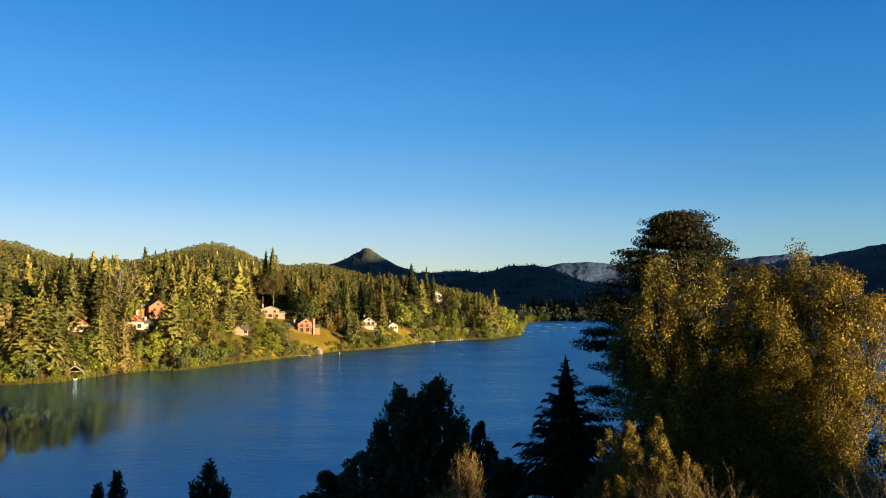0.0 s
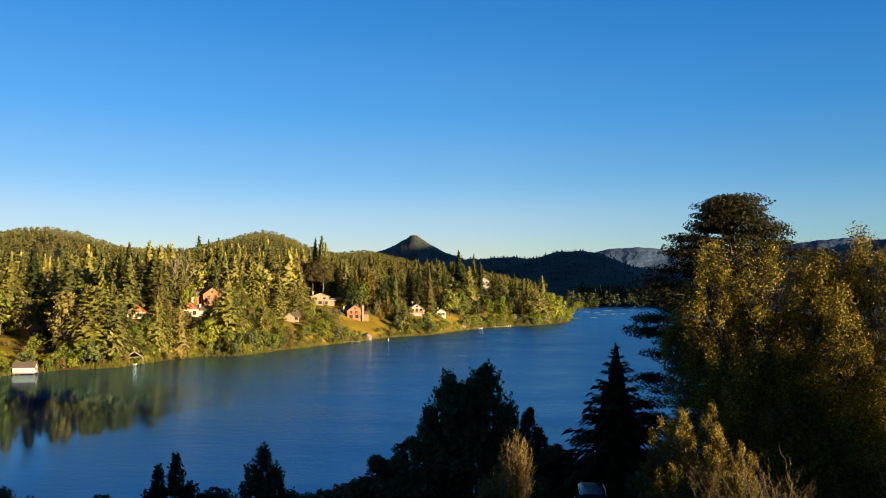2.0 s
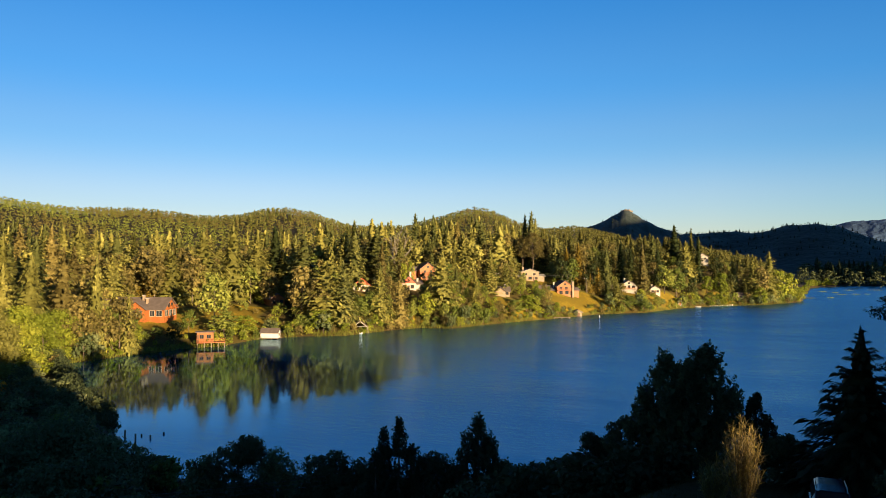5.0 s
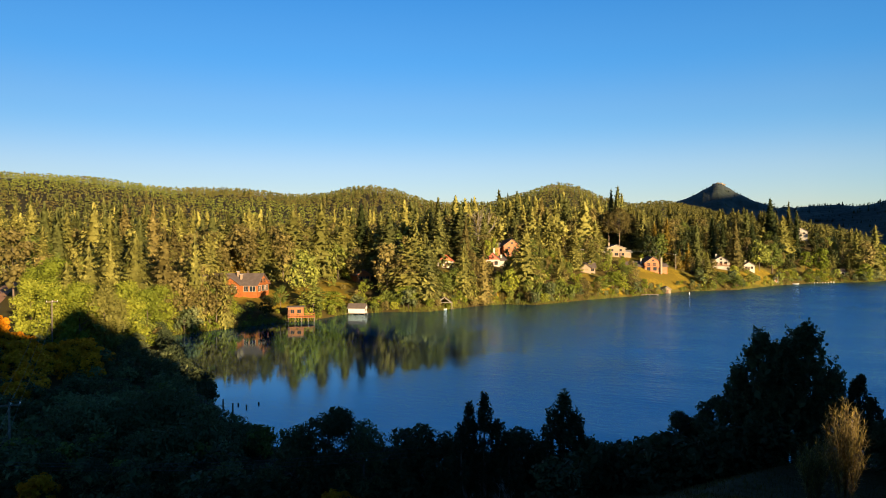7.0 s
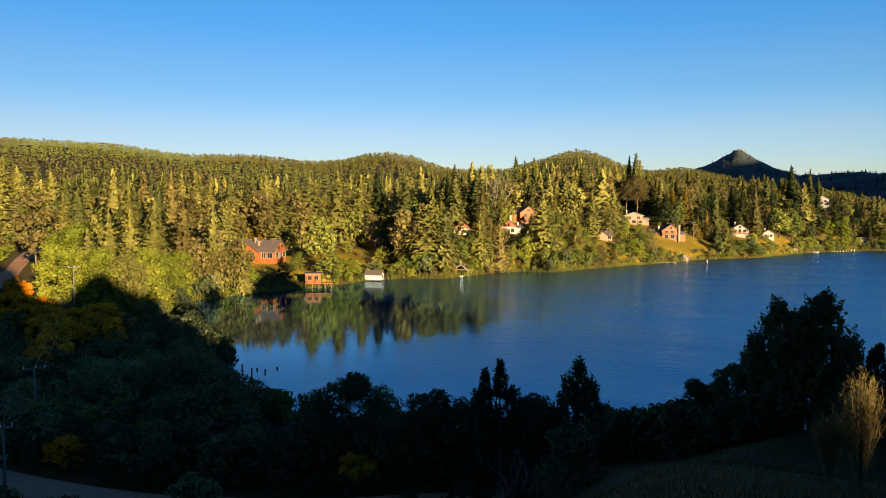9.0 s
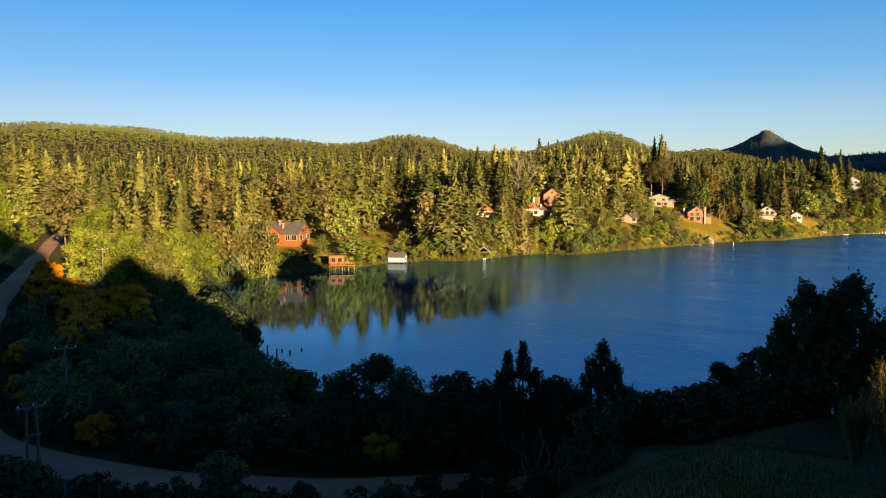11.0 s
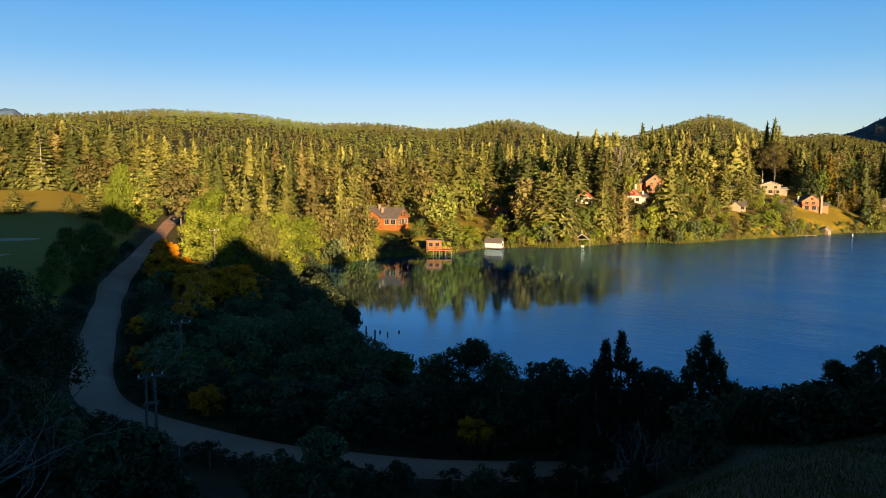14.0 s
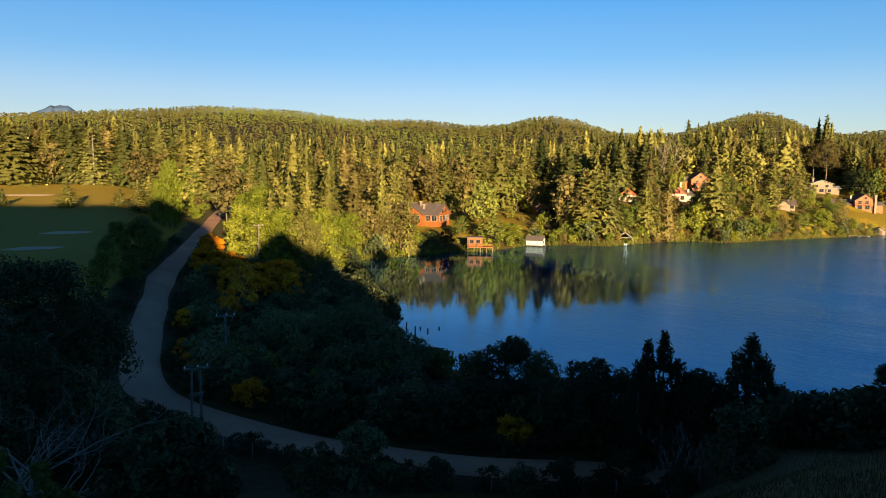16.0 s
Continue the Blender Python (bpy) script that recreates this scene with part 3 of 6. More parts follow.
def trunk_mesh(r, h, rad, limbs=0, spread=0.3, sides=6):
    pts = [(0, 0, -1.0)] + [(r.uniform(-1, 1) * 0.012 * h, r.uniform(-1, 1) * 0.012 * h, h * q) for q in (0.15, 0.4, 0.65, 0.85, 0.98)]
    out = [tube(pts, [rad * q for q in (1.25, 0.95, 0.72, 0.48, 0.25, 0.05)], sides)]
    for k in range(limbs):
        z0, w = h * r.uniform(0.25, 0.75), r.uniform(0, 6.28)
        l = h * spread * r.uniform(0.6, 1.1)
        out.append(tube([(0, 0, z0), (math.cos(w) * l * 0.5, math.sin(w) * l * 0.5, z0 + l * 0.35), (math.cos(w) * l, math.sin(w) * l, z0 + l * 0.8)],
                        [rad * 0.4, rad * 0.25, rad * 0.06], 4))
    return mesh("trunk", *join(out))


def tree(name, crown, trunk, leaf_mat, label, category="tree", crown_name="crown"):
    """A tree: an Empty at its foot with trunk and crown. Built once far below the ground's edge, then copied."""
    t = tagged(new(name), label, category)
    part("trunk", trunk, M_BARK, t)
    part(crown_name, mesh("crown", *crown), leaf_mat, t)
    return t


def place(proto, x, y, s=1.0, turn=None, lean=0.0, z=None, sz=1.0):
    turn = rng.uniform(0, 360) if turn is None else turn
    z = ground_z(x, y) if z is None else z
    m = pose(x, y, z, lean, 0, turn) @ Matrix.Diagonal((s, s, s * sz, 1))
    return copy_thing(proto, m)


def drop_proto(t):
    for o in (*t.children_recursive, t):
        bpy.data.objects.remove(o)


r0 = np.random.default_rng(3)
FIRS = []
for mat, lab, rad, fill in ((M_FIR, "tall dark green fir on the wooded bank", 7.4, 1.0), (M_FIR, "tall green fir with drooping boughs on the bank", 6.2, 1.0),
                            (M_FIR_OLIVE, "tall olive green fir lit by the low sun", 8.4, 1.0), (M_FIR_OLIVE, "slender olive green fir among the forest", 5.6, 1.0),
                            (M_FIR_BROWN, "brownish cypress with thin boughs on the bank", 6.4, 0.9), (M_FIR_DEEP_SHADE, "deep green fir with dense boughs on the spit", 7.6, 1.0), (M_FIR_DEEP_SHADE, "slim deep green fir on the spit", 5.4, 1.0), (M_LARCH, "golden yellow larch beside the houses", 6.2, 1.0)):
    FIRS.append(tree("fir_tree", fir_crown(r0, 25, rad, 20, int(14 * fill), 8, power=0.68, ragged=0.4, width=0.3), trunk_mesh(r0, 24.5, 0.34), mat, lab))
BROAD = []
for mat, lab, h, rad in ((M_LEAF, "round green broadleaf tree on the bank", 14, 5.0), (M_LEAF_LIME, "bright lime green broadleaf tree", 12, 4.0),
                         (M_FIR_BROWN, "olive brown broadleaf tree with an uneven crown", 17, 5.5), (M_LEAF_GOLD, "golden yellow larch beside the houses", 14, 3.4),
                         (M_LEAF_RUST, "rust red leafed garden tree", 8, 3.2), (M_FIR_DEEP_SHADE, "dark green round tree on the spit", 14, 5.2)):
    BROAD.append(tree("broadleaf_tree", leafy_crown(r0, h, rad, 48, 860, 0.42, solid=0.46), trunk_mesh(r0, h * 0.8, 0.25, 4), mat, lab))
GRAND = []
for mat, lab, h, rad in ((M_LEAF, "dark green leafy tree beside the road", 13, 5.0), (M_LEAF_LIME, "bright lime green leafy tree in low sun", 14, 4.8), (M_FIR_OLIVE, "olive green leafy tree in low sun", 14, 5.0)):
    GRAND.append(tree("leafy_tree", leafy_crown(r0, h, rad, 80, 6500, 0.25, low=0.06, solid=0.42), trunk_mesh(r0, h * 0.8, 0.25, 5), mat, lab))
SHRUBS = []
for mat, lab, h, rad in ((M_LEAF, "green shrub at the water's edge", 4.5, 2.8), (M_LEAF_LIME, "yellow green shrub at the water's edge", 4.2, 2.6),
                         (M_WILLOW, "grey green willow shrub on the shore", 5.5, 3.0), (M_FIR_BROWN, "brownish shrub on the shore", 4.0, 2.6)):
    SHRUBS.append(tree("shrub", leafy_crown(r0, h, rad, 24, 360, 0.27, low=0.06, solid=0.46), trunk_mesh(r0, h * 0.6, 0.1, 3), mat, lab, "shrub"))


def scatter(count, az0, az1, i0, i1, gap, r, rel=True, margin=0.0, open_view=True):
    """Places on the far bank (rel: distances counted from its shore), no two nearer than the gap."""
    out, grid = [], {}
    for _ in range(count * 12):
        az, i = r.uniform(az0, az1), r.uniform(i0, i1)
        d = i + (float(np.interp(az, SHORE_AZ, SHORE_D)) if rel and az < 48.1 else (200 if rel else 0))
        x, y = at(az, d)
        key = (int(x // gap), int(y // gap))
        near = [p for a0 in (-1, 0, 1) for b0 in (-1, 0, 1) for p in grid.get((key[0] + a0, key[1] + b0), ())]
        if any((x - p[0]) ** 2 + (y - p[1]) ** 2 < gap * gap for p in near) or is_clear(x, y, margin) or near_road(x, y, 5) or golf(az, d) or (open_view and (in_sight_line(az, d, 3.0) or shades(x, y))):
            continue
        grid.setdefault(key, []).append((x, y))
        out.append((x, y, az, d))
        if len(out) >= count:
            break
    return out


front = scatter(290, -6, 58, 10, 95, 8.0, r0)
for x, y, az, d in front:
    k, low = r0.random(), float(np.interp(az, (-6, -2.5, 1), (0.4, 0.75, 1)))
    if k < (0.54 if az > 11 else 0.25):
        place(FIRS[int(r0.choice([5, 6, 5, 6, 2, 0])) if az < 13 else int(r0.choice([0, 1, 2, 2, 3, 3, 4]))], x, y, (0.6 + 0.6 * r0.random() ** 1.3) * (1.0 if low == 1 else 0.8 * low), sz=r0.uniform(0.7, 1.0))
    else:
        place(BROAD[int(r0.choice([5, 5, 5, 0, 2, 5] if az < 13 else [0, 0, 0, 1, 2, 2, 2, 0]))], x, y, r0.uniform(0.7, 1.2) * low)
for x, y, az, d in scatter(235, -6, 50, -0.5, 9, 3.0, r0, margin=-9, open_view=False):
    place(SHRUBS[r0.integers(0, 4)], x, y, r0.uniform(0.3, 0.55) if 38 < az < 42.4 else r0.uniform(0.4, 0.75) if in_sight_line(az, d) else r0.uniform(0.6, 1.35))


under = []
for x, y, az, d in scatter(420, 1, 46, 7, 85, 3.6, r0, margin=-3, open_view=False):
    if not any(abs(az - a0) < 1.1 and -6 < d - d0 < 14 for a0, d0, w in SIGHT_LINES) and not (37.6 < az < 42.4 and d > 232):
        under.append((x, y, ground_z(x, y)))
# garden trees and hedges below the houses
for x, y, az, d in scatter(150, 1, 26, 3, 60, 5.5, r0, margin=-3, open_view=False):
    if not any(abs(az - a0) < math.degrees((w + 1) / d0) and -9 < d - d0 < 14 for a0, d0, w in SIGHT_LINES):
        place(BROAD[int(r0.choice([0, 0, 2, 1]))], x, y, r0.uniform(0.3, 0.5))


def forest(name, label, spots, templates, mat, r, smin=0.6, smax=1.1):
    """Many trees joined into one mesh: copies of template crowns, turned and scaled."""
    V, F, o = [], [], 0
    for x, y, z in spots:
        tv, tf = templates[r.integers(0, len(templates))]
        w, s = r.uniform(0, 6.28), r.uniform(smin, smax)
        c, q = math.cos(w), math.sin(w)
        sx = s * r.uniform(0.9, 1.4)
        V.append(np.stack([(tv[:, 0] * c - tv[:, 1] * q) * sx + x, (tv[:, 0] * q + tv[:, 1] * c) * sx + y, tv[:, 2] * s + z], 1))
        F.append(tf + o)
        o += len(tv)
    return tagged(part(name, mesh(name, np.concatenate(V), np.concatenate(F)), mat), label, "forest", kind="stuff")


LOW_SHRUB = [leafy_crown(r0, 4.4, 2.7, 14, 150, 0.38, low=0.05, solid=0.46) for _ in range(3)]
for k, (mat, lab) in enumerate(((M_LEAF, "green undergrowth of shrubs in the gardens"), (M_FIR_BROWN, "brownish undergrowth of shrubs on the bank"), (M_LEAF_LIME, "lime green undergrowth on the bank"))):
    forest("undergrowth", lab, under[k::3], LOW_SHRUB, mat, r0, 0.35, 0.95)
MID_FIR = [fir_crown(r0, 23, rad, 14, 9, 5, power=0.62, ragged=0.4, width=0.36, core=False, spray=0.2) for rad in (7.4, 6.4, 8.2, 5.6)]
MID_LEAF = [leafy_crown(r0, 17, 5.8, 36, 430, 0.45, solid=0.46) for _ in range(3)]
LOW_FIR = [fir_crown(r0, 16, rad, 5, 7, 1, power=0.75, width=0.45, core=False, hang=(0.8, 1.4), spray=0.5) for rad in (5.6, 5.0, 6.2)]
LOW_LEAF = [leafy_crown(r0, 13, 5.4, 6, 20, 1.15, low=0.12, squash=1.25, solid=0.46) for _ in range(3)]
back = [(x, y, ground_z(x, y)) for x, y, az, d in scatter(860, -4, 80, 70, 290, 8.4, r0) if not (az > 57 and d < 385)]
for x, y, az, d in scatter(70, 57.5, 76, 338, 390, 7.0, r0, rel=False):
    k = r0.random()
    if k < 0.6:
        place(FIRS[r0.integers(0, 5)], x, y, r0.uniform(1.3, 2.1), sz=r0.uniform(0.55, 0.72))
    else:
        place(BROAD[int(r0.choice([0, 2, 2]))], x, y, r0.uniform(0.6, 1.2))
east = [q for q in back if q[1] > 4.0 * -q[0]]
back = [q for q in back if q[1] <= 4.0 * -q[0]]
forest("forest", "deep green forest on the spit", east, MID_FIR[:2] + MID_LEAF, M_FIR_DEEP_SHADE, r0, 0.6, 1.05)
forest("forest", "dense fir forest on the bank", back[0::4], MID_FIR, M_FIR, r0, 0.65, 1.3)
forest("forest", "olive green fir forest lit by the low sun", back[2::4], MID_FIR, M_FIR_OLIVE, r0, 0.65, 1.3)
forest("forest", "olive broadleaf forest between the firs", back[1::4], MID_LEAF, M_FIR_OLIVE, r0, 0.7, 1.15)
forest("forest", "brownish round crowns between the firs", back[3::4], MID_LEAF, M_FIR_BROWN, r0, 0.7, 1.15)
hills = [(x, y, ground_z(x, y)) for x, y, az, d in scatter(8600, 3, 78, 530, 1105, 5.5, r0, rel=False, open_view=False)]
# stands of one kind here and there over the hills; dark and green towards the spit
stands = {"fir": [], "olive": [], "brown": [], "green": [], "deep": []}
for x, y, z in hills:
    k = noise.noise((x * 0.006, y * 0.006, 5)) + 0.5 * noise.noise((x * 0.02, y * 0.02, 9)) + r0.normal() * 0.16
    kind = "deep" if math.degrees(math.atan2(-x, y)) + r0.normal() * 1.2 < 14 else "fir" if k < -0.28 else "brown" if k < -0.08 else "olive" if k < 0.22 else "green"
    stands[kind].append((x, y, z))
for kind, lab, shapes, mat, top in (("fir", "fir forest over the hills", LOW_FIR[:1] + LOW_LEAF[:2], M_FIR, 0.72), ("olive", "olive broadleaf forest over the hills", LOW_LEAF, M_FIR_OLIVE, 0.7),
                                    ("brown", "brownish forest over the hills", LOW_LEAF, M_FIR_BROWN, 0.72), ("green", "green broadleaf forest over the hills", LOW_LEAF, M_LEAF, 0.66), ("deep", "deep green forest behind the spit", LOW_LEAF, M_FIR_DEEP_SHADE, 0.7)):
    forest("hill_forest", lab, stands[kind], shapes, mat, r0, 0.4, top)


def far_woods(count, az0, az1, d0, d1, base, r):
    out = []
    for _ in range(count):
        az, d = r.uniform(az0, az1), r.uniform(d0, d1)
        x, y = at(az, d)
        out.append((x, y, base + 0.05 * (d - d0)))
    return out


def crest_trees(name, count, smin, smax):
    """Trees over the upper slopes and the skyline of a range."""
    sites, out = SITES[name], []
    for k in r0.choice(len(sites), count):
        x, y, z = sites[k]
        out.append((x + r0.uniform(-9, 9), y + r0.uniform(-9, 9), z - 2.5))
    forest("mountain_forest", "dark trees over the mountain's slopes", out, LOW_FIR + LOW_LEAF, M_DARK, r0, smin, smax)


def rocky_summit():
    """Bare rock round the highest point of the conical mountain."""
    x, y, z = max(SITES["mountain_peak"], key=lambda q: q[2])
    bm = bmesh.new()
    bmesh.ops.create_icosphere(bm, subdivisions=4, radius=1)
    for v in bm.verts:
        k = 1 + 0.25 * noise.fractal(v.co * 2.2, 1.0, 2.0, 4)
        v.co = (v.co.x * 20 * k, v.co.y * 20 * k, v.co.z * 8 * k)
    ob = part("mountain_rock", bm, M_STONE_WARM)
    ob.matrix_basis = pose(x, y, z - 4)
    tagged(ob, "bare sunlit rock on the mountain's top", "rock", kind="structure")


M_STONE_WARM = material("sunlit_rock", (0.20, 0.17, 0.13), var=0.35, scale=0.05, fine=0.4, bump=1.0, bumpdist=2)
rocky_summit()
crest_trees("mountain_peak", 700, 0.3, 0.5)
crest_trees("mountain_range", 1300, 0.3, 0.55)
crest_trees("mountain_east", 600, 0.3, 0.5)
# dark leaf colour stands in for the mountain's shade on the far shore
forest("far_forest", "broadleaf wood on the far shore, darkened for mountain shade", far_woods(330, -17, -5.9, 955, 1250, 1.0, r0), LOW_LEAF, M_DARK, r0, 0.7, 1.3)
forest("far_forest", "firs on the far shore, darkened for mountain shade", far_woods(160, -16, -7, 1040, 1300, 4.0, r0), LOW_FIR, M_DARK, r0, 0.8, 1.6)
forest("far_forest", "dark wood on the far eastern shore", far_woods(200, -36, -20, 1250, 1420, 1.0, r0), LOW_LEAF, M_LEAF, r0, 0.8, 1.4)

# ---- near trees ----
def plume_tree(r, stems, n, size, dense=22, tall=1.5):
    """A tree of several upright leaders (dx, dy, height, radius), each a plume of leafy clumps on rising shoots."""
    wood, lob = [], []
    for dx, dy, h, q in stems:
        wood.append(tube([(dx * 0.15, dy * 0.15, -0.6), (dx * 0.5, dy * 0.5, h * 0.3), (dx * 0.9, dy * 0.9, h * 0.62), (dx, dy, h * 0.92)], [q0 * min(1, h / 12) for q0 in (0.16, 0.11, 0.05, 0.008)], 5))
        for k in range(int(dense * h * q / 12) + 8):
            u = r.uniform(0.1, 1.0)
            w = r.uniform(0, 6.28)
            env = q * min(1.0, 0.5 + 1.6 * u) * (1 - max(0, u - 0.25) ** 1.6 * 1.15) * math.sqrt(r.uniform(0.05, 1))
            c = (dx * min(1, 0.25 + u) + env * math.cos(w), dy * min(1, 0.25 + u) + env * math.sin(w), h * (0.06 + 0.9 * u))
            s = q * r.uniform(0.16, 0.32) * (1.15 - 0.5 * u)
            lob.append((*c, s))
            a0 = (dx * min(1, 0.2 + u * 0.9), dy * min(1, 0.2 + u * 0.9), max(0.1, c[2] - 0.8 * q))
            wood.append(tube([a0, tuple((a0[i] + c[i]) / 2 for i in range(3)), (c[0], c[1], c[2] + s * 1.2)], [q0 * min(1, h / 7) for q0 in (0.025, 0.015, 0.004)], 3))
    L = np.array(lob)
    pick = r.choice(len(L), n, p=L[:, 3] ** 2 / (L[:, 3] ** 2).sum())
    d = r.normal(size=(n, 3))
    d /= np.linalg.norm(d, axis=1)[:, None]
    c = L[pick, :3] + d * (L[pick, 3] * r.uniform(0.35, 1.2, n))[:, None] * (1, 1, tall)
    return merged(leaves(c, size, r, d * 0.8), cores(L, r, 0.7, tall, 0.062, 22)), mesh("trunk", *join(wood))


def pad_tree(r, h, rad, pads, n, size, low=0.3, flat=0.28, top=0.55):
    """A broad evergreen with flat layered pads of foliage at the ends of its limbs."""
    wood = [tube([(0, 0, -0.8), (0.2, 0.1, h * 0.3), (-0.1, 0.1, h * 0.6), (0, 0, h * 0.93)], [0.42, 0.32, 0.2, 0.04], 7)]
    C, O, K = [], [], []
    for k in range(pads):
        u = (k + r.uniform(0, 1)) / pads
        z = h * (low + (0.97 - low) * u)
        env = rad * (1 - max(0, (u - top) / (1 - top)) ** 1.7 * 0.92) if top > 0 else rad * (1.02 - u) ** 0.75
        w, q = k * 2.4 + r.uniform(-0.4, 0.4), env * r.uniform(0.35, 0.98)
        p = np.array((q * math.cos(w), q * math.sin(w), z))
        wood.append(tube([(0, 0, z - 0.28 * q), tuple(p * (0.5, 0.5, 1) - (0, 0, 0.05 * q)), tuple(p)], [0.09, 0.05, 0.012], 4))
        s = rad * r.uniform(0.17, 0.30)
        m = n // pads
        K.append((*p, s))
        d = r.normal(size=(m, 3))
        d /= np.linalg.norm(d, axis=1)[:, None]
        C.append(p + d * (s * r.uniform(0, 1, m) ** 0.5)[:, None] * (1.15, 1.15, flat) + (0, 0, 0.1))
        O.append(d * (0.4, 0.4, 1) + (0, 0, 0.5))
    return merged(leaves(np.concatenate(C), size, r, np.concatenate(O), 0.7), cores(np.array(K), r, 0.8, flat, 0.16, 26)), mesh("trunk", *join(wood))


def cypress(r, h, tops, n, size, ragged=0.22):
    """An upright dark evergreen of one or more pointed tops (dx, dy, height, radius), with tufts that point upwards."""
    C, wood, K = [], [], []
    total = sum(a0[2] * a0[3] for a0 in tops)
    for dx, dy, th, q in tops:
        wood.append(tube([(dx * 0.3, dy * 0.3, -0.6), (dx, dy, th * 0.5), (dx, dy, th * 0.97)], [0.2, 0.12, 0.02], 5))
        tufts = int(90 * th * q / 12) + 30
        m = int(n * th * q / total / tufts)
        for k in range(tufts):
            u = r.uniform(0.02, 1) ** 0.85
            env = q * min(1, 0.45 + 2.2 * u) * (1 - u ** 2.2) ** 0.75
            w, e0 = r.uniform(0, 6.28), env * r.uniform(0.45, 1 + ragged)
            p = np.array((dx + e0 * math.cos(w), dy + e0 * math.sin(w), th * u * 0.96))
            up = r.uniform(0.35, 0.9) * (0.4 + 0.5 * q)
            t = r.uniform(0, 1, m)[:, None]
            K.append((p[0] * 0.92 + dx * 0.08, p[1] * 0.92 + dy * 0.08, p[2] + up * 0.3, 0.30 * q))
            C.append(p + t * np.array((math.cos(w) * 0.25, math.sin(w) * 0.25, 1.0)) * up + r.normal(size=(m, 3)) * 0.17 * (1.15 - t) * (0.5 + 0.35 * q))
    return merged(leaves(np.concatenate(C), size, r), cores(np.array(K), r, 0.75, 1.3)), wood


def bare_tree(r, h, spread, depth=4, thick=0.12, stems=3):
    """Leafless branching stems."""
    out = []

    def grow(p, d, l, rad, k):
        q = p + d * l
        bend = p + d * l * 0.5 + Vector(r.normal(size=3) * 0.06 * l)
        out.append(tube([tuple(p), tuple(bend), tuple(q)], [rad, rad * 0.8, rad * 0.55], 4))
        if k:
            for _ in range(int(r.integers(2, 4))):
                n2 = (d + Vector(r.normal(size=3) * 0.5 * spread) + Vector((0, 0, 0.12))).normalized()
                grow(p + d * l * r.uniform(0.45, 1.0), n2, l * r.uniform(0.55, 0.8), rad * 0.5, k - 1)

    for _ in range(stems):
        d = Vector((r.normal() * 0.3 * spread, r.normal() * 0.3 * spread, 1)).normalized()
        grow(Vector((0, 0, -0.3)), d, h * 0.38, thick, depth)
    return mesh("stem", *join(out))


def stand(name, made, mat, az, d, label, category="tree", wood=None, s=1.0, turn=0.0, z=None):
    """Stands a near tree at its place; its local x runs across the view there."""
    crown, trunk = made
    x, y = at(az, d)
    t = tagged(new(name), label, category)
    for stem in trunk if isinstance(trunk, list) else ():
        part("stem", mesh("stem", *stem), wood or M_BARK, t)
    if not isinstance(trunk, list):
        part("trunk", trunk, wood or M_BARK, t)
    part("crown", mesh("crown", *crown), mat, t)
    t.matrix_basis = pose(x, y, ground_z(x, y) if z is None else z, 0, 0, az + turn) @ Matrix.Diagonal((s, s, s, 1))
    return t


rn = np.random.default_rng(11)


def across(az0, d0, spots):
    """Leaders given as (azimuth, top's tangent, forward, radius) turned into local (dx, dy, height, radius)."""
    x, y = at(az0, d0)
    z = ground_z(x, y)
    return [(-math.sin(radians(a0 - az0)) * (d0 + f), math.cos(radians(a0 - az0)) * (d0 + f) - d0, EYE + tn * (d0 + f) - z, q) for a0, tn, f, q in spots]


stand("yellow_poplar", plume_tree(rn, across(-22.5, 30, ((-16.1, 0.070, -0.5, 1.7), (-19.4, 0.064, -0.3, 2.0), (-22.8, 0.056, 0.2, 2.1), (-26.3, 0.078, 0.5, 1.9), (-28.4, 0.045, 0.0, 1.8), (-24.6, 0.056, 1.0, 1.8), (-14.7, 0.025, 0.6, 1.4), (-30, 0.02, 0.0, 1.6),
      (-13.6, -0.02, 0.8, 1.4), (-17.5, 0.01, 0.6, 1.6), (-24.5, 0.02, -0.9, 1.7), (-21, -0.02, -0.5, 1.7), (-27.5, -0.03, -0.9, 1.6))), 380000, 0.044, 64, 1.6), M_YELLOWTREE, -22.5, 30,
      "tall yellow green leafy tree with several upright leaders", wood=M_BARK_DARK)
stand("layered_beech", pad_tree(rn, 18.2, 5.4, 230, 150000, 0.078, low=0.04, flat=0.24, top=0.62), M_BEECH, -17.7, 46, "tall dark evergreen beech with layered foliage")
stand("spruce", (fir_crown(rn, 9.4, 4.4, 19, 15, 22, 0.03, 0.92, 0.25, 0.2, hang=(0.25, 0.95), spray=0.22), trunk_mesh(rn, 9.2, 0.2)), M_DARK, -9.4, 45, "dark spruce with layered boughs over the lake")
x0 = across(1.6, 50, ((3.4, -0.118, 0, 1.9), (0.5, -0.106, 0.5, 2.2), (1.8, -0.128, -0.3, 1.9), (4.8, -0.165, -0.5, 1.5), (-1.2, -0.16, -0.6, 1.5), (2.4, -0.15, -1.2, 2.0)))
stand("cypress", cypress(rn, 8, x0, 34000, 0.10), M_DARK, 1.6, 50, "broad dark cypress with two pointed tops")
stand("cypress", cypress(rn, 5, across(-2.8, 48, ((-2.8, -0.158, 0, 0.8), (-3.6, -0.19, 0.3, 0.7))), 7000, 0.09), M_DARK, -2.8, 48, "slim dark cypress beside a broad one")
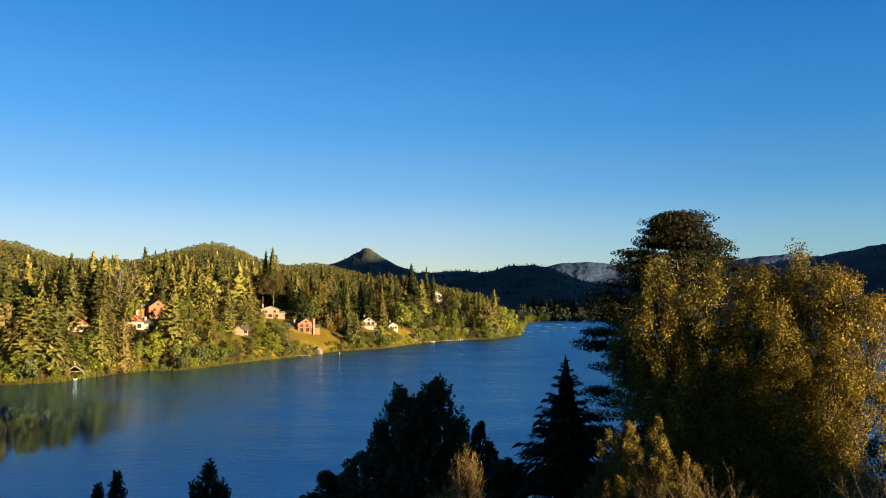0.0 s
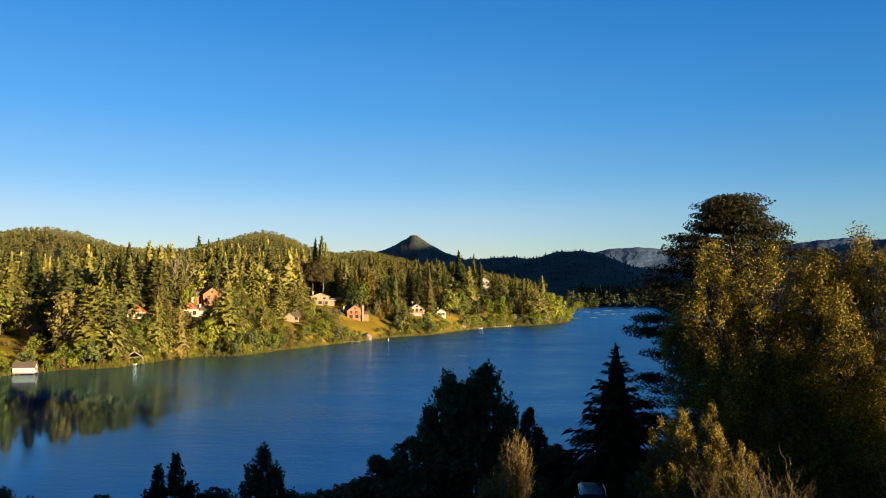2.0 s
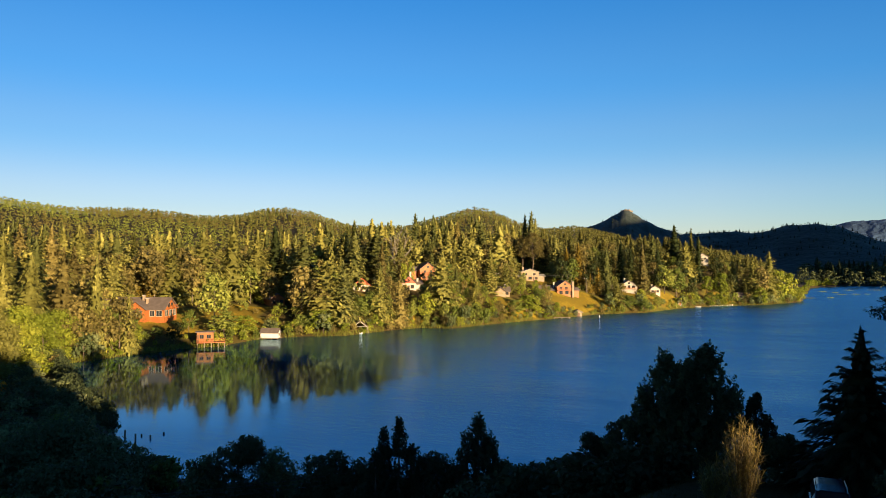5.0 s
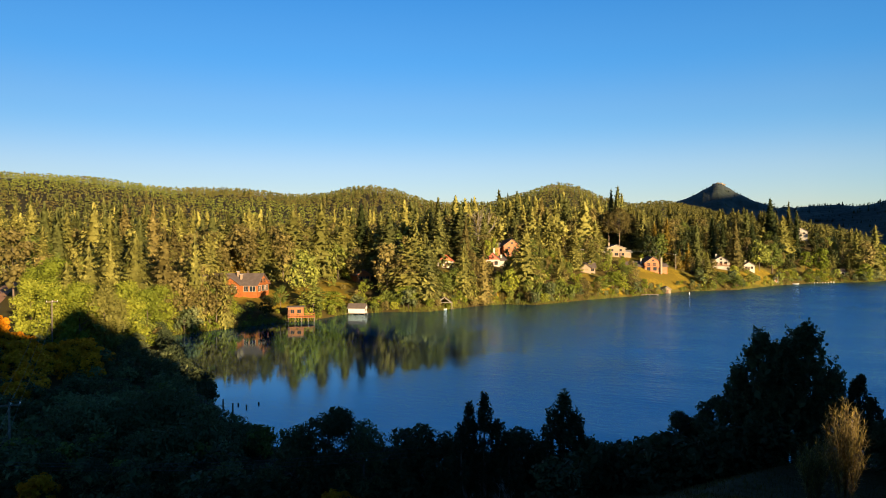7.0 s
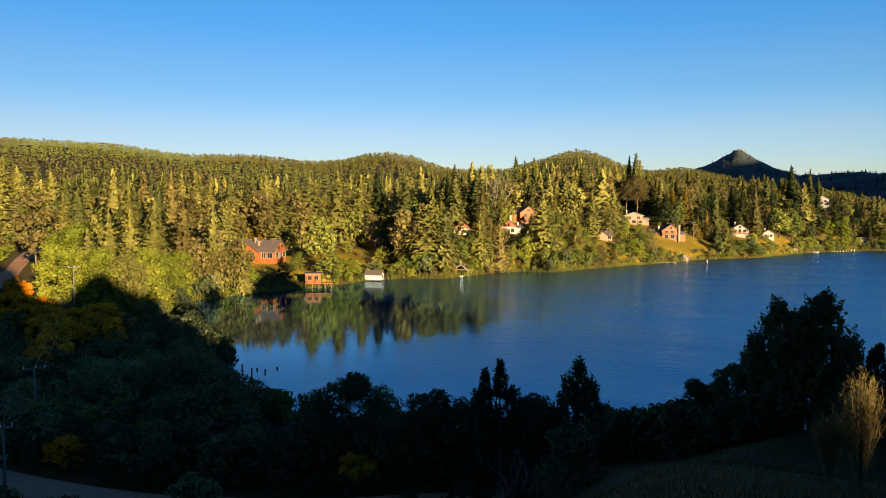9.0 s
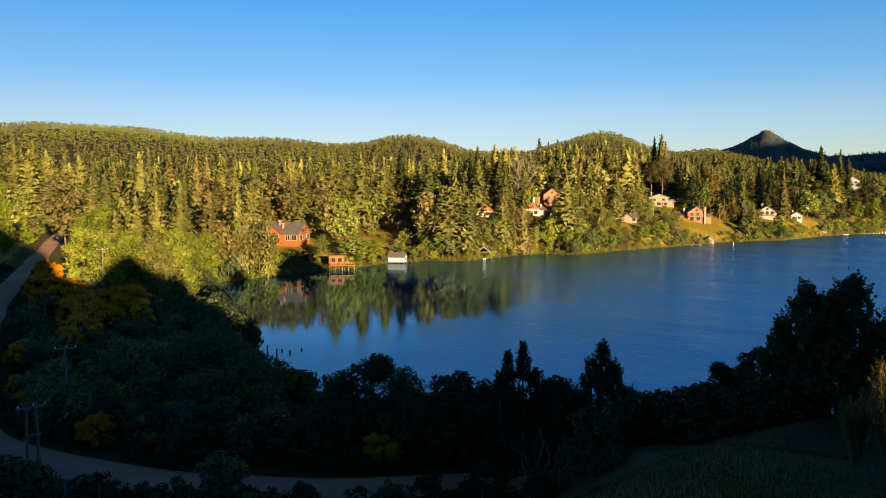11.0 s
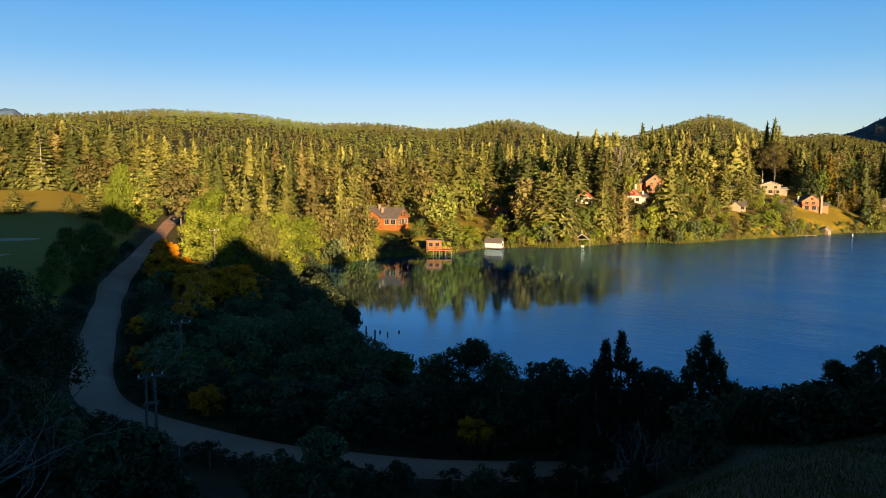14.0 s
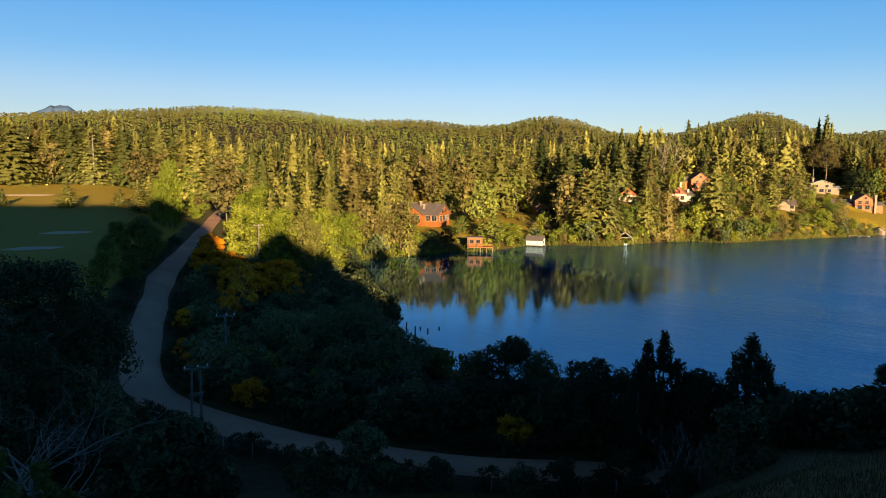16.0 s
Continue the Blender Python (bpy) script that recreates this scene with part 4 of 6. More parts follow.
for az, d, tan, rad, lab in ((6.6, 50, -0.195, 1.6, ""), (8.6, 52, -0.225, 1.6, ""), (-4.8, 47, -0.215, 1.6, ""), (-6.6, 50, -0.23, 1.8, ""), (11.0, 56, -0.262, 1.9, ""), (13.5, 58, -0.268, 2.0, ""),
                             (-12.5, 38, -0.215, 1.8, ""), (-29.5, 40, -0.10, 2.2, "")):
    x, y = at(az, d)
    h = EYE + tan * d - ground_z(x, y)
    stand("shrub", (leafy_crown(rn, h, rad, 26, 6500, 0.10, low=0.05), trunk_mesh(rn, h * 0.7, 0.08, 4)), M_DARK, az, d, "dark evergreen shrub on the slope", "shrub")
x0 = across(23.4, 52, ((23.5, -0.209, 0, 1.15), (24.7, -0.222, 0.4, 1.1), (22.4, -0.24, 0, 1.2), (25.3, -0.25, -0.5, 1.1), (21.6, -0.262, -0.3, 1.0)))
stand("cypress", cypress(rn, 9, x0, 24000, 0.10), M_DARK, 23.4, 52, "dark bushy cypress above the lake shore")
x0 = across(17.3, 58, ((17.35, -0.205, 0, 1.6), (18.2, -0.228, 0.3, 1.3), (16.5, -0.232, 0.3, 1.4), (19.0, -0.258, 0, 1.0), (15.9, -0.262, 0, 1.0)))
stand("cypress", cypress(rn, 9, x0, 15000, 0.09, 0.4), M_DARK, 17.3, 58, "thin dark cypress with open boughs")
for az, d, tan, rad, n in ((35.6, 60, -0.228, 3.0, 12000), (38.2, 62, -0.25, 2.4, 7000), (32.9, 58, -0.245, 2.4, 7000), (28.4, 56, -0.246, 2.2, 7000), (29.9, 57, -0.253, 2.0, 6000), (26.3, 55, -0.262, 1.9, 6000),
                           (20.6, 60, -0.255, 2.2, 8000), (14.9, 60, -0.268, 1.9, 7000)):
    x, y = at(az, d)
    h = EYE + tan * d - ground_z(x, y)
    stand("evergreen_tree", (leafy_crown(rn, h, rad, 40, int(0.75 * n), 0.125, low=0.1), trunk_mesh(rn, h * 0.8, 0.14, 5)), M_EVERGREEN, az, d, "dark round evergreen tree between road and lake")
for az, d, tan, rad in ((47.2, 86, -0.197, 5.6), (44.4, 80, -0.222, 4.0), (49.5, 84, -0.208, 5.0), (42.0, 78, -0.25, 3.4), (52.5, 88, -0.20, 4.5), (45, 74, -0.245, 4.0), (48, 72, -0.25, 4.0)):
    x, y = at(az, d)
    h = EYE + tan * d - ground_z(x, y)
    stand("willow", (leafy_crown(rn, h, rad, 60, 7000, 0.19, low=0.05), trunk_mesh(rn, h * 0.7, 0.2, 7)), M_WILLOW, az, d, "grey green bushy willow at the bay", "tree")
# bushes between the road and the bay, in the shade of the hill
for k in range(46):
    az, d = rn.uniform(38, 62), rn.uniform(62, 150)
    x, y = at(az, d)
    if near_road(x, y, 5.5) or inside_lake(az, d + 4) or inside_lake(az, d - 4) or (az > 53 and d > 92):
        continue
    if (az < 45 and d > 85) or (az < 54 and d > 105):
        continue
    place(SHRUBS[int(rn.choice([0, 0, 2, 3]))], x, y, rn.uniform(0.45, 0.8))
SMALL = [tree("shrub", leafy_crown(rn, 2.6, 1.5, 22, 1500, 0.125, low=0.05), trunk_mesh(rn, 1.8, 0.06, 4), M_EVERGREEN, "dark shrub beside the gravel road", "shrub") for _ in range(3)]
for az, d, s in ((50.8, 46, 1.3), (47.2, 45, 1.6), (37.3, 50, 1.05), (36.6, 50.5, 0.9), (61.0, 41, 1.9), (63.2, 40, 1.8), (59.4, 39, 1.3), (44, 44, 0.7), (41, 43, 0.8), (34, 44, 0.8), (31, 46, 1.0), (55, 70, 1.2), (52, 66, 1.3), (47, 63, 1.2), (43, 61, 1.3),
                 (18.2, 43, 1.5), (54.5, 60, 1.0), (49.4, 60.5, 1.1), (66.5, 46, 2.4), (64.8, 52, 2.0), (40, 60, 1.2), (26, 48, 1.0), (22, 45, 0.8)):
    x, y = at(az, d)
    if not near_road(x, y, 3.4):
        place(SMALL[int(rn.integers(0, 3))], x, y, s)
for az, d, tan, rad, n in ((69.5, 56, -0.105, 4.2, 20000), (66.8, 58, -0.14, 3.2, 13000), (73, 54, -0.10, 4.0, 14000), (70.5, 44, -0.2, 3.2, 12000), (67, 45, -0.25, 2.6, 9000), (74, 40, -0.22, 3.2, 9000), (71.5, 30, -0.4, 2.4, 8000)):
    x, y = at(az, d)
    h = EYE + tan * d - ground_z(x, y)
    stand("evergreen_tree", (leafy_crown(rn, h, rad, 44, int(0.75 * n), 0.135, low=0.08), trunk_mesh(rn, h * 0.8, 0.16, 5)), M_EVERGREEN, az, d, "dark evergreen tree on the slope beside the road")
# leafy sprigs close below the viewpoint
stand("shrub", plume_tree(rn, across(71, 17, ((70, -0.345, 0, 0.7), (72.5, -0.33, 0.3, 0.8), (68.3, -0.39, 0, 0.6))), 5000, 0.05), M_LEAF, 71, 17, "green leafy shrub close below the viewpoint", "shrub")
# pale twiggy bushes that catch the sun
def feathery_bush(r, h, rad, stems, fine):
    """A fan of thin stems, each fringed with fine upright shoots."""
    wood, B, T, W = [], [], [], []
    for _ in range(stems):
        w, q = r.uniform(0, 6.28), rad * math.sqrt(r.uniform(0.02, 1))
        top = Vector((q * math.cos(w), q * math.sin(w), h * (1 - 0.3 * (q / rad) ** 2) * r.uniform(0.7, 1.0)))
        mid = Vector((top.x * 0.45, top.y * 0.45, top.z * 0.55))
        wood.append(tube([(top.x * 0.1, top.y * 0.1, -0.3), tuple(mid), tuple(top)], [0.03, 0.016, 0.004], 3))
        for _ in range(fine):
            u = r.uniform(0.3, 1.0)
            p = mid.lerp(top, (u - 0.5) * 2) if u > 0.5 else Vector((0, 0, 0)).lerp(mid, u * 2)
            d = (Vector((top.x, top.y, top.z)).normalized() + Vector(r.normal(size=3) * 0.75)).normalized()
            l = r.uniform(0.14, 0.34)
            B.append(p), T.append(p + d * l), W.append(r.uniform(0.008, 0.018))
    B, T = np.array([tuple(p) for p in B]), np.array([tuple(p) for p in T])
    return sprays(B, T, np.array(W), np.zeros(len(B))), mesh("stem", *join(wood))


for az, d, tan, rad, n in ((-1.8, 28.6, -0.182, 0.75, 90), (0.1, 29.0, -0.235, 0.6, 50)):
    x, y = at(az, d)
    h = EYE + tan * d - ground_z(x, y)
    stand("bush", feathery_bush(rn, h, rad, n, 70), M_FEATHER, az, d, "pale yellow feathery bush on the sunny slope", "shrub", M_TWIG)
for az, d, tan, rad, n in ((-14.2, 27.3, -0.142, 1.5, 40000), (-16.4, 27.0, -0.17, 1.2, 20000), (-12.7, 27.6, -0.19, 1.0, 14000)):
    sp = across(az, d, [(az + rn.uniform(-1, 1) * rad * 0.7 / d * 57, tan - abs(rn.uniform(0, 0.02)), rn.uniform(-0.4, 0.4), rad * 0.6) for _ in range(5)] + [(az, tan, 0, rad * 0.6)])
    stand("bush", plume_tree(rn, sp, n, 0.034, 40, 1.9), M_YELLOWBUSH, az, d, "sparse yellow leafed bush on the sunny slope", "shrub", M_TWIG)
for az, d, h, st, lab in ((-16.6, 26.3, 4.4, 9, "bare twiggy bush on the sunny slope"), (-18.3, 26.6, 4.7, 10, "bare twiggy bush on the sunny slope"), (-20.2, 26.8, 4.3, 8, "bare twiggy bush on the sunny slope"), (-30.5, 24, 6.0, 8, "bare reddish twiggy bush"), (-29.3, 22, 4.5, 6, "bare reddish twiggy bush")):
    x, y = at(az, d)
    t = tagged(new("bare_bush"), lab + " with thin stems", "shrub")
    part("stem", bare_tree(rn, h, 0.7, 4, 0.035, st), M_TWIG, t)
    t.matrix_basis = pose(x, y, ground_z(x, y))
for az, d, h, st, lab in ((22.9, 47, 6.2, 4, "bare grey shrub with spreading branches"), (71.2, 29, 8.8, 4, "dead grey tree with bare branches")):
    x, y = at(az, d)
    t = tagged(new("dead_tree"), lab, "tree")
    part("stem", bare_tree(rn, h, 0.95, 5, 0.10, st), M_DEAD, t)
    t.matrix_basis = pose(x, y, ground_z(x, y))
BRUSH = [leafy_crown(rn, 3.4, 2.1, 18, 300, 0.22, low=0.04) for _ in range(4)]
brush = []
while len(brush) < 150:
    az, d = rn.uniform(43, 61.5), 58 + 95 * rn.random()
    x, y = at(az, d)
    if not near_road(x, y, 4.6) and not inside_lake(az, d + 3) and not inside_lake(az, d - 3) and not (az < 46 and d > 84) and not (az < 52 and d > 114):
        brush.append((x, y, ground_z(x, y) - 0.1))
shore = []
# bay head: dark foliage stands in for shade the hill doesn't cast here
for k in range(64):
    az = 44.7 + 3.6 * (k + 0.5) / 64
    d = float(np.interp(az, NEAR_AZ, NEAR_D)) - rn.uniform(0.0, 4 + 18 * step(az, 44.5, 47))
    x, y = at(az, d)
    if ground_z(x, y) > 0.1:
        shore.append((x, y, ground_z(x, y) - 0.1))
while len(shore) < 144:
    az, d = rn.uniform(10, 45), rn.uniform(55, 68)
    x, y = at(az, d)
    if not near_road(x, y, 4.6) and not inside_lake(az, d + 4) and ground_z(x, y) > 0.5:
        shore.append((x, y, ground_z(x, y) - 0.1))
for k in range(46):
    az, d = 3 + 12 * (k + 0.5) / 46, rn.uniform(44, 57)
    x, y = at(az, d)
    shore.append((x, y, ground_z(x, y) - 0.1))
forest("brush", "dark evergreen brush along the near shore", shore, BRUSH, M_EVERGREEN, rn, 0.6, 1.0)
for k in range(60):
    az, d = 46.4 + 8.6 * (k + rn.random()) / 60, rn.uniform(110, 170)
    x, y = at(az, d)
    if not near_road(x, y, 4.6) and ground_z(x, y) > 0.3:
        brush.insert(0, (x, y, ground_z(x, y) - 0.1))
brush = [q for q in brush if not (113 < math.hypot(q[0], q[1]) < 147 and 52.6 < math.degrees(math.atan2(-q[0], q[1])) < 58.5 and rn.random() < 0.85)]
forest("brush", "dark evergreen brush between road and bay", brush[0::2], BRUSH, M_EVERGREEN, rn, 0.5, 1.1)
forest("brush", "green brush between road and bay", brush[1::2], BRUSH, M_WILLOW, rn, 0.5, 1.0)
# gorse in flower
GORSE = []
for k in range(3):
    t = tagged(new("gorse_bush"), "gorse bush covered in orange yellow flowers", "shrub", "gorse bushes along the road")
    part("stems", trunk_mesh(rn, 1.6, 0.05, 5), M_BARK, t)
    part("foliage", mesh("foliage", *leafy_crown(rn, 2.0, 1.35, 16, 160, 0.16, low=0.02)), M_DARK, t)
    part("blossom", mesh("blossom", *leafy_crown(rn, 2.5, 1.6, 30, 1500, 0.145, low=0.08, squash=0.75)), M_GORSE, t)
    GORSE.append(t)
for az, d, s in ((57, 66.5, 1.0), (56.2, 68, 0.8), (35.0, 51.5, 0.95), (34.3, 52, 0.8), (44.5, 63, 0.6), (50, 64, 0.55), (61.3, 86, 0.8), (61.7, 81, 0.7), (61.6, 100, 1.0), (61.4, 103, 0.9)):
    x, y = at(az, d)
    while near_road(x, y, 4.2):
        az, d = (az - 0.4, d) if az > 55 else (az, d + 0.8)
        x, y = at(az, d)
    place(GORSE[int(rn.integers(0, 3))], x, y, s)
for az, d, spread, many in ((58.9, 180, 1.5, 2), (58.7, 166, 2, 3), (58.6, 156, 2, 3), (58.2, 148, 2, 3), (57.9, 141, 2, 3), (56.8, 136, 3, 5), (55.7, 139, 3, 5), (54.3, 135, 3, 5), (53.2, 133, 2.5, 4), (55.2, 129, 3, 4),
                             (54.5, 122, 2.5, 3), (56.1, 121, 2.5, 3), (57.4, 111, 1.5, 2), (56.6, 105, 1.8, 3), (55.7, 109, 1.5, 2)):
    x0, y0 = at(az, d)
    for k in range(many):
        x, y = x0 + rn.normal() * spread, y0 + rn.normal() * spread
        if not near_road(x, y, 3.6):
            place(GORSE[int(rn.integers(0, 3))], x, y, rn.uniform(0.9, 1.7))
# trees along the western road and the golf course
for az, d, tan, kind, col in ((61.2, 218, 0.012, "p", 1), (62.0, 226, -0.012, "p", 1), (61.6, 250, 0.0, "f", 2), (63.3, 142, -0.06, "b", 0), (64.8, 150, -0.064, "b", 0), (62.4, 158, -0.07, "b", 0), (65.5, 132, -0.085, "b", 0), (66.2, 120, -0.11, "b", 0), (63.9, 128, -0.10, "b", 0),
                             (67.9, 254, -0.012, "f", 2), (64.6, 262, -0.02, "f", 2), (63.4, 250, -0.01, "f", 3), (62.6, 262, -0.005, "f", 2), (71.8, 262, -0.02, "f", 1), (55.9, 190, -0.03, "b", 1), (54.8, 180, -0.02, "b", 1), (54.0, 172, -0.02, "f", 2),
                             (52.6, 170, 0.0, "f", 2), (51.2, 175, 0.005, "f", 3), (49.6, 190, 0.01, "f", 2), (56.2, 168, -0.045, "b", 1), (55.0, 152, -0.05, "b", 1), (53.2, 150, -0.05, "b", 1), (51.6, 150, -0.055, "b", 2), (50.2, 168, -0.05, "b", 1), (48.8, 182, -0.06, "b", 1), (47.8, 203, -0.055, "b", 1)):
    x, y = at(az, d)
    h = EYE + tan * d - ground_z(x, y)
    proto, base = (FIRS[col], 25) if kind == "f" else (GRAND[col], (13, 14, 14)[col])
    wide = 0.6 if kind == "p" else (1.9 if kind == "f" and az > 61 else 1.0)
    place(proto, x, y, h / base * wide, sz=1 / wide)
for k in range(44):
    az, d = rn.uniform(48, 55), rn.uniform(160, 212)
    x, y = at(az, d)
    if not near_road(x, y, 6) and ground_z(x, y) > 0.3:
        place(SHRUBS[int(rn.choice([1, 1, 0, 3]))], x, y, rn.uniform(0.6, 1.15))
for k in range(24):
    az = 42.8 + 5.9 * (k + rn.uniform(0, 1)) / 24
    x, y = at(az, float(np.interp(az, SHORE_AZ, SHORE_D)) + rn.uniform(2, 13))
    place(BROAD[int(rn.choice([0, 1, 1, 2]))], x, y, rn.uniform(0.45, 0.8))
for k in range(26):
    az, d = rn.uniform(58.0, 62.6), rn.uniform(235, 345)
    x, y = at(az, d)
    if not near_road(x, y, 6):
        place(SHRUBS[int(rn.choice([1, 0, 3]))], x, y, rn.uniform(0.6, 1.2))
for k in range(22):
    az = rn.uniform(-8.2, -6.0)
    x, y = at(az, float(np.interp(az, SHORE_AZ, SHORE_D)) + rn.uniform(3, 26))
    place(BROAD[1], x, y, rn.uniform(0.45, 0.85))
for k in range(16):
    az = rn.uniform(-6.1, -3.5)
    x, y = at(az, float(np.interp(az, SHORE_AZ, SHORE_D)) + rn.uniform(3, 30))
    place(BROAD[int(rn.choice([1, 1, 0]))], x, y, rn.uniform(0.4, 0.75))
# single trees of the far bank
SINGLE_FIRS = [
    (15.5, 378, -0.002, 7, 0.9), (8.7, 400, -0.008, 7, 0.9), (8.1, 402, -0.0, 7, 0.9), (10.5, 405, 0.027, 7, 0.9), (9.6, 405, 0.033, 7, 0.9), (42.4, 292, 0.017, 7, 0.9), (42.0, 284, -0.008, 7, 0.9),
    (22.3, 430, 0.075, 0, 0.8), (21.6, 436, 0.07, 1, 0.7), (20.9, 440, 0.073, 0, 0.8), (20.2, 445, 0.07, 0, 0.8), (13.7, 445, 0.074, 1, 0.7), (13.2, 440, 0.078, 0, 0.75), (12.9, 446, 0.068, 0, 0.7),
    (44.4, 226, -0.03, 3, 0.8), (-4.0, 520, 0.022, 2, 0.9), (-2.9, 512, 0.018, 2, 0.9), (-1.6, 520, 0.012, 2, 0.8),
    (29.3, 266, 0.009, 2, 1.43), (30.9, 300, 0.045, 0, 1.14), (27.8, 335, 0.048, 5, 1.63), (25.3, 325, 0.053, 0, 1.52), (25.1, 276, -0.002, 2, 0.92), (23.5, 278, -0.009, 4, 0.84), (20.2, 300, 0.025, 2, 0.97), (19.0, 405, 0.063, 4, 0.97), (18.0, 380, 0.023, 3, 1.35),
    (17.1, 415, 0.065, 0, 0.99), (15.9, 398, 0.058, 2, 0.89), (15.0, 420, 0.047, 4, 1.1), (7.5, 405, 0.027, 0, 0.65), (6.4, 430, 0.037, 6, 1.03), (4.8, 420, 0.031, 4, 0.85), (2.5, 505, 0.057, 5, 0.98), (1.3, 510, 0.053, 6, 0.67), (0.8, 505, 0.042, 6, 0.74),
    (3.7, 460, 0.025, 5, 1.17), (64.8, 372, 0.055, 2, 1.2), (63.3, 360, 0.049, 2, 0.98), (62.2, 372, 0.054, 0, 1.01), (61.0, 380, 0.065, 1, 0.89), (60.1, 365, 0.06, 2, 0.87), (59.0, 372, 0.066, 3, 0.83), (58.2, 362, 0.054, 2, 0.82), (57.1, 350, 0.048, 3, 1.02),
    (56.2, 345, 0.049, 2, 0.84), (55.1, 340, 0.041, 2, 0.97), (54.0, 335, 0.041, 2, 0.89), (52.8, 330, 0.025, 3, 1.56), (51.3, 203, 0.038, 3, 1.05), (47.6, 214, 0.025, 4, 0.81), (45.5, 212, 0.015, 2, 0.5), (43.4, 214, -0.035, 2, 0.62), (53.4, 206, -0.008, 2, 0.82),
    (49.5, 228, 0.015, 2, 0.72), (44.5, 262, 0.015, 2, 1.07), (38.3, 292, 0.048, 2, 1.09), (36.2, 300, 0.057, 2, 0.94), (40.5, 285, 0.021, 2, 1.18), (34.4, 310, 0.045, 2, 1.03), (33.1, 318, 0.057, 5, 0.79), (31.6, 312, 0.045, 0, 0.98), (26.9, 330, 0.035, 0, 1.56),
    (25.8, 340, 0.044, 5, 1.18), (48.7, 270, 0.037, 3, 0.9), (46.4, 300, 0.043, 2, 0.9), (50.3, 320, 0.051, 4, 1.05), (43.1, 330, 0.044, 6, 1.04), (41.6, 330, 0.049, 2, 0.85)]
for az, d, tan, col, wide in SINGLE_FIRS:
    x, y = at(az, d)
    h = EYE + tan * d - ground_z(x, y)
    wide *= 1.2 if d < 420 else 1.0
    place(FIRS[col], x, y, h / 25 * wide, sz=1 / wide)
# at azimuth 40.3 dark foliage stands in for shade on a bush
SINGLE_BROAD = [
    (36.2, 300, 0.0, 0, 1.1), (40.3, 227, -0.072, 5, 1.25), (37.5, 247, -0.012, 0, 1.0), (17.6, 338, -0.04, 4, 1.1), (16.9, 336, -0.045, 4, 1.0), (26.6, 316, -0.02, 4, 0.9), (-3.4, 512, 0.0, 2, 1.0), (-4.6, 525, -0.004, 1, 1.0), (-5.3, 541, -0.008, 1, 0.9),
    (0.2, 486, -0.012, 1, 1.1), (-0.8, 494, -0.008, 1, 1.0), (3.2, 445, 0.0, 0, 1.2), (2.4, 452, -0.002, 0, 1.2), (4.9, 402, -0.03, 1, 1.1), (21.5, 290, -0.037, 1, 1.06), (22.5, 287, -0.048, 0, 0.85), (29.8, 258, -0.06, 1, 2.0), (30.7, 259, -0.067, 0, 2.0),
    (27.8, 262, -0.064, 2, 2.0), (26.7, 268, -0.043, 0, 1.29), (15.5, 318, -0.055, 2, 2.0), (14.5, 322, -0.046, 0, 1.82), (13.6, 330, -0.039, 1, 1.59), (16.7, 305, -0.057, 1, 2.0), (18.5, 296, -0.056, 0, 2.0), (19.5, 296, -0.045, 0, 2.0), (12.8, 334, -0.045, 1, 1.13),
    (5.8, 393, -0.039, 0, 2.0), (6.6, 388, -0.042, 2, 2.0), (3.7, 416, -0.04, 0, 2.0), (1.1, 459, -0.036, 1, 2.0), (-0.0, 474, -0.033, 0, 1.74), (-0.9, 485, -0.029, 1, 1.55), (-3.4, 504, -0.026, 1, 1.56), (23.2, 330, 0.003, 1, 0.6), (22.7, 335, 0.006, 1, 0.6),
    (25.9, 275, -0.036, 0, 1.18), (11.5, 345, -0.051, 2, 2.0), (10.7, 351, -0.058, 0, 2.0), (46.9, 208, -0.061, 1, 0.86), (48.6, 203, -0.072, 1, 1.63), (45.8, 211, -0.065, 2, 1.2), (44.5, 215, -0.054, 0, 0.78), (36.8, 238, -0.06, 0, 2.0), (35.3, 245, -0.066, 1, 2.0),
    (39.3, 236, -0.058, 0, 1.01), (46.2, 225, -0.019, 2, 0.6)]
for az, d, tan, col, wide in SINGLE_BROAD:
    x, y = at(az, d)
    h = EYE + tan * d - ground_z(x, y)
    base = (14, 12, 17, 14, 8, 14)[col]
    place(BROAD[col], x, y, h / base * wide, sz=1 / wide)
# tall pines with bare trunks behind the houses
for az, d, tan, rad in ((13.1, 418, 0.047, 7.0), (13.9, 422, 0.043, 5.5), (12.3, 424, 0.038, 5.5), (15.0, 430, 0.045, 5.5)):
    x, y = at(az, d)
    h = EYE + tan * d - ground_z(x, y)
    stand("pine_tree", pad_tree(rn, h, rad, 60, 4200, 0.34, low=0.42, flat=0.5, top=0.45), M_FIR_BROWN, az, d, "tall brownish pine with a bare trunk")
x, y = at(23.9, 352)
t = tagged(new("dead_tree"), "tall pale tree with many bare trunks", "tree")
part("stem", bare_tree(rn, 27, 0.42, 3, 0.36, 5), M_DEAD, t)
t.matrix_basis = pose(x, y, ground_z(x, y))
for t in SMALL + GORSE:
    drop_proto(t)
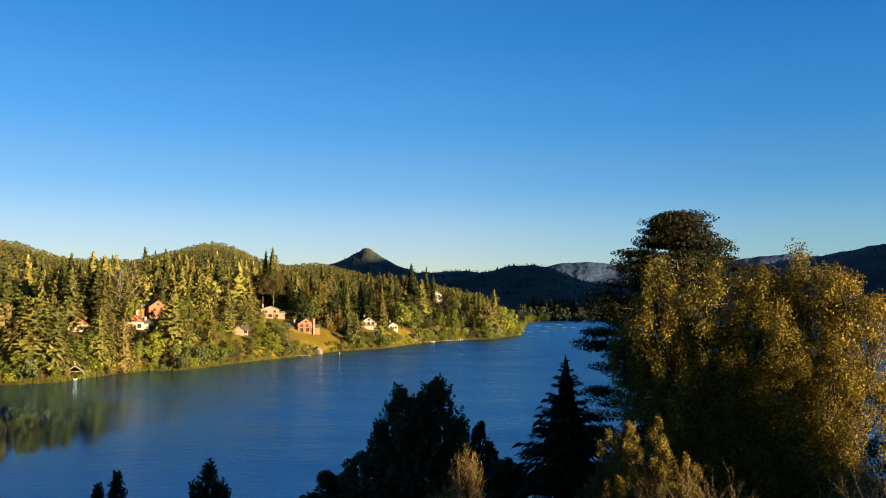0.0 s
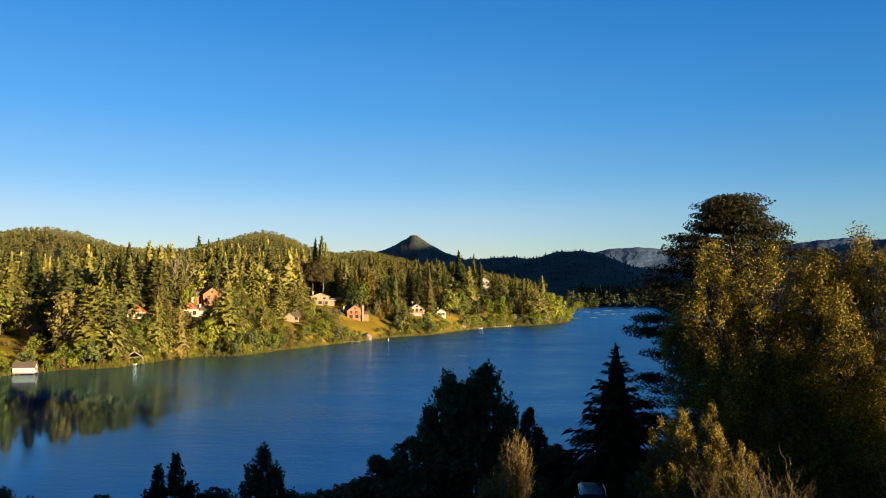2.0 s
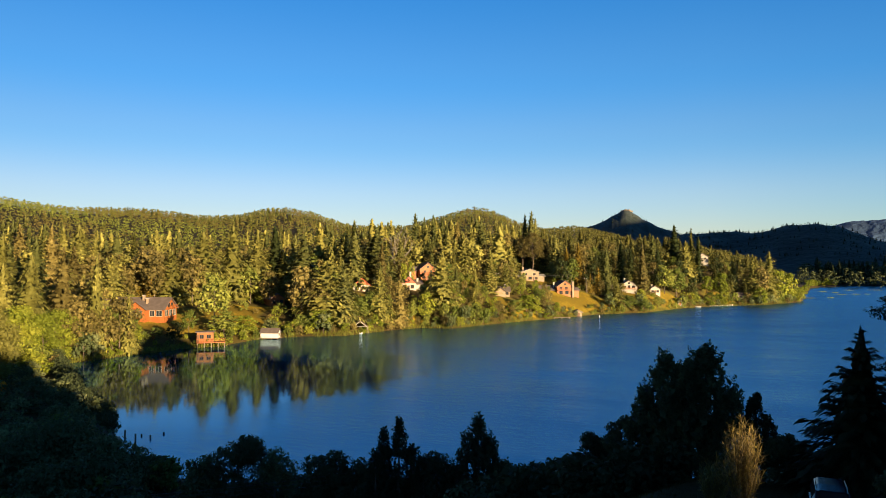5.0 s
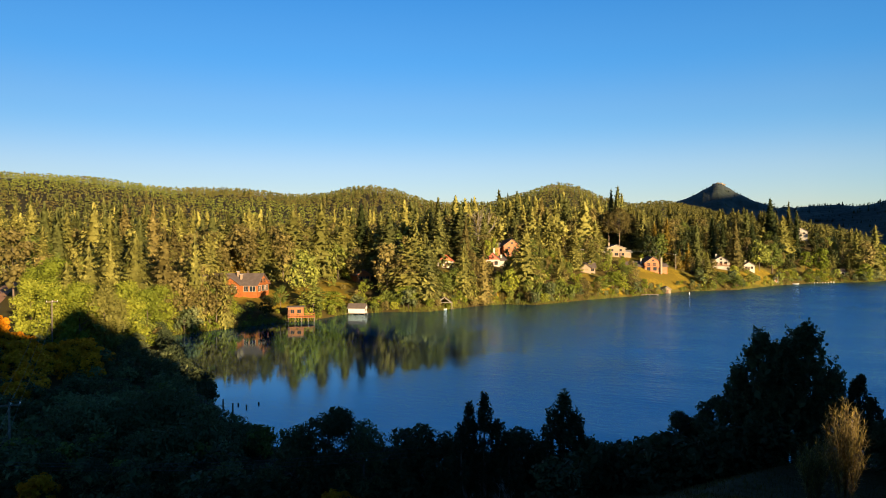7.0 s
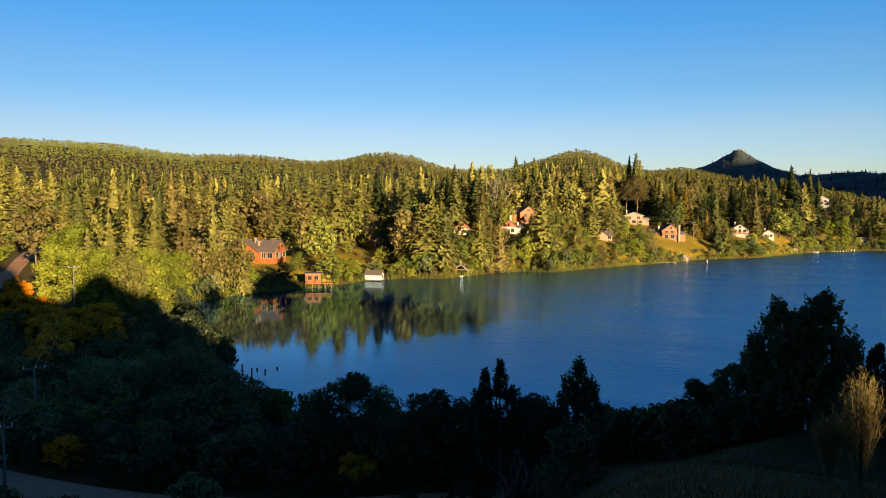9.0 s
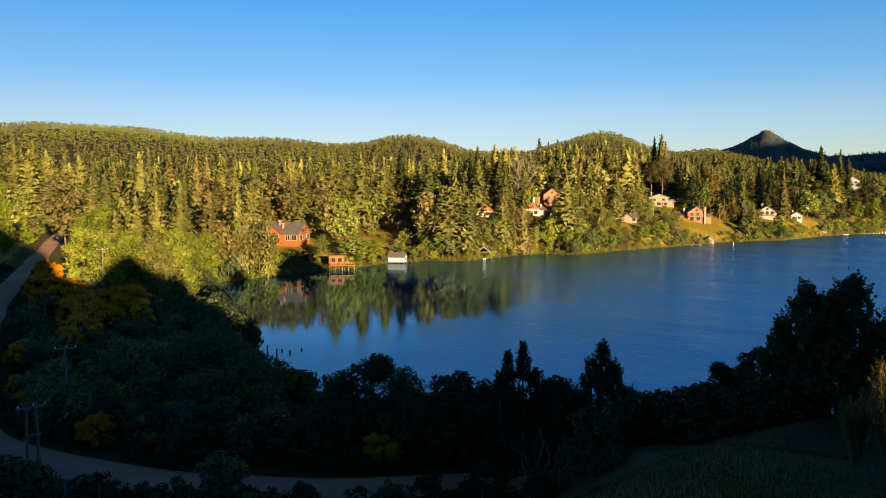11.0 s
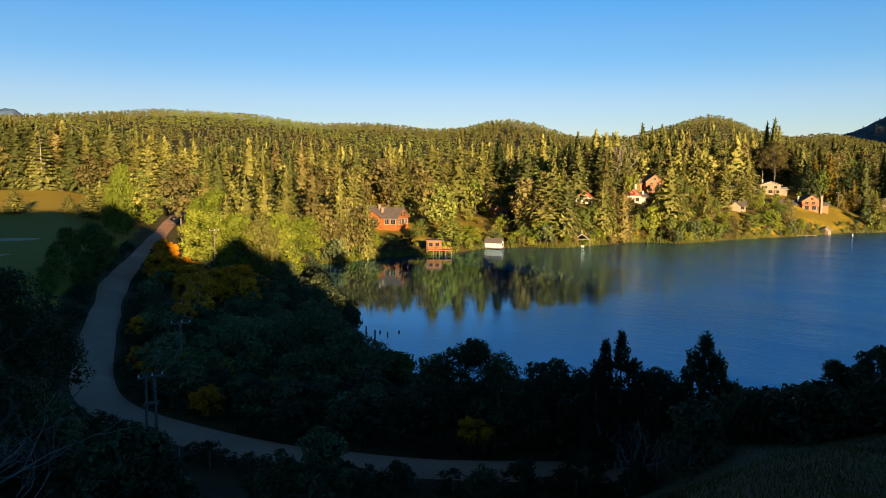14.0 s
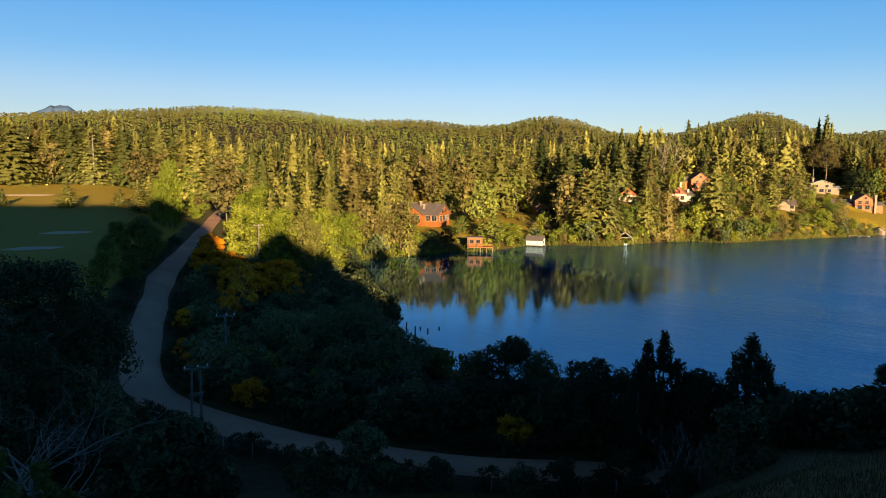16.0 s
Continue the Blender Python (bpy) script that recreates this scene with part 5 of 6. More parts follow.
# ---- houses ----
M_TIMBER = material("orange_timber", (0.27, 0.088, 0.022), var=0.25, scale=0.8, fine=9, bump=0.3, rough=0.6)
M_TIMBER_DARK = material("dark_timber", (0.12, 0.07, 0.04), var=0.3, scale=0.8, fine=9, bump=0.3)
M_WHITE = material("white_wall", (0.31, 0.28, 0.235), var=0.08, scale=0.6, fine=7, bump=0.15)
M_BRIGHT = material("fresh_white_paint", (0.42, 0.41, 0.38), var=0.08, scale=0.6, fine=7, bump=0.15)
M_CREAM = material("cream_wall", (0.22, 0.165, 0.11), var=0.1, scale=0.6, fine=7, bump=0.15)
M_STONE = material("grey_stone", (0.3, 0.27, 0.24), var=0.3, scale=1.5, fine=8, bump=0.6, bumpdist=0.05)
M_ROOF = material("brown_shingle_roof", (0.10, 0.08, 0.07), var=0.25, scale=0.7, fine=6, bump=0.5, bumpdist=0.04)
M_ROOF_GREY = material("grey_sheet_roof", (0.24, 0.22, 0.20), var=0.2, scale=0.7, fine=6, bump=0.3)
M_ROOF_RED = material("red_roof", (0.45, 0.09, 0.05), var=0.2, scale=0.7, fine=6, bump=0.3)
M_GLASS = material("window_glass", (0.02, 0.025, 0.03), rough=0.08, var=0.2, bump=0, spec=0.6)
M_METAL = material("galvanised_metal", (0.45, 0.45, 0.46), rough=0.4, metal=0.8, var=0.15)
M_POST = material("weathered_post", (0.17, 0.14, 0.11), var=0.3, scale=3, fine=20, bump=0.4)
M_WHITEPOST = material("white_paint", (0.75, 0.74, 0.7), var=0.06)
M_WIRE = material("dark_wire", (0.06, 0.06, 0.065), rough=0.5, var=0.1, bump=0)
M_CAR = material("dark_blue_car_paint", (0.02, 0.03, 0.05), rough=0.18, var=0.1, bump=0, metal=0.3, spec=0.6)
M_TYRE = material("tyre_rubber", (0.02, 0.02, 0.02), rough=0.9)
M_LAMP = material("clear_lamp_glass", (0.7, 0.7, 0.7), rough=0.1, var=0.05, bump=0, spec=0.8)
M_REED = leaf("reeds", (0.15, 0.165, 0.025), (0.32, 0.31, 0.055))
M_GRASS = leaf("dry_grass", (0.050, 0.043, 0.012), (0.135, 0.108, 0.026))


def box(bm, x0, x1, y0, y1, z0, z1):
    m = Matrix.Translation(((x0 + x1) / 2, (y0 + y1) / 2, (z0 + z1) / 2)) @ Matrix.Diagonal((abs(x1 - x0), abs(y1 - y0), abs(z1 - z0), 1))
    bmesh.ops.create_cube(bm, size=1, matrix=m)
    return bm


def boxes(*args):
    bm = bmesh.new()
    for a in args:
        box(bm, *a)
    return bm


def prism(w, dep, h, rise, y0=0.0, x0=0.0, base=-1.6, across=False):
    """Walls of a gabled block; across: the ridge runs along x."""
    if across:
        prof = [(y0, base), (y0 + dep, base), (y0 + dep, h), (y0 + dep / 2, h + rise), (y0, h)]
        ends = [[(x0 + s * w / 2, a, b) for a, b in prof] for s in (-1, 1)]
    else:
        prof = [(x0 - w / 2, base), (x0 + w / 2, base), (x0 + w / 2, h), (x0, h + rise), (x0 - w / 2, h)]
        ends = [[(a, y, b) for a, b in prof] for y in (y0, y0 + dep)]
    bm = bmesh.new()
    v = [[bm.verts.new(q) for q in e] for e in ends]
    bm.faces.new(v[0]), bm.faces.new(v[1][::-1])
    for i in range(5):
        j = (i + 1) % 5
        bm.faces.new((v[0][j], v[0][i], v[1][i], v[1][j]))
    bmesh.ops.recalc_face_normals(bm, faces=bm.faces)
    return bm


def roof_slabs(w, dep, h, rise, y0=0.0, x0=0.0, over=0.6, thick=0.22, across=False):
    """Two sloping slabs that meet at the ridge and reach over the eaves."""
    half = (dep if across else w) / 2
    k = rise / half
    bm = bmesh.new()
    for sgn in (-1, 1):
        a0, a1 = (0, h + rise + 0.04), (sgn * (half + over), h - k * over + 0.04)
        prof = [a0, a1, (a1[0], a1[1] + thick), (a0[0], a0[1] + thick)]
        if across:
            ends = [[(x, y0 + dep / 2 + a, b) for a, b in prof] for x in (x0 - w / 2 - over, x0 + w / 2 + over)]
        else:
            ends = [[(x0 + a, y, b) for a, b in prof] for y in (y0 - over, y0 + dep + over)]
        v = [[bm.verts.new(q) for q in e] for e in ends]
        bm.faces.new(v[0]), bm.faces.new(v[1][::-1])
        for i in range(4):
            j = (i + 1) % 4
            bm.faces.new((v[0][j], v[0][i], v[1][i], v[1][j]))
    bmesh.ops.recalc_face_normals(bm, faces=bm.faces)
    return bm


def window(parent, x, z, w, h, y=0.0, side=0, frame_mat=None, name="window"):
    """A window: a frame of four bars and a mullion, proud of the wall, with a pane set in it. side 1: right wall (x is then the wall's x, y the middle)."""
    f = 0.09
    def swap(a):
        if not side:
            return a
        x0, x1, y0, y1, z0, z1 = a
        return (x + side * (-y0) if side > 0 else x + y0, x + side * (-y1) if side > 0 else x + y1, y + x0, y + x1, z0, z1)
    cx, cy = (0, 0) if side else (x, y)
    bars = [(cx - w / 2, cx - w / 2 + f, cy - 0.08, cy + 0.05, z, z + h), (cx + w / 2 - f, cx + w / 2, cy - 0.08, cy + 0.05, z, z + h), (cx - w / 2 + f, cx + w / 2 - f, cy - 0.08, cy + 0.05, z, z + f),
            (cx - w / 2 + f, cx + w / 2 - f, cy - 0.08, cy + 0.05, z + h - f, z + h), (cx - 0.04, cx + 0.04, cy - 0.07, cy + 0.05, z + f, z + h - f)]
    fr = part(name, boxes(*[swap(b) for b in bars]), frame_mat or M_TIMBER_DARK, parent)
    part("pane", boxes(swap((cx - w / 2 + f, cx + w / 2 - f, cy - 0.03, cy + 0.02, z + f, z + h - f))), M_GLASS, fr)
    return fr


def chimney(parent, x, y, z0, z1, mat, w=0.8):
    c = part("chimney", boxes((x - w / 2, x + w / 2, y - w / 2, y + w / 2, z0, z1)), mat, parent)
    part("chimney_cap", boxes((x - w / 2 - 0.12, x + w / 2 + 0.12, y - w / 2 - 0.12, y + w / 2 + 0.12, z1, z1 + 0.18)), M_STONE, c)


def balcony(parent, x0, x1, y0, depth, z, mat):
    b = part("balcony", boxes((x0, x1, y0 - depth, y0 - 0.01, z - 0.18, z)), mat, parent)
    part("rail", boxes((x0, x1, y0 - depth, y0 - depth + 0.08, z + 0.9, z + 1.0), (x0, x1, y0 - depth, y0 - depth + 0.05, z + 0.12, z + 0.2)), mat, b)
    n = max(2, int((x1 - x0) / 0.9))
    for i in range(n + 1):
        x = x0 + (x1 - x0 - 0.08) * i / n
        part("baluster", boxes((x, x + 0.08, y0 - depth + 0.005, y0 - depth + 0.075, z, z + 0.9)), mat, b)


def house(name, az, d, turn, label, w, dep, h, rise, wall, roof, rise_across=False, windows=(), doors=(), sides=(), chimneys=(), balconies=(), wings=(), gable=None, sink=0.3):
    """A house with its front towards its local -y; wings: (x0, y0, w, dep, h, rise, across)."""
    x, y = at(az, d)
    t = tagged(new(name), label, "house")
    part("wall", prism(w, dep, h, rise, across=rise_across), wall, t)
    part("roof", roof_slabs(w, dep, h, rise, across=rise_across), roof, t)
    for wx, wy, ww, wd, wh, wr, wa in wings:
        part("wing_wall", prism(ww, wd, wh, wr, wy, wx, across=wa), wall, t)
        part("wing_roof", roof_slabs(ww, wd, wh, wr, wy, wx, across=wa), roof, t)
    if gable:
        g = bmesh.new()
        a0, b0 = w / 2 - 0.05, h + 0.05
        v = [g.verts.new(q) for q in ((-a0, -0.03, b0), (a0, -0.03, b0), (0, -0.03, h + rise - 0.05), (-a0, 0.05, b0), (a0, 0.05, b0), (0, 0.05, h + rise - 0.05))]
        for q in ((0, 1, 2), (5, 4, 3), (0, 3, 4, 1), (1, 4, 5, 2), (2, 5, 3, 0)):
            g.faces.new([v[i] for i in q])
        bmesh.ops.recalc_face_normals(g, faces=g.faces)
        part("gable_cladding", g, gable, t)
    for q in windows:
        window(t, *q)
    for q in sides:
        window(t, *q)
    for dx, dw, dh, dm in doors:
        dd = part("door", boxes((dx - dw / 2, dx + dw / 2, -0.07, 0.04, 0.02, dh)), dm, t)
        part("handle", boxes((dx + dw / 2 - 0.2, dx + dw / 2 - 0.12, -0.14, -0.071, 1.0, 1.08)), M_METAL, dd)
    for q in chimneys:
        chimney(t, *q)
    for q in balconies:
        balcony(t, *q)
    t.matrix_basis = pose(x, y, ground_z(x, y) - sink + 0.3, 0, 0, az + turn)
    return t


house("timber_house", 40.6, 252, 66, "large orange timber lodge with brown roof", 9.5, 26, 2.8, 3.3, M_TIMBER, M_ROOF, sink=-1.2,
      windows=[(-2.8, 0.4, 2.2, 2.0, 0.0, 0, M_WHITE), (0.2, 0.4, 2.2, 2.0, 0.0, 0, M_WHITE), (3.0, 0.4, 2.0, 2.0, 0.0, 0, M_WHITE), (-1.2, 3.2, 1.6, 1.4), (1.2, 3.2, 1.6, 1.4)],
      sides=[(-4.75, 0.4, 2.0, 1.9, 1.5, -1, M_WHITE), (-4.75, 0.4, 1.6, 1.9, 3.8, -1, M_WHITE), (-7.0, 0.4, 1.8, 1.9, 6.9, -1, M_WHITE), (-7.0, 0.4, 1.8, 1.9, 9.1, -1, M_WHITE), (-4.75, 0.8, 1.5, 1.3, 14.0, -1), (-4.75, 0.8, 1.5, 1.3, 16.5, -1)],
      wings=[(-4.0, 5.0, 6.0, 6.0, 2.9, 2.2, True), (-5.0, 19.0, 9.0, 7.0, 3.2, 2.2, True)],
      chimneys=[(-1.6, 8.0, 4.4, 6.9, M_CREAM, 0.7), (-2.6, 6.4, 3.8, 5.9, M_CREAM, 0.7)], balconies=[(-3.0, 3.0, 0, 1.3, 2.9, M_TIMBER)])
house("timber_cottage", 32.9, 293, 20, "small orange timber cottage with brown roof", 6, 8, 2.7, 1.9, M_TIMBER, M_ROOF, windows=[(-1.4, 0.8, 1.3, 1.3), (1.5, 0.8, 1.3, 1.3)], doors=[(0.05, 0.9, 2.0, M_TIMBER_DARK)])
house("white_cottage", 26.5, 312, 10, "white cottage with a red roof", 7, 8, 2.8, 2.6, M_WHITE, M_ROOF_RED, windows=[(-1.8, 0.8, 1.3, 1.3), (1.8, 0.8, 1.3, 1.3)], doors=[(0.0, 0.9, 2.0, M_TIMBER_DARK)], wings=[(-4.0, 2.0, 3.6, 5.0, 2.6, 1.2, True)], gable=M_TIMBER)
house("red_gabled_house", 22.8, 329, 14, "white house with red gable and tall chimney", 7, 9, 2.9, 3.2, M_WHITE, M_ROOF, windows=[(-1.9, 0.6, 1.6, 1.7), (1.6, 0.6, 1.6, 1.7), (0, 3.4, 1.2, 1.1)], doors=[(0, 0.9, 2.0, M_TIMBER_DARK)], chimneys=[(1.0, 1.6, 4.4, 8.0, M_WHITE), (5.2, 5.0, 0.2, 5.0, M_WHITE)], gable=M_ROOF_RED, wings=[(4.6, 3.0, 5.0, 6.0, 2.6, 1.5, True)])
house("timber_chalet", 21.3, 358, 22, "two storey orange timber chalet with dark roof", 8.5, 10, 5.4, 3.0, M_TIMBER, M_ROOF, windows=[(-2.2, 0.7, 1.7, 1.6), (2.2, 0.7, 1.7, 1.6), (-1.6, 3.3, 1.4, 1.5), (1.6, 3.3, 1.4, 1.5), (0, 5.9, 1.2, 1.1)],
      sides=[(-4.25, 0.9, 1.4, 1.4, 3.0, -1), (-4.25, 3.4, 1.4, 1.4, 3.0, -1), (-4.25, 3.4, 1.4, 1.4, 7.0, -1)], doors=[(0, 1.0, 2.1, M_TIMBER_DARK)], balconies=[(-4.0, 4.0, 0, 1.4, 2.95, M_TIMBER)], chimneys=[(1.6, 5.0, 6.5, 9.2, M_STONE)], wings=[(-5.4, 3.0, 4.0, 6.0, 4.6, 1.8, True)])
house("low_house", 15.8, 344, 6, "low house with wide brown roof and cream gable", 11, 7, 2.4, 2.0, M_CREAM, M_ROOF, True, windows=[(-3.9, 0.7, 1.6, 1.3), (4.2, 0.7, 1.6, 1.3)], wings=[(1.0, -2.2, 4.6, 5.2, 2.4, 1.7, False)], chimneys=[(3.6, 3.6, 3.6, 5.4, M_STONE, 0.6)], sink=1.3)
house("cream_house", 13.3, 392, 14, "large cream house with low pitched roof", 9.5, 9, 4.6, 1.7, M_CREAM, M_ROOF_GREY, windows=[(-3.2, 0.7, 1.6, 1.4), (0, 0.7, 1.9, 1.5), (3.4, 0.7, 1.4, 1.4), (-2.3, 3.0, 1.4, 1.2), (2.3, 3.0, 1.4, 1.2)], doors=[(1.9, 0.9, 2.1, M_TIMBER_DARK)],
      wings=[(-7.4, 1.0, 5.0, 6.0, 2.5, 1.2, True), (6.6, 2.0, 3.4, 5.0, 2.5, 0.9, True)], chimneys=[(-3.2, 3.0, 5.0, 7.2, M_CREAM, 0.7), (-8.6, 4.0, 3.0, 5.0, M_WHITE, 0.6)])
house("orange_house", 10.6, 377, 18, "orange and cream house with stone chimneys", 8.5, 10, 4.6, 2.8, M_TIMBER, M_ROOF, windows=[(-2.2, 3.0, 1.5, 1.4), (0.6, 3.0, 1.5, 1.4), (-2.2, 0.6, 1.8, 1.8), (0.9, 0.6, 1.8, 1.8), (0, 5.2, 1.1, 1.0)], doors=[(2.9, 1.0, 2.1, M_TIMBER_DARK)],
      balconies=[(-4.0, 3.0, 0, 1.3, 2.75, M_TIMBER)], chimneys=[(3.9, -0.45, -1.0, 6.9, M_CREAM, 0.85), (-4.9, 4.0, 3.0, 6.6, M_WHITE, 0.7)], wings=[(-8.0, 2.0, 9.0, 7.0, 2.8, 2.0, True), (6.2, 3.0, 4.0, 5.0, 2.6, 1.2, True)])
house("white_gabled_house", 5.8, 418, 8, "white gabled house with an orange balcony", 9, 10, 4.2, 2.6, M_WHITE, M_ROOF, windows=[(-2.4, 2.6, 1.5, 1.4), (2.4, 2.6, 1.5, 1.4), (0, 2.4, 1.4, 1.8), (0, 4.9, 1.2, 1.0)], balconies=[(-4.4, 4.4, 0, 1.4, 2.3, M_TIMBER)], wings=[(-7.4, 2.0, 7.0, 7.0, 2.8, 1.8, True)], chimneys=[(-1.8, 5.0, 5.0, 8.0, M_STONE)])
house("white_cottage", 3.9, 434, 16, "small white cottage with dark roof", 6, 7, 2.7, 1.8, M_WHITE, M_ROOF, windows=[(-1.4, 0.8, 1.3, 1.3), (1.5, 0.8, 1.3, 1.3)], chimneys=[(-1.4, 2.0, 3.0, 5.4, M_WHITE)], doors=[(0.05, 0.9, 2.0, M_TIMBER_DARK)])
house("white_cottage", -2.3, 503, 12, "small white cottage at the spit", 7, 6, 2.7, 1.4, M_WHITE, M_ROOF, True, windows=[(-1.9, 0.8, 1.5, 1.3), (1.9, 0.8, 1.5, 1.3)], doors=[(0, 0.9, 2.0, M_TIMBER_DARK)])
house("white_gabled_house", 0.5, 560, 10, "white gable among the dark firs", 8, 8, 5.0, 2.4, M_WHITE, M_ROOF, windows=[(-1.8, 3.0, 1.4, 1.4), (1.8, 3.0, 1.4, 1.4)], sink=-6)
house("shed", 2.1, 444, 20, "narrow white and orange shed at the shore", 2.4, 2.6, 2.8, 1.2, M_WHITE, M_ROOF, gable=M_TIMBER, doors=[(0, 0.9, 2.0, M_TIMBER)], sink=0.0)
house("shed", 9.6, 357, 16, "small grey wooden shed at the shore", 3.6, 3.4, 2.0, 1.1, M_CREAM, M_ROOF_GREY, doors=[(0, 1.4, 1.8, M_TIMBER_DARK)], sink=0.0)
house("yellow_hut", 54.0, 322, 10, "small yellow hut beside the road", 5, 5, 2.8, 1.4, M_CREAM, material("yellow_roof", (0.6, 0.38, 0.03)), windows=[(-1.2, 0.9, 1.2, 1.2)], doors=[(1.2, 0.9, 2.0, M_WHITE)])
house("forest_house", 52.3, 470, 10, "reddish roofed house deep in the forest", 12, 9, 5.0, 3.6, M_CREAM, M_ROOF_RED, True, windows=[(-3, 2.8, 1.6, 1.5), (0, 2.8, 1.6, 1.5), (3, 2.8, 1.6, 1.5)], sink=-8)


# ---- boathouses and jetties ----
def stilts(parent, spots, top, mat=None):
    for x, y in spots:
        part("pile", boxes((x - 0.11, x + 0.11, y - 0.11, y + 0.11, -1.5, top)), mat or M_POST, parent)


def deck_boathouse():
    az, d = 38.0, 226
    x, y = at(az, d)
    t = tagged(new("boathouse"), "orange timber boathouse on piles with a railed deck", "boathouse")
    part("wall", boxes((-3.6, 2.2, 0, 4.2, 2.0, 4.7)), M_TIMBER, t)
    part("roof", boxes((-4.1, 2.7, -0.6, 4.8, 4.7, 4.95)), M_ROOF, t)
    window(t, -1.9, 2.9, 1.5, 1.2)
    window(t, 0.6, 2.9, 1.5, 1.2)
    window(t, 2.2, 2.9, 1.5, 1.2, 2.1, 1)
    part("door", boxes((-3.5, -2.9, -0.06, 0.03, 2.0, 4.0)), M_TIMBER_DARK, t)
    part("deck", boxes((-3.6, 6.4, -1.9, 4.2, 1.75, 1.98)), M_TIMBER, t)
    part("rail", boxes((-3.6, 6.4, -1.9, -1.82, 2.85, 2.95), (6.32, 6.4, -1.82, 4.2, 2.85, 2.95), (-3.6, 6.4, -1.9, -1.85, 2.35, 2.42)), M_TIMBER, t)
    for i in range(11):
        part("baluster", boxes((-3.55 + i * 0.98, -3.47 + i * 0.98, -1.89, -1.83, 1.98, 2.85)), M_TIMBER, t)
    stilts(t, [(a0, b0) for a0 in (-3.3, -0.9, 1.6, 4.0, 6.2) for b0 in (-1.7, 1.2, 3.9)], 1.75)
    part("jetty", boxes((-9.5, -3.62, -0.8, 0.6, 0.45, 0.62)), M_POST, t)
    stilts(t, [(-9.2, -0.6), (-9.2, 0.4), (-6.5, -0.6), (-6.5, 0.4)], 0.45)
    t.matrix_basis = pose(x, y, -0.4, 0, 0, az - 2) @ Matrix.Diagonal((0.8, 0.8, 1.02, 1))


deck_boathouse()


def white_boathouse():
    az, d = 33.5, 246
    x, y = at(az, d)
    t = tagged(new("boathouse"), "white boathouse with dark roof over the water", "boathouse")
    part("wall", prism(6.8, 3.8, 2.5, 1.5, base=0.5, across=True), M_BRIGHT, t)
    part("roof", roof_slabs(6.8, 3.8, 2.5, 1.5, over=0.35, across=True), M_ROOF, t)
    part("deck", boxes((-4.6, 3.8, -1.0, 4.2, 0.32, 0.5)), M_POST, t)
    part("door", boxes((-1.0, 1.0, -0.06, 0.03, 0.52, 2.3)), M_BRIGHT, t)
    window(t, 3.4, 1.2, 1.2, 1.0, 1.9, 1)
    stilts(t, [(a0, b0) for a0 in (-4.3, -1.5, 1.2, 3.6) for b0 in (-0.8, 3.9)], 0.32)
    t.matrix_basis = pose(x, y, 0, 0, 0, az - 16) @ Matrix.Diagonal((0.84, 0.84, 0.84, 1))


white_boathouse()


def open_boathouse():
    az, d = 26.6, 261
    x, y = at(az, d)
    t = tagged(new("boathouse"), "open dark boathouse with a gabled grey roof", "boathouse")
    part("roof", roof_slabs(5.2, 5.5, 2.5, 1.9, over=0.4), M_ROOF, t)
    part("back_wall", boxes((-2.5, 2.5, 5.2, 5.35, 0.2, 2.5)), M_TIMBER_DARK, t)
    part("side_wall", boxes((-2.6, -2.48, 1.0, 5.2, 0.5, 2.5)), M_TIMBER_DARK, t)
    part("side_wall", boxes((2.48, 2.6, 1.0, 5.2, 0.5, 2.5)), M_TIMBER_DARK, t)
    part("tie_beam", boxes((-2.6, 2.6, -0.05, 0.12, 2.4, 2.58)), M_DEAD, t)
    for sx in (-1, 1):
        v, f = tube([(sx * 2.9, -0.35, 2.1), (0, -0.35, 4.35)], [0.1, 0.1], 4)
        part("barge_board", mesh("barge_board", v, f), M_WHITE, t)
        v, f = tube([(sx * 3.4, -0.2, -0.6), (sx * 2.4, 0, 2.4)], [0.1, 0.1], 5)
        part("brace", mesh("brace", v, f), M_DEAD, t)
    stilts(t, [(a0, b0) for a0 in (-2.5, 2.5) for b0 in (0.0, 2.7, 5.2)], 2.5)
    t.matrix_basis = pose(x, y, 0, 0, 0, az + 4)
    rowing_boat(az - 0.05, d - 0.5, az + 4, 0.85, "white rowing boat under the boathouse roof")


def rowing_boat(az, d, turn, s, label):
    x, y = at(az, d)
    bm, n, rings = bmesh.new(), 12, []
    for i in range(n + 1):
        u = i / n
        w = 0.75 * math.sin(math.pi * (0.12 + 0.88 * u) ** 0.8) ** 0.6 if u < 1 else 0.02
        lift = 0.25 * (2 * u - 1) ** 2
        rings.append([bm.verts.new((a0 * w, 4.4 * u - 2.2, b0 + lift)) for a0, b0 in ((-1, 0.55), (-0.85, 0.1), (-0.4, -0.12), (0.4, -0.12), (0.85, 0.1), (1, 0.55), (0.9, 0.55), (0.3, 0.02), (-0.3, 0.02), (-0.9, 0.55))])
    for r1, r2 in zip(rings, rings[1:]):
        for k in range(10):
            bm.faces.new((r1[k], r1[(k + 1) % 10], r2[(k + 1) % 10], r2[k]))
    bm.faces.new(rings[0]), bm.faces.new(rings[-1][::-1])
    bmesh.ops.recalc_face_normals(bm, faces=bm.faces)
    t = tagged(new("rowing_boat"), label, "boat")
    part("hull", bm, M_WHITEPOST, t)
    for yy in (-0.8, 0.6):
        part("thwart", boxes((-0.66, 0.66, yy, yy + 0.25, 0.32, 0.37)), M_TIMBER, t)
    t.matrix_basis = pose(x, y, 0.0, 0, 0, turn) @ Matrix.Diagonal((s, s, s, 1))


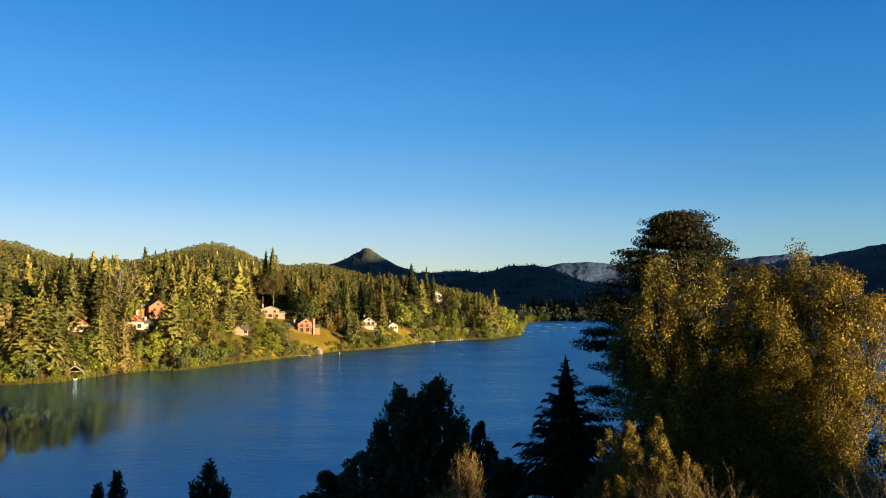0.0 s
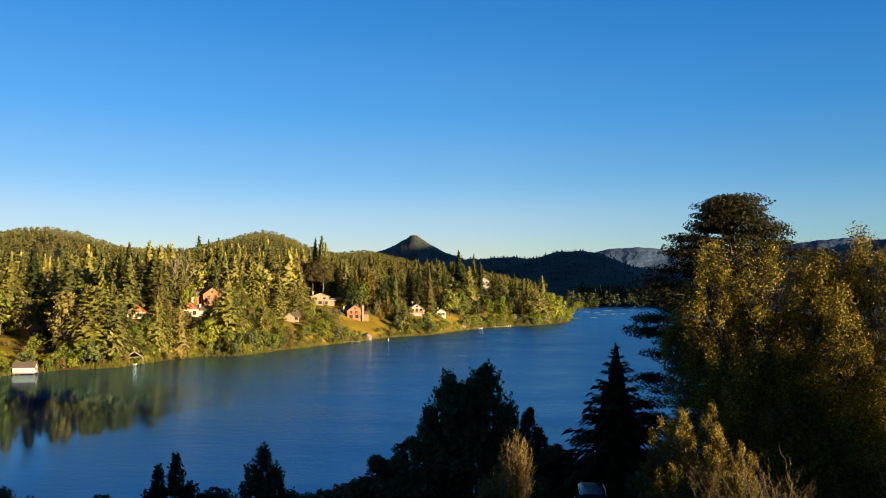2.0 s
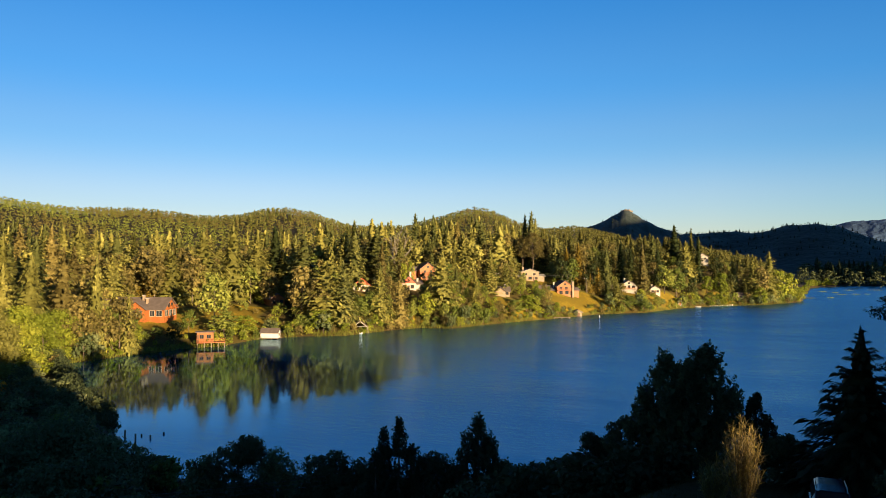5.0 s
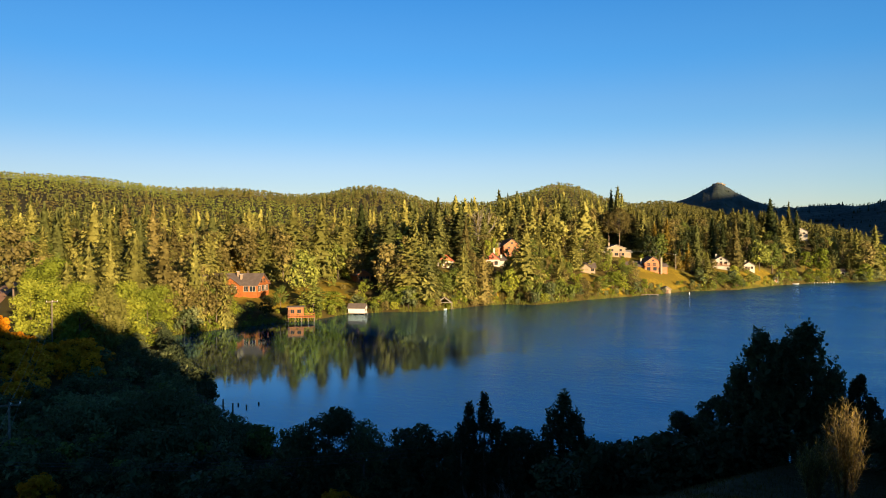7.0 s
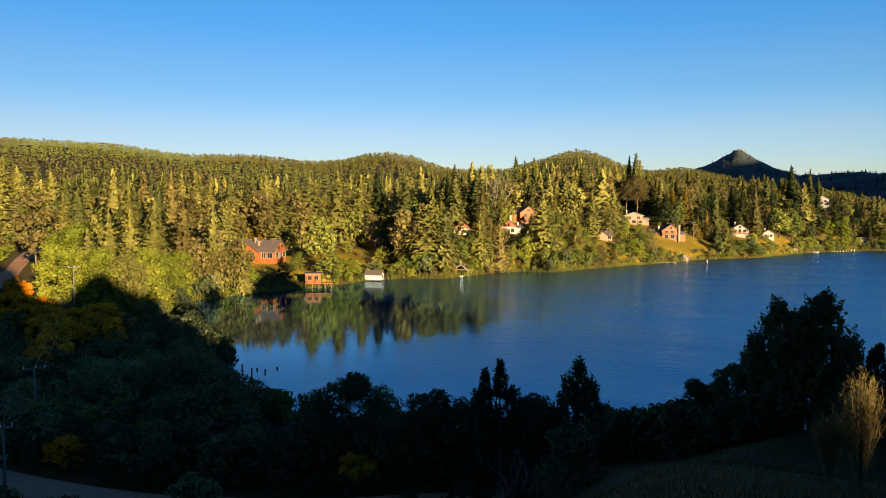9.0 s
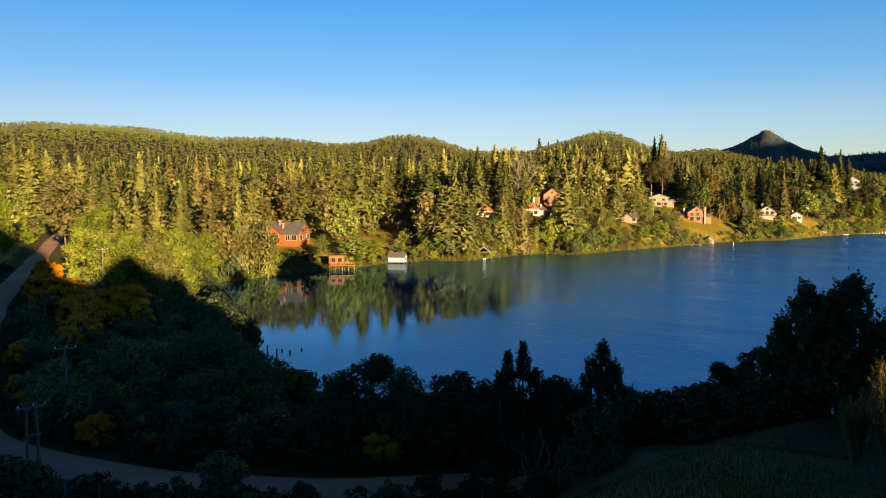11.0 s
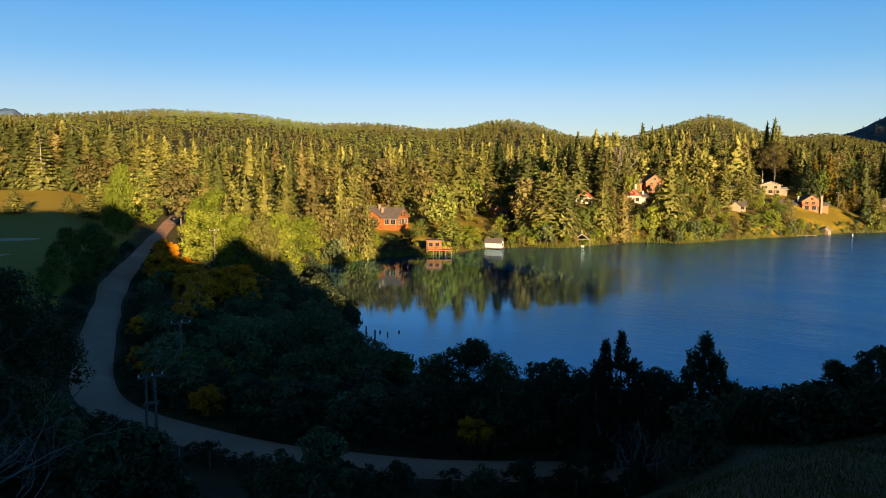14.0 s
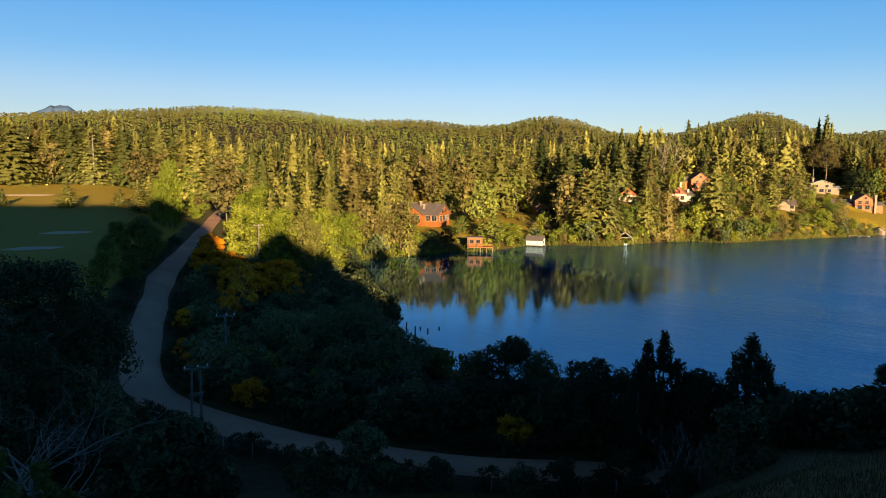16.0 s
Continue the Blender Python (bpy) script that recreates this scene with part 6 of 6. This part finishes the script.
open_boathouse()
rowing_boat(0.9, 456, 70, 1.0, "white boat moored at the lawn's edge")


def post_at(name, az, d, z0, z1, rad, mat, label, group=""):
    x, y = at(az, d)
    v, f = tube([(0, 0, z0), (0, 0, (z0 + z1) / 2), (0, 0, z1)], [rad, rad * 0.96, rad * 0.9], 8)
    n = len(v)
    f = [tuple(q) for q in f] + [(n - 8, n - 7, n - 6, n - 5), (n - 8, n - 5, n - 4, n - 1), (n - 4, n - 3, n - 2, n - 1)]
    t = part(name, mesh(name, v, f), mat)
    t.matrix_basis = pose(x, y, 0, rng.uniform(-3, 3), rng.uniform(-3, 3), 0)
    return tagged(t, label, "post", group)


for az, d, z in ((44.3, 112, 0.55), (43.5, 112, 1.0), (42.8, 109, 1.0), (42.4, 112, 0.3), (41.8, 110, 0.45), (40.9, 112, 0.3)):
    post_at("mooring_post", az, d, -2, z, 0.13, M_TYRE if z < 0.4 else M_POST, "dark old mooring post standing in the bay", "old posts in the bay")
for i in range(13):
    post_at("jetty_post", 0.5 - i * 0.17, 466 + i * 1.3, -2, 0.6 if i < 11 else 1.2, 0.17, M_WHITEPOST, "white jetty post standing in a row", "row of white jetty posts")
post_at("marker_post", 8.0, 352, -2, 1.1, 0.16, M_WHITEPOST, "white marker post off the lawn")
x, y = at(10.7, 340)
t = tagged(new("jetty"), "low wooden jetty at the lawn", "jetty")
part("deck", boxes((-5, 3, -0.9, 0.9, 0.45, 0.6)), M_POST, t)
stilts(t, [(a0, b0) for a0 in (-4.6, -1, 2.6) for b0 in (-0.7, 0.7)], 0.45)
t.matrix_basis = pose(x, y, 0, 0, 0, 25)


# ---- road, fence, poles ----
def smooth_line(pts, n=10):
    out = []
    for i in range(len(pts) - 1):
        p0, p1, p2, p3 = (Vector(pts[max(0, min(len(pts) - 1, k))]) for k in (i - 1, i, i + 1, i + 2))
        for k in range(n):
            u = k / n
            out.append(0.5 * ((2 * p1) + (p2 - p0) * u + (2 * p0 - 5 * p1 + 4 * p2 - p3) * u * u + (3 * p1 - p0 - 3 * p2 + p3) * u ** 3))
    return out + [Vector(pts[-1])]


def make_road():
    line = smooth_line(ROAD, 14)
    v, f, cols = [], [], 7
    for i, p in enumerate(line):
        q = line[min(i + 1, len(line) - 1)] - line[max(i - 1, 0)]
        nrm = Vector((-q.y, q.x)).normalized()
        w = 2.05 + 0.35 * noise.noise((p.x * 0.08, p.y * 0.08, 0))
        for k in range(cols):
            u = 2 * k / (cols - 1) - 1
            c = p + nrm * u * w
            v.append((c.x, c.y, ground_z(c.x, c.y) + 0.2 - 0.16 * abs(u) ** 3 - 0.04 * math.cos(u * 6)))
    idx = np.arange(len(line) * cols).reshape(len(line), cols)
    f = np.stack([idx[:-1, :-1], idx[1:, :-1], idx[1:, 1:], idx[:-1, 1:]], -1).reshape(-1, 4)
    tagged(part("road", smooth(mesh("road", v, f)), M_ROAD), "pale gravel road that bends round the bay", "road", kind="structure")
    return line


ROAD_LINE = make_road()
verge = []
for p0, p1 in zip(ROAD_LINE, ROAD_LINE[1:]):
    if 48 < p0.length < 190:
        nrm = Vector((p0.y - p1.y, p1.x - p0.x)).normalized()
        for k in range(int((p1 - p0).length * 1.5) + 1):
            c = p0.lerp(p1, rn.random()) + nrm * float(rn.choice((-1, 1)) * rn.uniform(2.7, 5.0))
            verge.append((c.x, c.y, ground_z(c.x, c.y) - 0.15))
forest("verge_brush", "low dark brush along the gravel road", verge, BRUSH, M_EVERGREEN, rn, 0.22, 0.48)


def wire(name, a0, b0, sag, label, rad=0.012):
    pts = [tuple(Vector(a0).lerp(Vector(b0), k / 10) - Vector((0, 0, sag * 4 * (k / 10) * (1 - k / 10)))) for k in range(11)]
    v, f = tube(pts, [rad] * 11, 4)
    return tagged(part(name, mesh(name, v, f), M_WIRE), label, "cable")


def utility_pole(az, d, h, turn, double, label):
    x, y = at(az, d)
    z = ground_z(x, y)
    t = tagged(new("utility_pole"), label, "utility pole", "power line poles")
    for sx in ((-0.3, 0.3) if double else (0,)):
        v, f = tube([(sx * 1.3, 0, -0.5), (sx, 0, h)], [0.13, 0.09], 8)
        part("pole", mesh("pole", v, f), M_POST, t)
    part("crossarm", boxes((-0.95, 0.95, -0.2, -0.11, h - 0.35, h - 0.2)), M_POST, t)
    if double:
        part("brace", boxes((-0.55, 0.55, -0.2, -0.11, h - 2.3, h - 2.15)), M_POST, t)
        part("brace", boxes((-0.55, 0.55, 0.11, 0.2, h - 2.6, h - 2.45)), M_POST, t)
    for sx in (-0.85, 0.12, 0.85):
        v, f = tube([(sx, -0.15, h - 0.2), (sx, -0.15, h - 0.08), (sx, -0.15, h - 0.02)], [0.05, 0.07, 0.03], 6)
        part("insulator", mesh("insulator", v, f), M_WHITEPOST, t)
    t.matrix_basis = pose(x, y, z, 0, 0, turn)
    return [tuple(t.matrix_basis @ Vector((sx, -0.15, h))) for sx in (-0.85, 0.12, 0.85)]


pa = utility_pole(59.6, 58, 6.5, 75, True, "double wooden utility pole at the road's bend")
pb = utility_pole(57.4, 77, 6.6, 60, False, "wooden utility pole among the gorse")
pc = utility_pole(54.9, 148, 9.4, 60, False, "wooden utility pole between sunlit trees")
pd = utility_pole(54.5, 228, 8.0, 60, False, "wooden utility pole near a yellow hut")
for l0, l1 in ((pa, pb), (pb, pc), (pc, pd)):
    for a0, b0 in zip(l0, l1):
        wire("power_cable", a0, b0, 0.9, "thin dark cable of the power line")
for a0, (az, dz) in zip(pa, ((24, 0), (24, 0.35), (24, 0.7))):
    x, y = at(az, 56)
    wire("power_cable", a0, (x, y, 8.2 + dz), 0.8, "thin dark cable of the power line")
garden = [utility_pole(az, d, h, az, False, "wooden utility pole in the gardens") for az, d, h in ((21.0, 372, 6.5), (19.3, 366, 6.5), (18.2, 362, 7.0), (15.9, 360, 6.5), (13.0, 372, 7.0), (10.4, 392, 8.0), (9.0, 396, 8.0))]
for l0, l1 in zip(garden, garden[1:]):
    wire("power_cable", l0[1], l1[1], 0.6, "thin dark cable over the gardens", 0.03)
post_at("utility_pole", 24, 56, 3.0, 9.2, 0.12, M_POST, "wooden utility pole between dark trees")


def make_fence():
    side = []
    for i in range(len(ROAD_LINE) - 1):
        p, q = ROAD_LINE[i], ROAD_LINE[i + 1] - ROAD_LINE[i]
        nrm = Vector((-q.y, q.x)).normalized()
        c = p + nrm * 4.2
        if c.length > p.length:
            c = p - nrm * 4.2
        if -62 < c.x < -12:
            side.append(c)
    run, posts = 0.0, []
    t = tagged(new("fence"), "low post and wire fence along the road", "fence")
    for i, c in enumerate(side):
        if i:
            run += (c - side[i - 1]).length
        if i == 0 or run > 2.3:
            run = 0.0
            z = ground_z(c.x, c.y)
            posts.append((c.x, c.y, z))
            v, f = tube([(c.x, c.y, z - 0.3), (c.x, c.y, z + 1.15)], [0.06, 0.055], 6)
            part("post", mesh("post", v, f), M_DEAD, t)
    for hz in (0.45, 0.75, 1.05):
        v, f = tube([(px, py, pz + hz) for px, py, pz in posts], [0.008] * len(posts), 3)
        part("wire", mesh("wire", v, f), M_WIRE, t)


make_fence()


# ---- golf course ----
def patch(name, az, d, ra, rd, mat, label, category, lift=0.14, seed=0):
    """A rounded patch that lies on the ground; ra across the view, rd along it, in metres."""
    cx, cy = at(az, d)
    ux, uy = math.cos(radians(az)), math.sin(radians(az))
    v = [(cx, cy, ground_z(cx, cy) + lift)]
    for ring in (0.4, 0.75, 1.0):
        for k in range(40):
            w = 2 * math.pi * k / 40
            q = ring * (1 + 0.28 * noise.noise((math.cos(w) * 1.3, math.sin(w) * 1.3, seed)))
            a0, b0 = ra * q * math.cos(w), rd * q * math.sin(w)
            px, py = cx + a0 * ux - b0 * uy, cy + a0 * uy + b0 * ux
            v.append((px, py, ground_z(px, py) + (lift if ring < 1 else 0.02)))
    f = []
    for k in range(40):
        j = (k + 1) % 40
        f.append((0, 1 + k, 1 + j, 0))
        for g in (0, 1):
            f.append((1 + g * 40 + k, 1 + g * 40 + 40 + k, 1 + g * 40 + 40 + j, 1 + g * 40 + j))
    bm = bmesh.new()
    vs = [bm.verts.new(q) for q in v]
    for q in f:
        bm.faces.new([vs[i] for i in dict.fromkeys(q)])
    bmesh.ops.recalc_face_normals(bm, faces=bm.faces)
    return tagged(part(name, bm, mat), label, category, kind="structure")


patch("bunker", 67.9, 187, 5.6, 3.0, M_SAND, "pale sand bunker on the golf course", "bunker", seed=1)
patch("bunker", 70.1, 161, 5.2, 2.4, M_SAND, "pale sand bunker on the golf course", "bunker", seed=2)
patch("bunker", 70.3, 296, 9, 4, M_SAND, "pale sand bunker on the sunlit green", "bunker", seed=3)
patch("bare_earth", 62.0, 268, 9, 8, M_ROAD, "bare gravelly bank beside the road", "ground", lift=0.2, seed=5)
x, y = at(69.2, 318)
t = tagged(new("golf_flag"), "small yellow flag on the golf green", "flag")
v, f = tube([(0, 0, 0), (0, 0, 2.2)], [0.02, 0.015], 5)
part("pole", mesh("pole", v, f), M_WHITEPOST, t)
part("cloth", boxes((0.02, 0.6, -0.01, 0.01, 1.75, 2.2)), material("yellow_cloth", (0.7, 0.5, 0.05)), t)
t.matrix_basis = pose(x, y, ground_z(x, y), 0, 0, 69)
for az, d, h in ((66.2, 345, 23), (72.0, 352, 14)):
    x, y = at(az, d)
    t = tagged(new("dead_tree"), "tall bare bleached tree trunk at the forest edge", "tree")
    out = [tube([(0, 0, -0.5), (0.2, 0, h * 0.4), (0, 0.1, h * 0.75), (0.2, 0, h)], [0.42, 0.3, 0.16, 0.04], 7)]
    for k in range(14):
        z0, w = h * rn.uniform(0.35, 0.95), rn.uniform(0, 6.28)
        l = rn.uniform(1.2, 3.0)
        out.append(tube([(0, 0, z0), (math.cos(w) * l, math.sin(w) * l, z0 - 0.2 * l)], [0.09, 0.02], 4))
    part("trunk", mesh("trunk", *join(out)), M_DEAD, t)
    t.matrix_basis = pose(x, y, ground_z(x, y))


# ---- parked cars ----
def car(az, d, turn, label, tall=1.75):
    x, y = at(az, d)
    z = ground_z(x, y)
    t = tagged(new("car"), label, "car")

    def hull(sections):
        """A closed skin through cross sections (y, half width low, half width high, z low, z high)."""
        bm, rings = bmesh.new(), []
        for yy, w0, w1, z0, z1 in sections:
            rings.append([bm.verts.new(q) for q in ((-w0, yy, z0), (w0, yy, z0), (w0 * 1.02, yy, z0 + (z1 - z0) * 0.55), (w1, yy, z1 - 0.06), (w1 * 0.85, yy, z1), (-w1 * 0.85, yy, z1), (-w1, yy, z1 - 0.06), (-w0 * 1.02, yy, z0 + (z1 - z0) * 0.55))])
        for r1, r2 in zip(rings, rings[1:]):
            for k in range(8):
                bm.faces.new((r1[k], r1[(k + 1) % 8], r2[(k + 1) % 8], r2[k]))
        bm.faces.new(rings[0][::-1]), bm.faces.new(rings[-1])
        bmesh.ops.recalc_face_normals(bm, faces=bm.faces)
        return bm

    body = hull([(-2.2, 0.78, 0.70, 0.42, 0.80), (-2.05, 0.88, 0.82, 0.32, 0.98), (-1.1, 0.90, 0.84, 0.28, 1.06), (0.4, 0.90, 0.86, 0.28, 1.08), (1.9, 0.90, 0.86, 0.3, 1.08), (2.2, 0.84, 0.80, 0.4, 0.95)])
    cab = hull([(-1.15, 0.80, 0.74, 1.04, 1.10), (-0.45, 0.80, 0.66, 1.04, tall - 0.05), (0.4, 0.80, 0.66, 1.04, tall), (1.6, 0.80, 0.66, 1.04, tall - 0.03), (2.1, 0.78, 0.70, 1.04, 1.12)])
    b = part("body", body, M_CAR, t)
    c = part("cabin", cab, M_GLASS, t)
    part("roof", hull([(-0.5, 0.60, 0.58, tall - 0.07, tall - 0.01), (0.4, 0.64, 0.60, tall - 0.03, tall + 0.04), (1.65, 0.60, 0.58, tall - 0.06, tall + 0.01)]), M_CAR, t)
    for sx in (-1, 1):
        part("headlight", boxes((sx * 0.62 - 0.16, sx * 0.62 + 0.16, -2.2, -2.09, 0.68, 0.84)), M_LAMP, b)
        part("tail_light", boxes((sx * 0.72 - 0.1, sx * 0.72 + 0.1, 2.12, 2.22, 0.7, 0.95)), M_ROOF_RED, b)
        part("mirror", boxes((sx * 1.0 - 0.11, sx * 1.0 + 0.11, -0.75, -0.6, 1.08, 1.24)), M_CAR, b)
        v, f = tube([(sx * 0.66, -0.5, tall - 0.03), (sx * 0.70, -1.1, 1.08)], [0.04, 0.04], 4)
        part("pillar", mesh("pillar", v, f), M_CAR, c)
        for yy in (-1.4, 1.35):
            v, f = tube([(sx * 0.70, yy, 0.33), (sx * 0.92, yy, 0.33)], [0.33, 0.33], 16)
            n = len(v)
            bm = bmesh.new()
            vs = [bm.verts.new(q) for q in v]
            for q in f:
                bm.faces.new([vs[i] for i in q])
            bm.faces.new(vs[:16]), bm.faces.new(vs[16:])
            bmesh.ops.recalc_face_normals(bm, faces=bm.faces)
            wh = part("wheel", bm, M_TYRE, t)
            part("rim", boxes((sx * 0.925 - 0.01, sx * 0.925 + 0.01, yy - 0.15, yy + 0.15, 0.18, 0.48)), M_METAL, wh)
    part("grille", boxes((-0.42, 0.42, -2.215, -2.19, 0.6, 0.76)), M_METAL, b)
    t.matrix_basis = pose(x, y, z, 0, 0, az + turn)


car(-7.5, 37.5, 3, "dark blue van parked under the trees", 1.85)
car(-11.6, 38.5, 150, "dark car parked under the trees", 1.7)


# ---- grass, reeds ----
def blades(name, label, cat, spots, h, w, mat, r):
    """Blades or stalks as slim bent triangles."""
    c = np.array(spots)
    n = len(c)
    a = r.uniform(0, 6.28, n)
    hh = h * r.uniform(0.5, 1.25, n)
    t = np.stack([np.cos(a), np.sin(a), np.zeros(n)], 1) * w
    bend = r.normal(size=(n, 3)) * (0.25 * h) * (1, 1, 0)
    top = c + bend + np.stack([np.zeros(n), np.zeros(n), hh], 1)
    v = np.stack([c - t, c + t, (c + top) / 2 + t * 0.6 - bend * 0.15, top], 1).reshape(-1, 3)
    return tagged(part(name, mesh(name, v, np.arange(4 * n).reshape(-1, 4)), mat), label, cat, kind="stuff")


g = []
while len(g) < 110000:
    az, d = rn.uniform(-32, 80), 6 + 46 * rn.random() ** 0.8
    x, y = at(az, d)
    if not near_road(x, y, 3.4):
        g.append((x, y, ground_z(x, y) - 0.03))
blades("grass", "dry rough grass on the slope", "grass", g, 0.22, 0.012, M_GRASS, rn)
g = []
for k in range(9000):
    az = rn.uniform(-6, 48)
    d = float(np.interp(az, SHORE_AZ, SHORE_D)) + rn.normal() * 1.2 + 0.6
    if noise.noise((az * 0.6, 1, 2)) + 0.15 * rn.random() > -0.05:
        x, y = at(az, d)
        g.append((x, y, max(ground_z(x, y), -0.1) - 0.1))
blades("reeds", "yellow green reeds along the shore", "reeds", g, 1.15, 0.07, M_REED, rn)
g = []
for az, d, ra, rd in ((-8.6, 720, 5, 4), (-9.4, 735, 3, 3), (-10.1, 742, 2.5, 2), (-7.4, 800, 4, 6), (-9.0, 860, 5, 8), (-10.6, 880, 6, 6), (-8.2, 770, 3, 3), (-6.6, 625, 3, 2.5), (-7.9, 640, 2.5, 2), (-11.5, 800, 3, 3)):
    for k in range(190):
        w0, q0 = rn.uniform(0, 6.28), rn.random() ** 0.7
        q0 *= 0.6 + 0.8 * (0.5 + noise.noise((math.cos(w0) * 2, math.sin(w0) * 2, az)))
        a0, b0 = ra * q0 * math.cos(w0), rd * q0 * math.sin(w0)
        x, y = at(az, d)
        g.append((x + a0, y + b0, -0.1))
blades("reed_beds", "pale reed beds in the far shallows", "reeds", g, 0.7, 0.11, M_REED, rn)
for t in FIRS + BROAD + SHRUBS + GRAND:
    drop_proto(t)
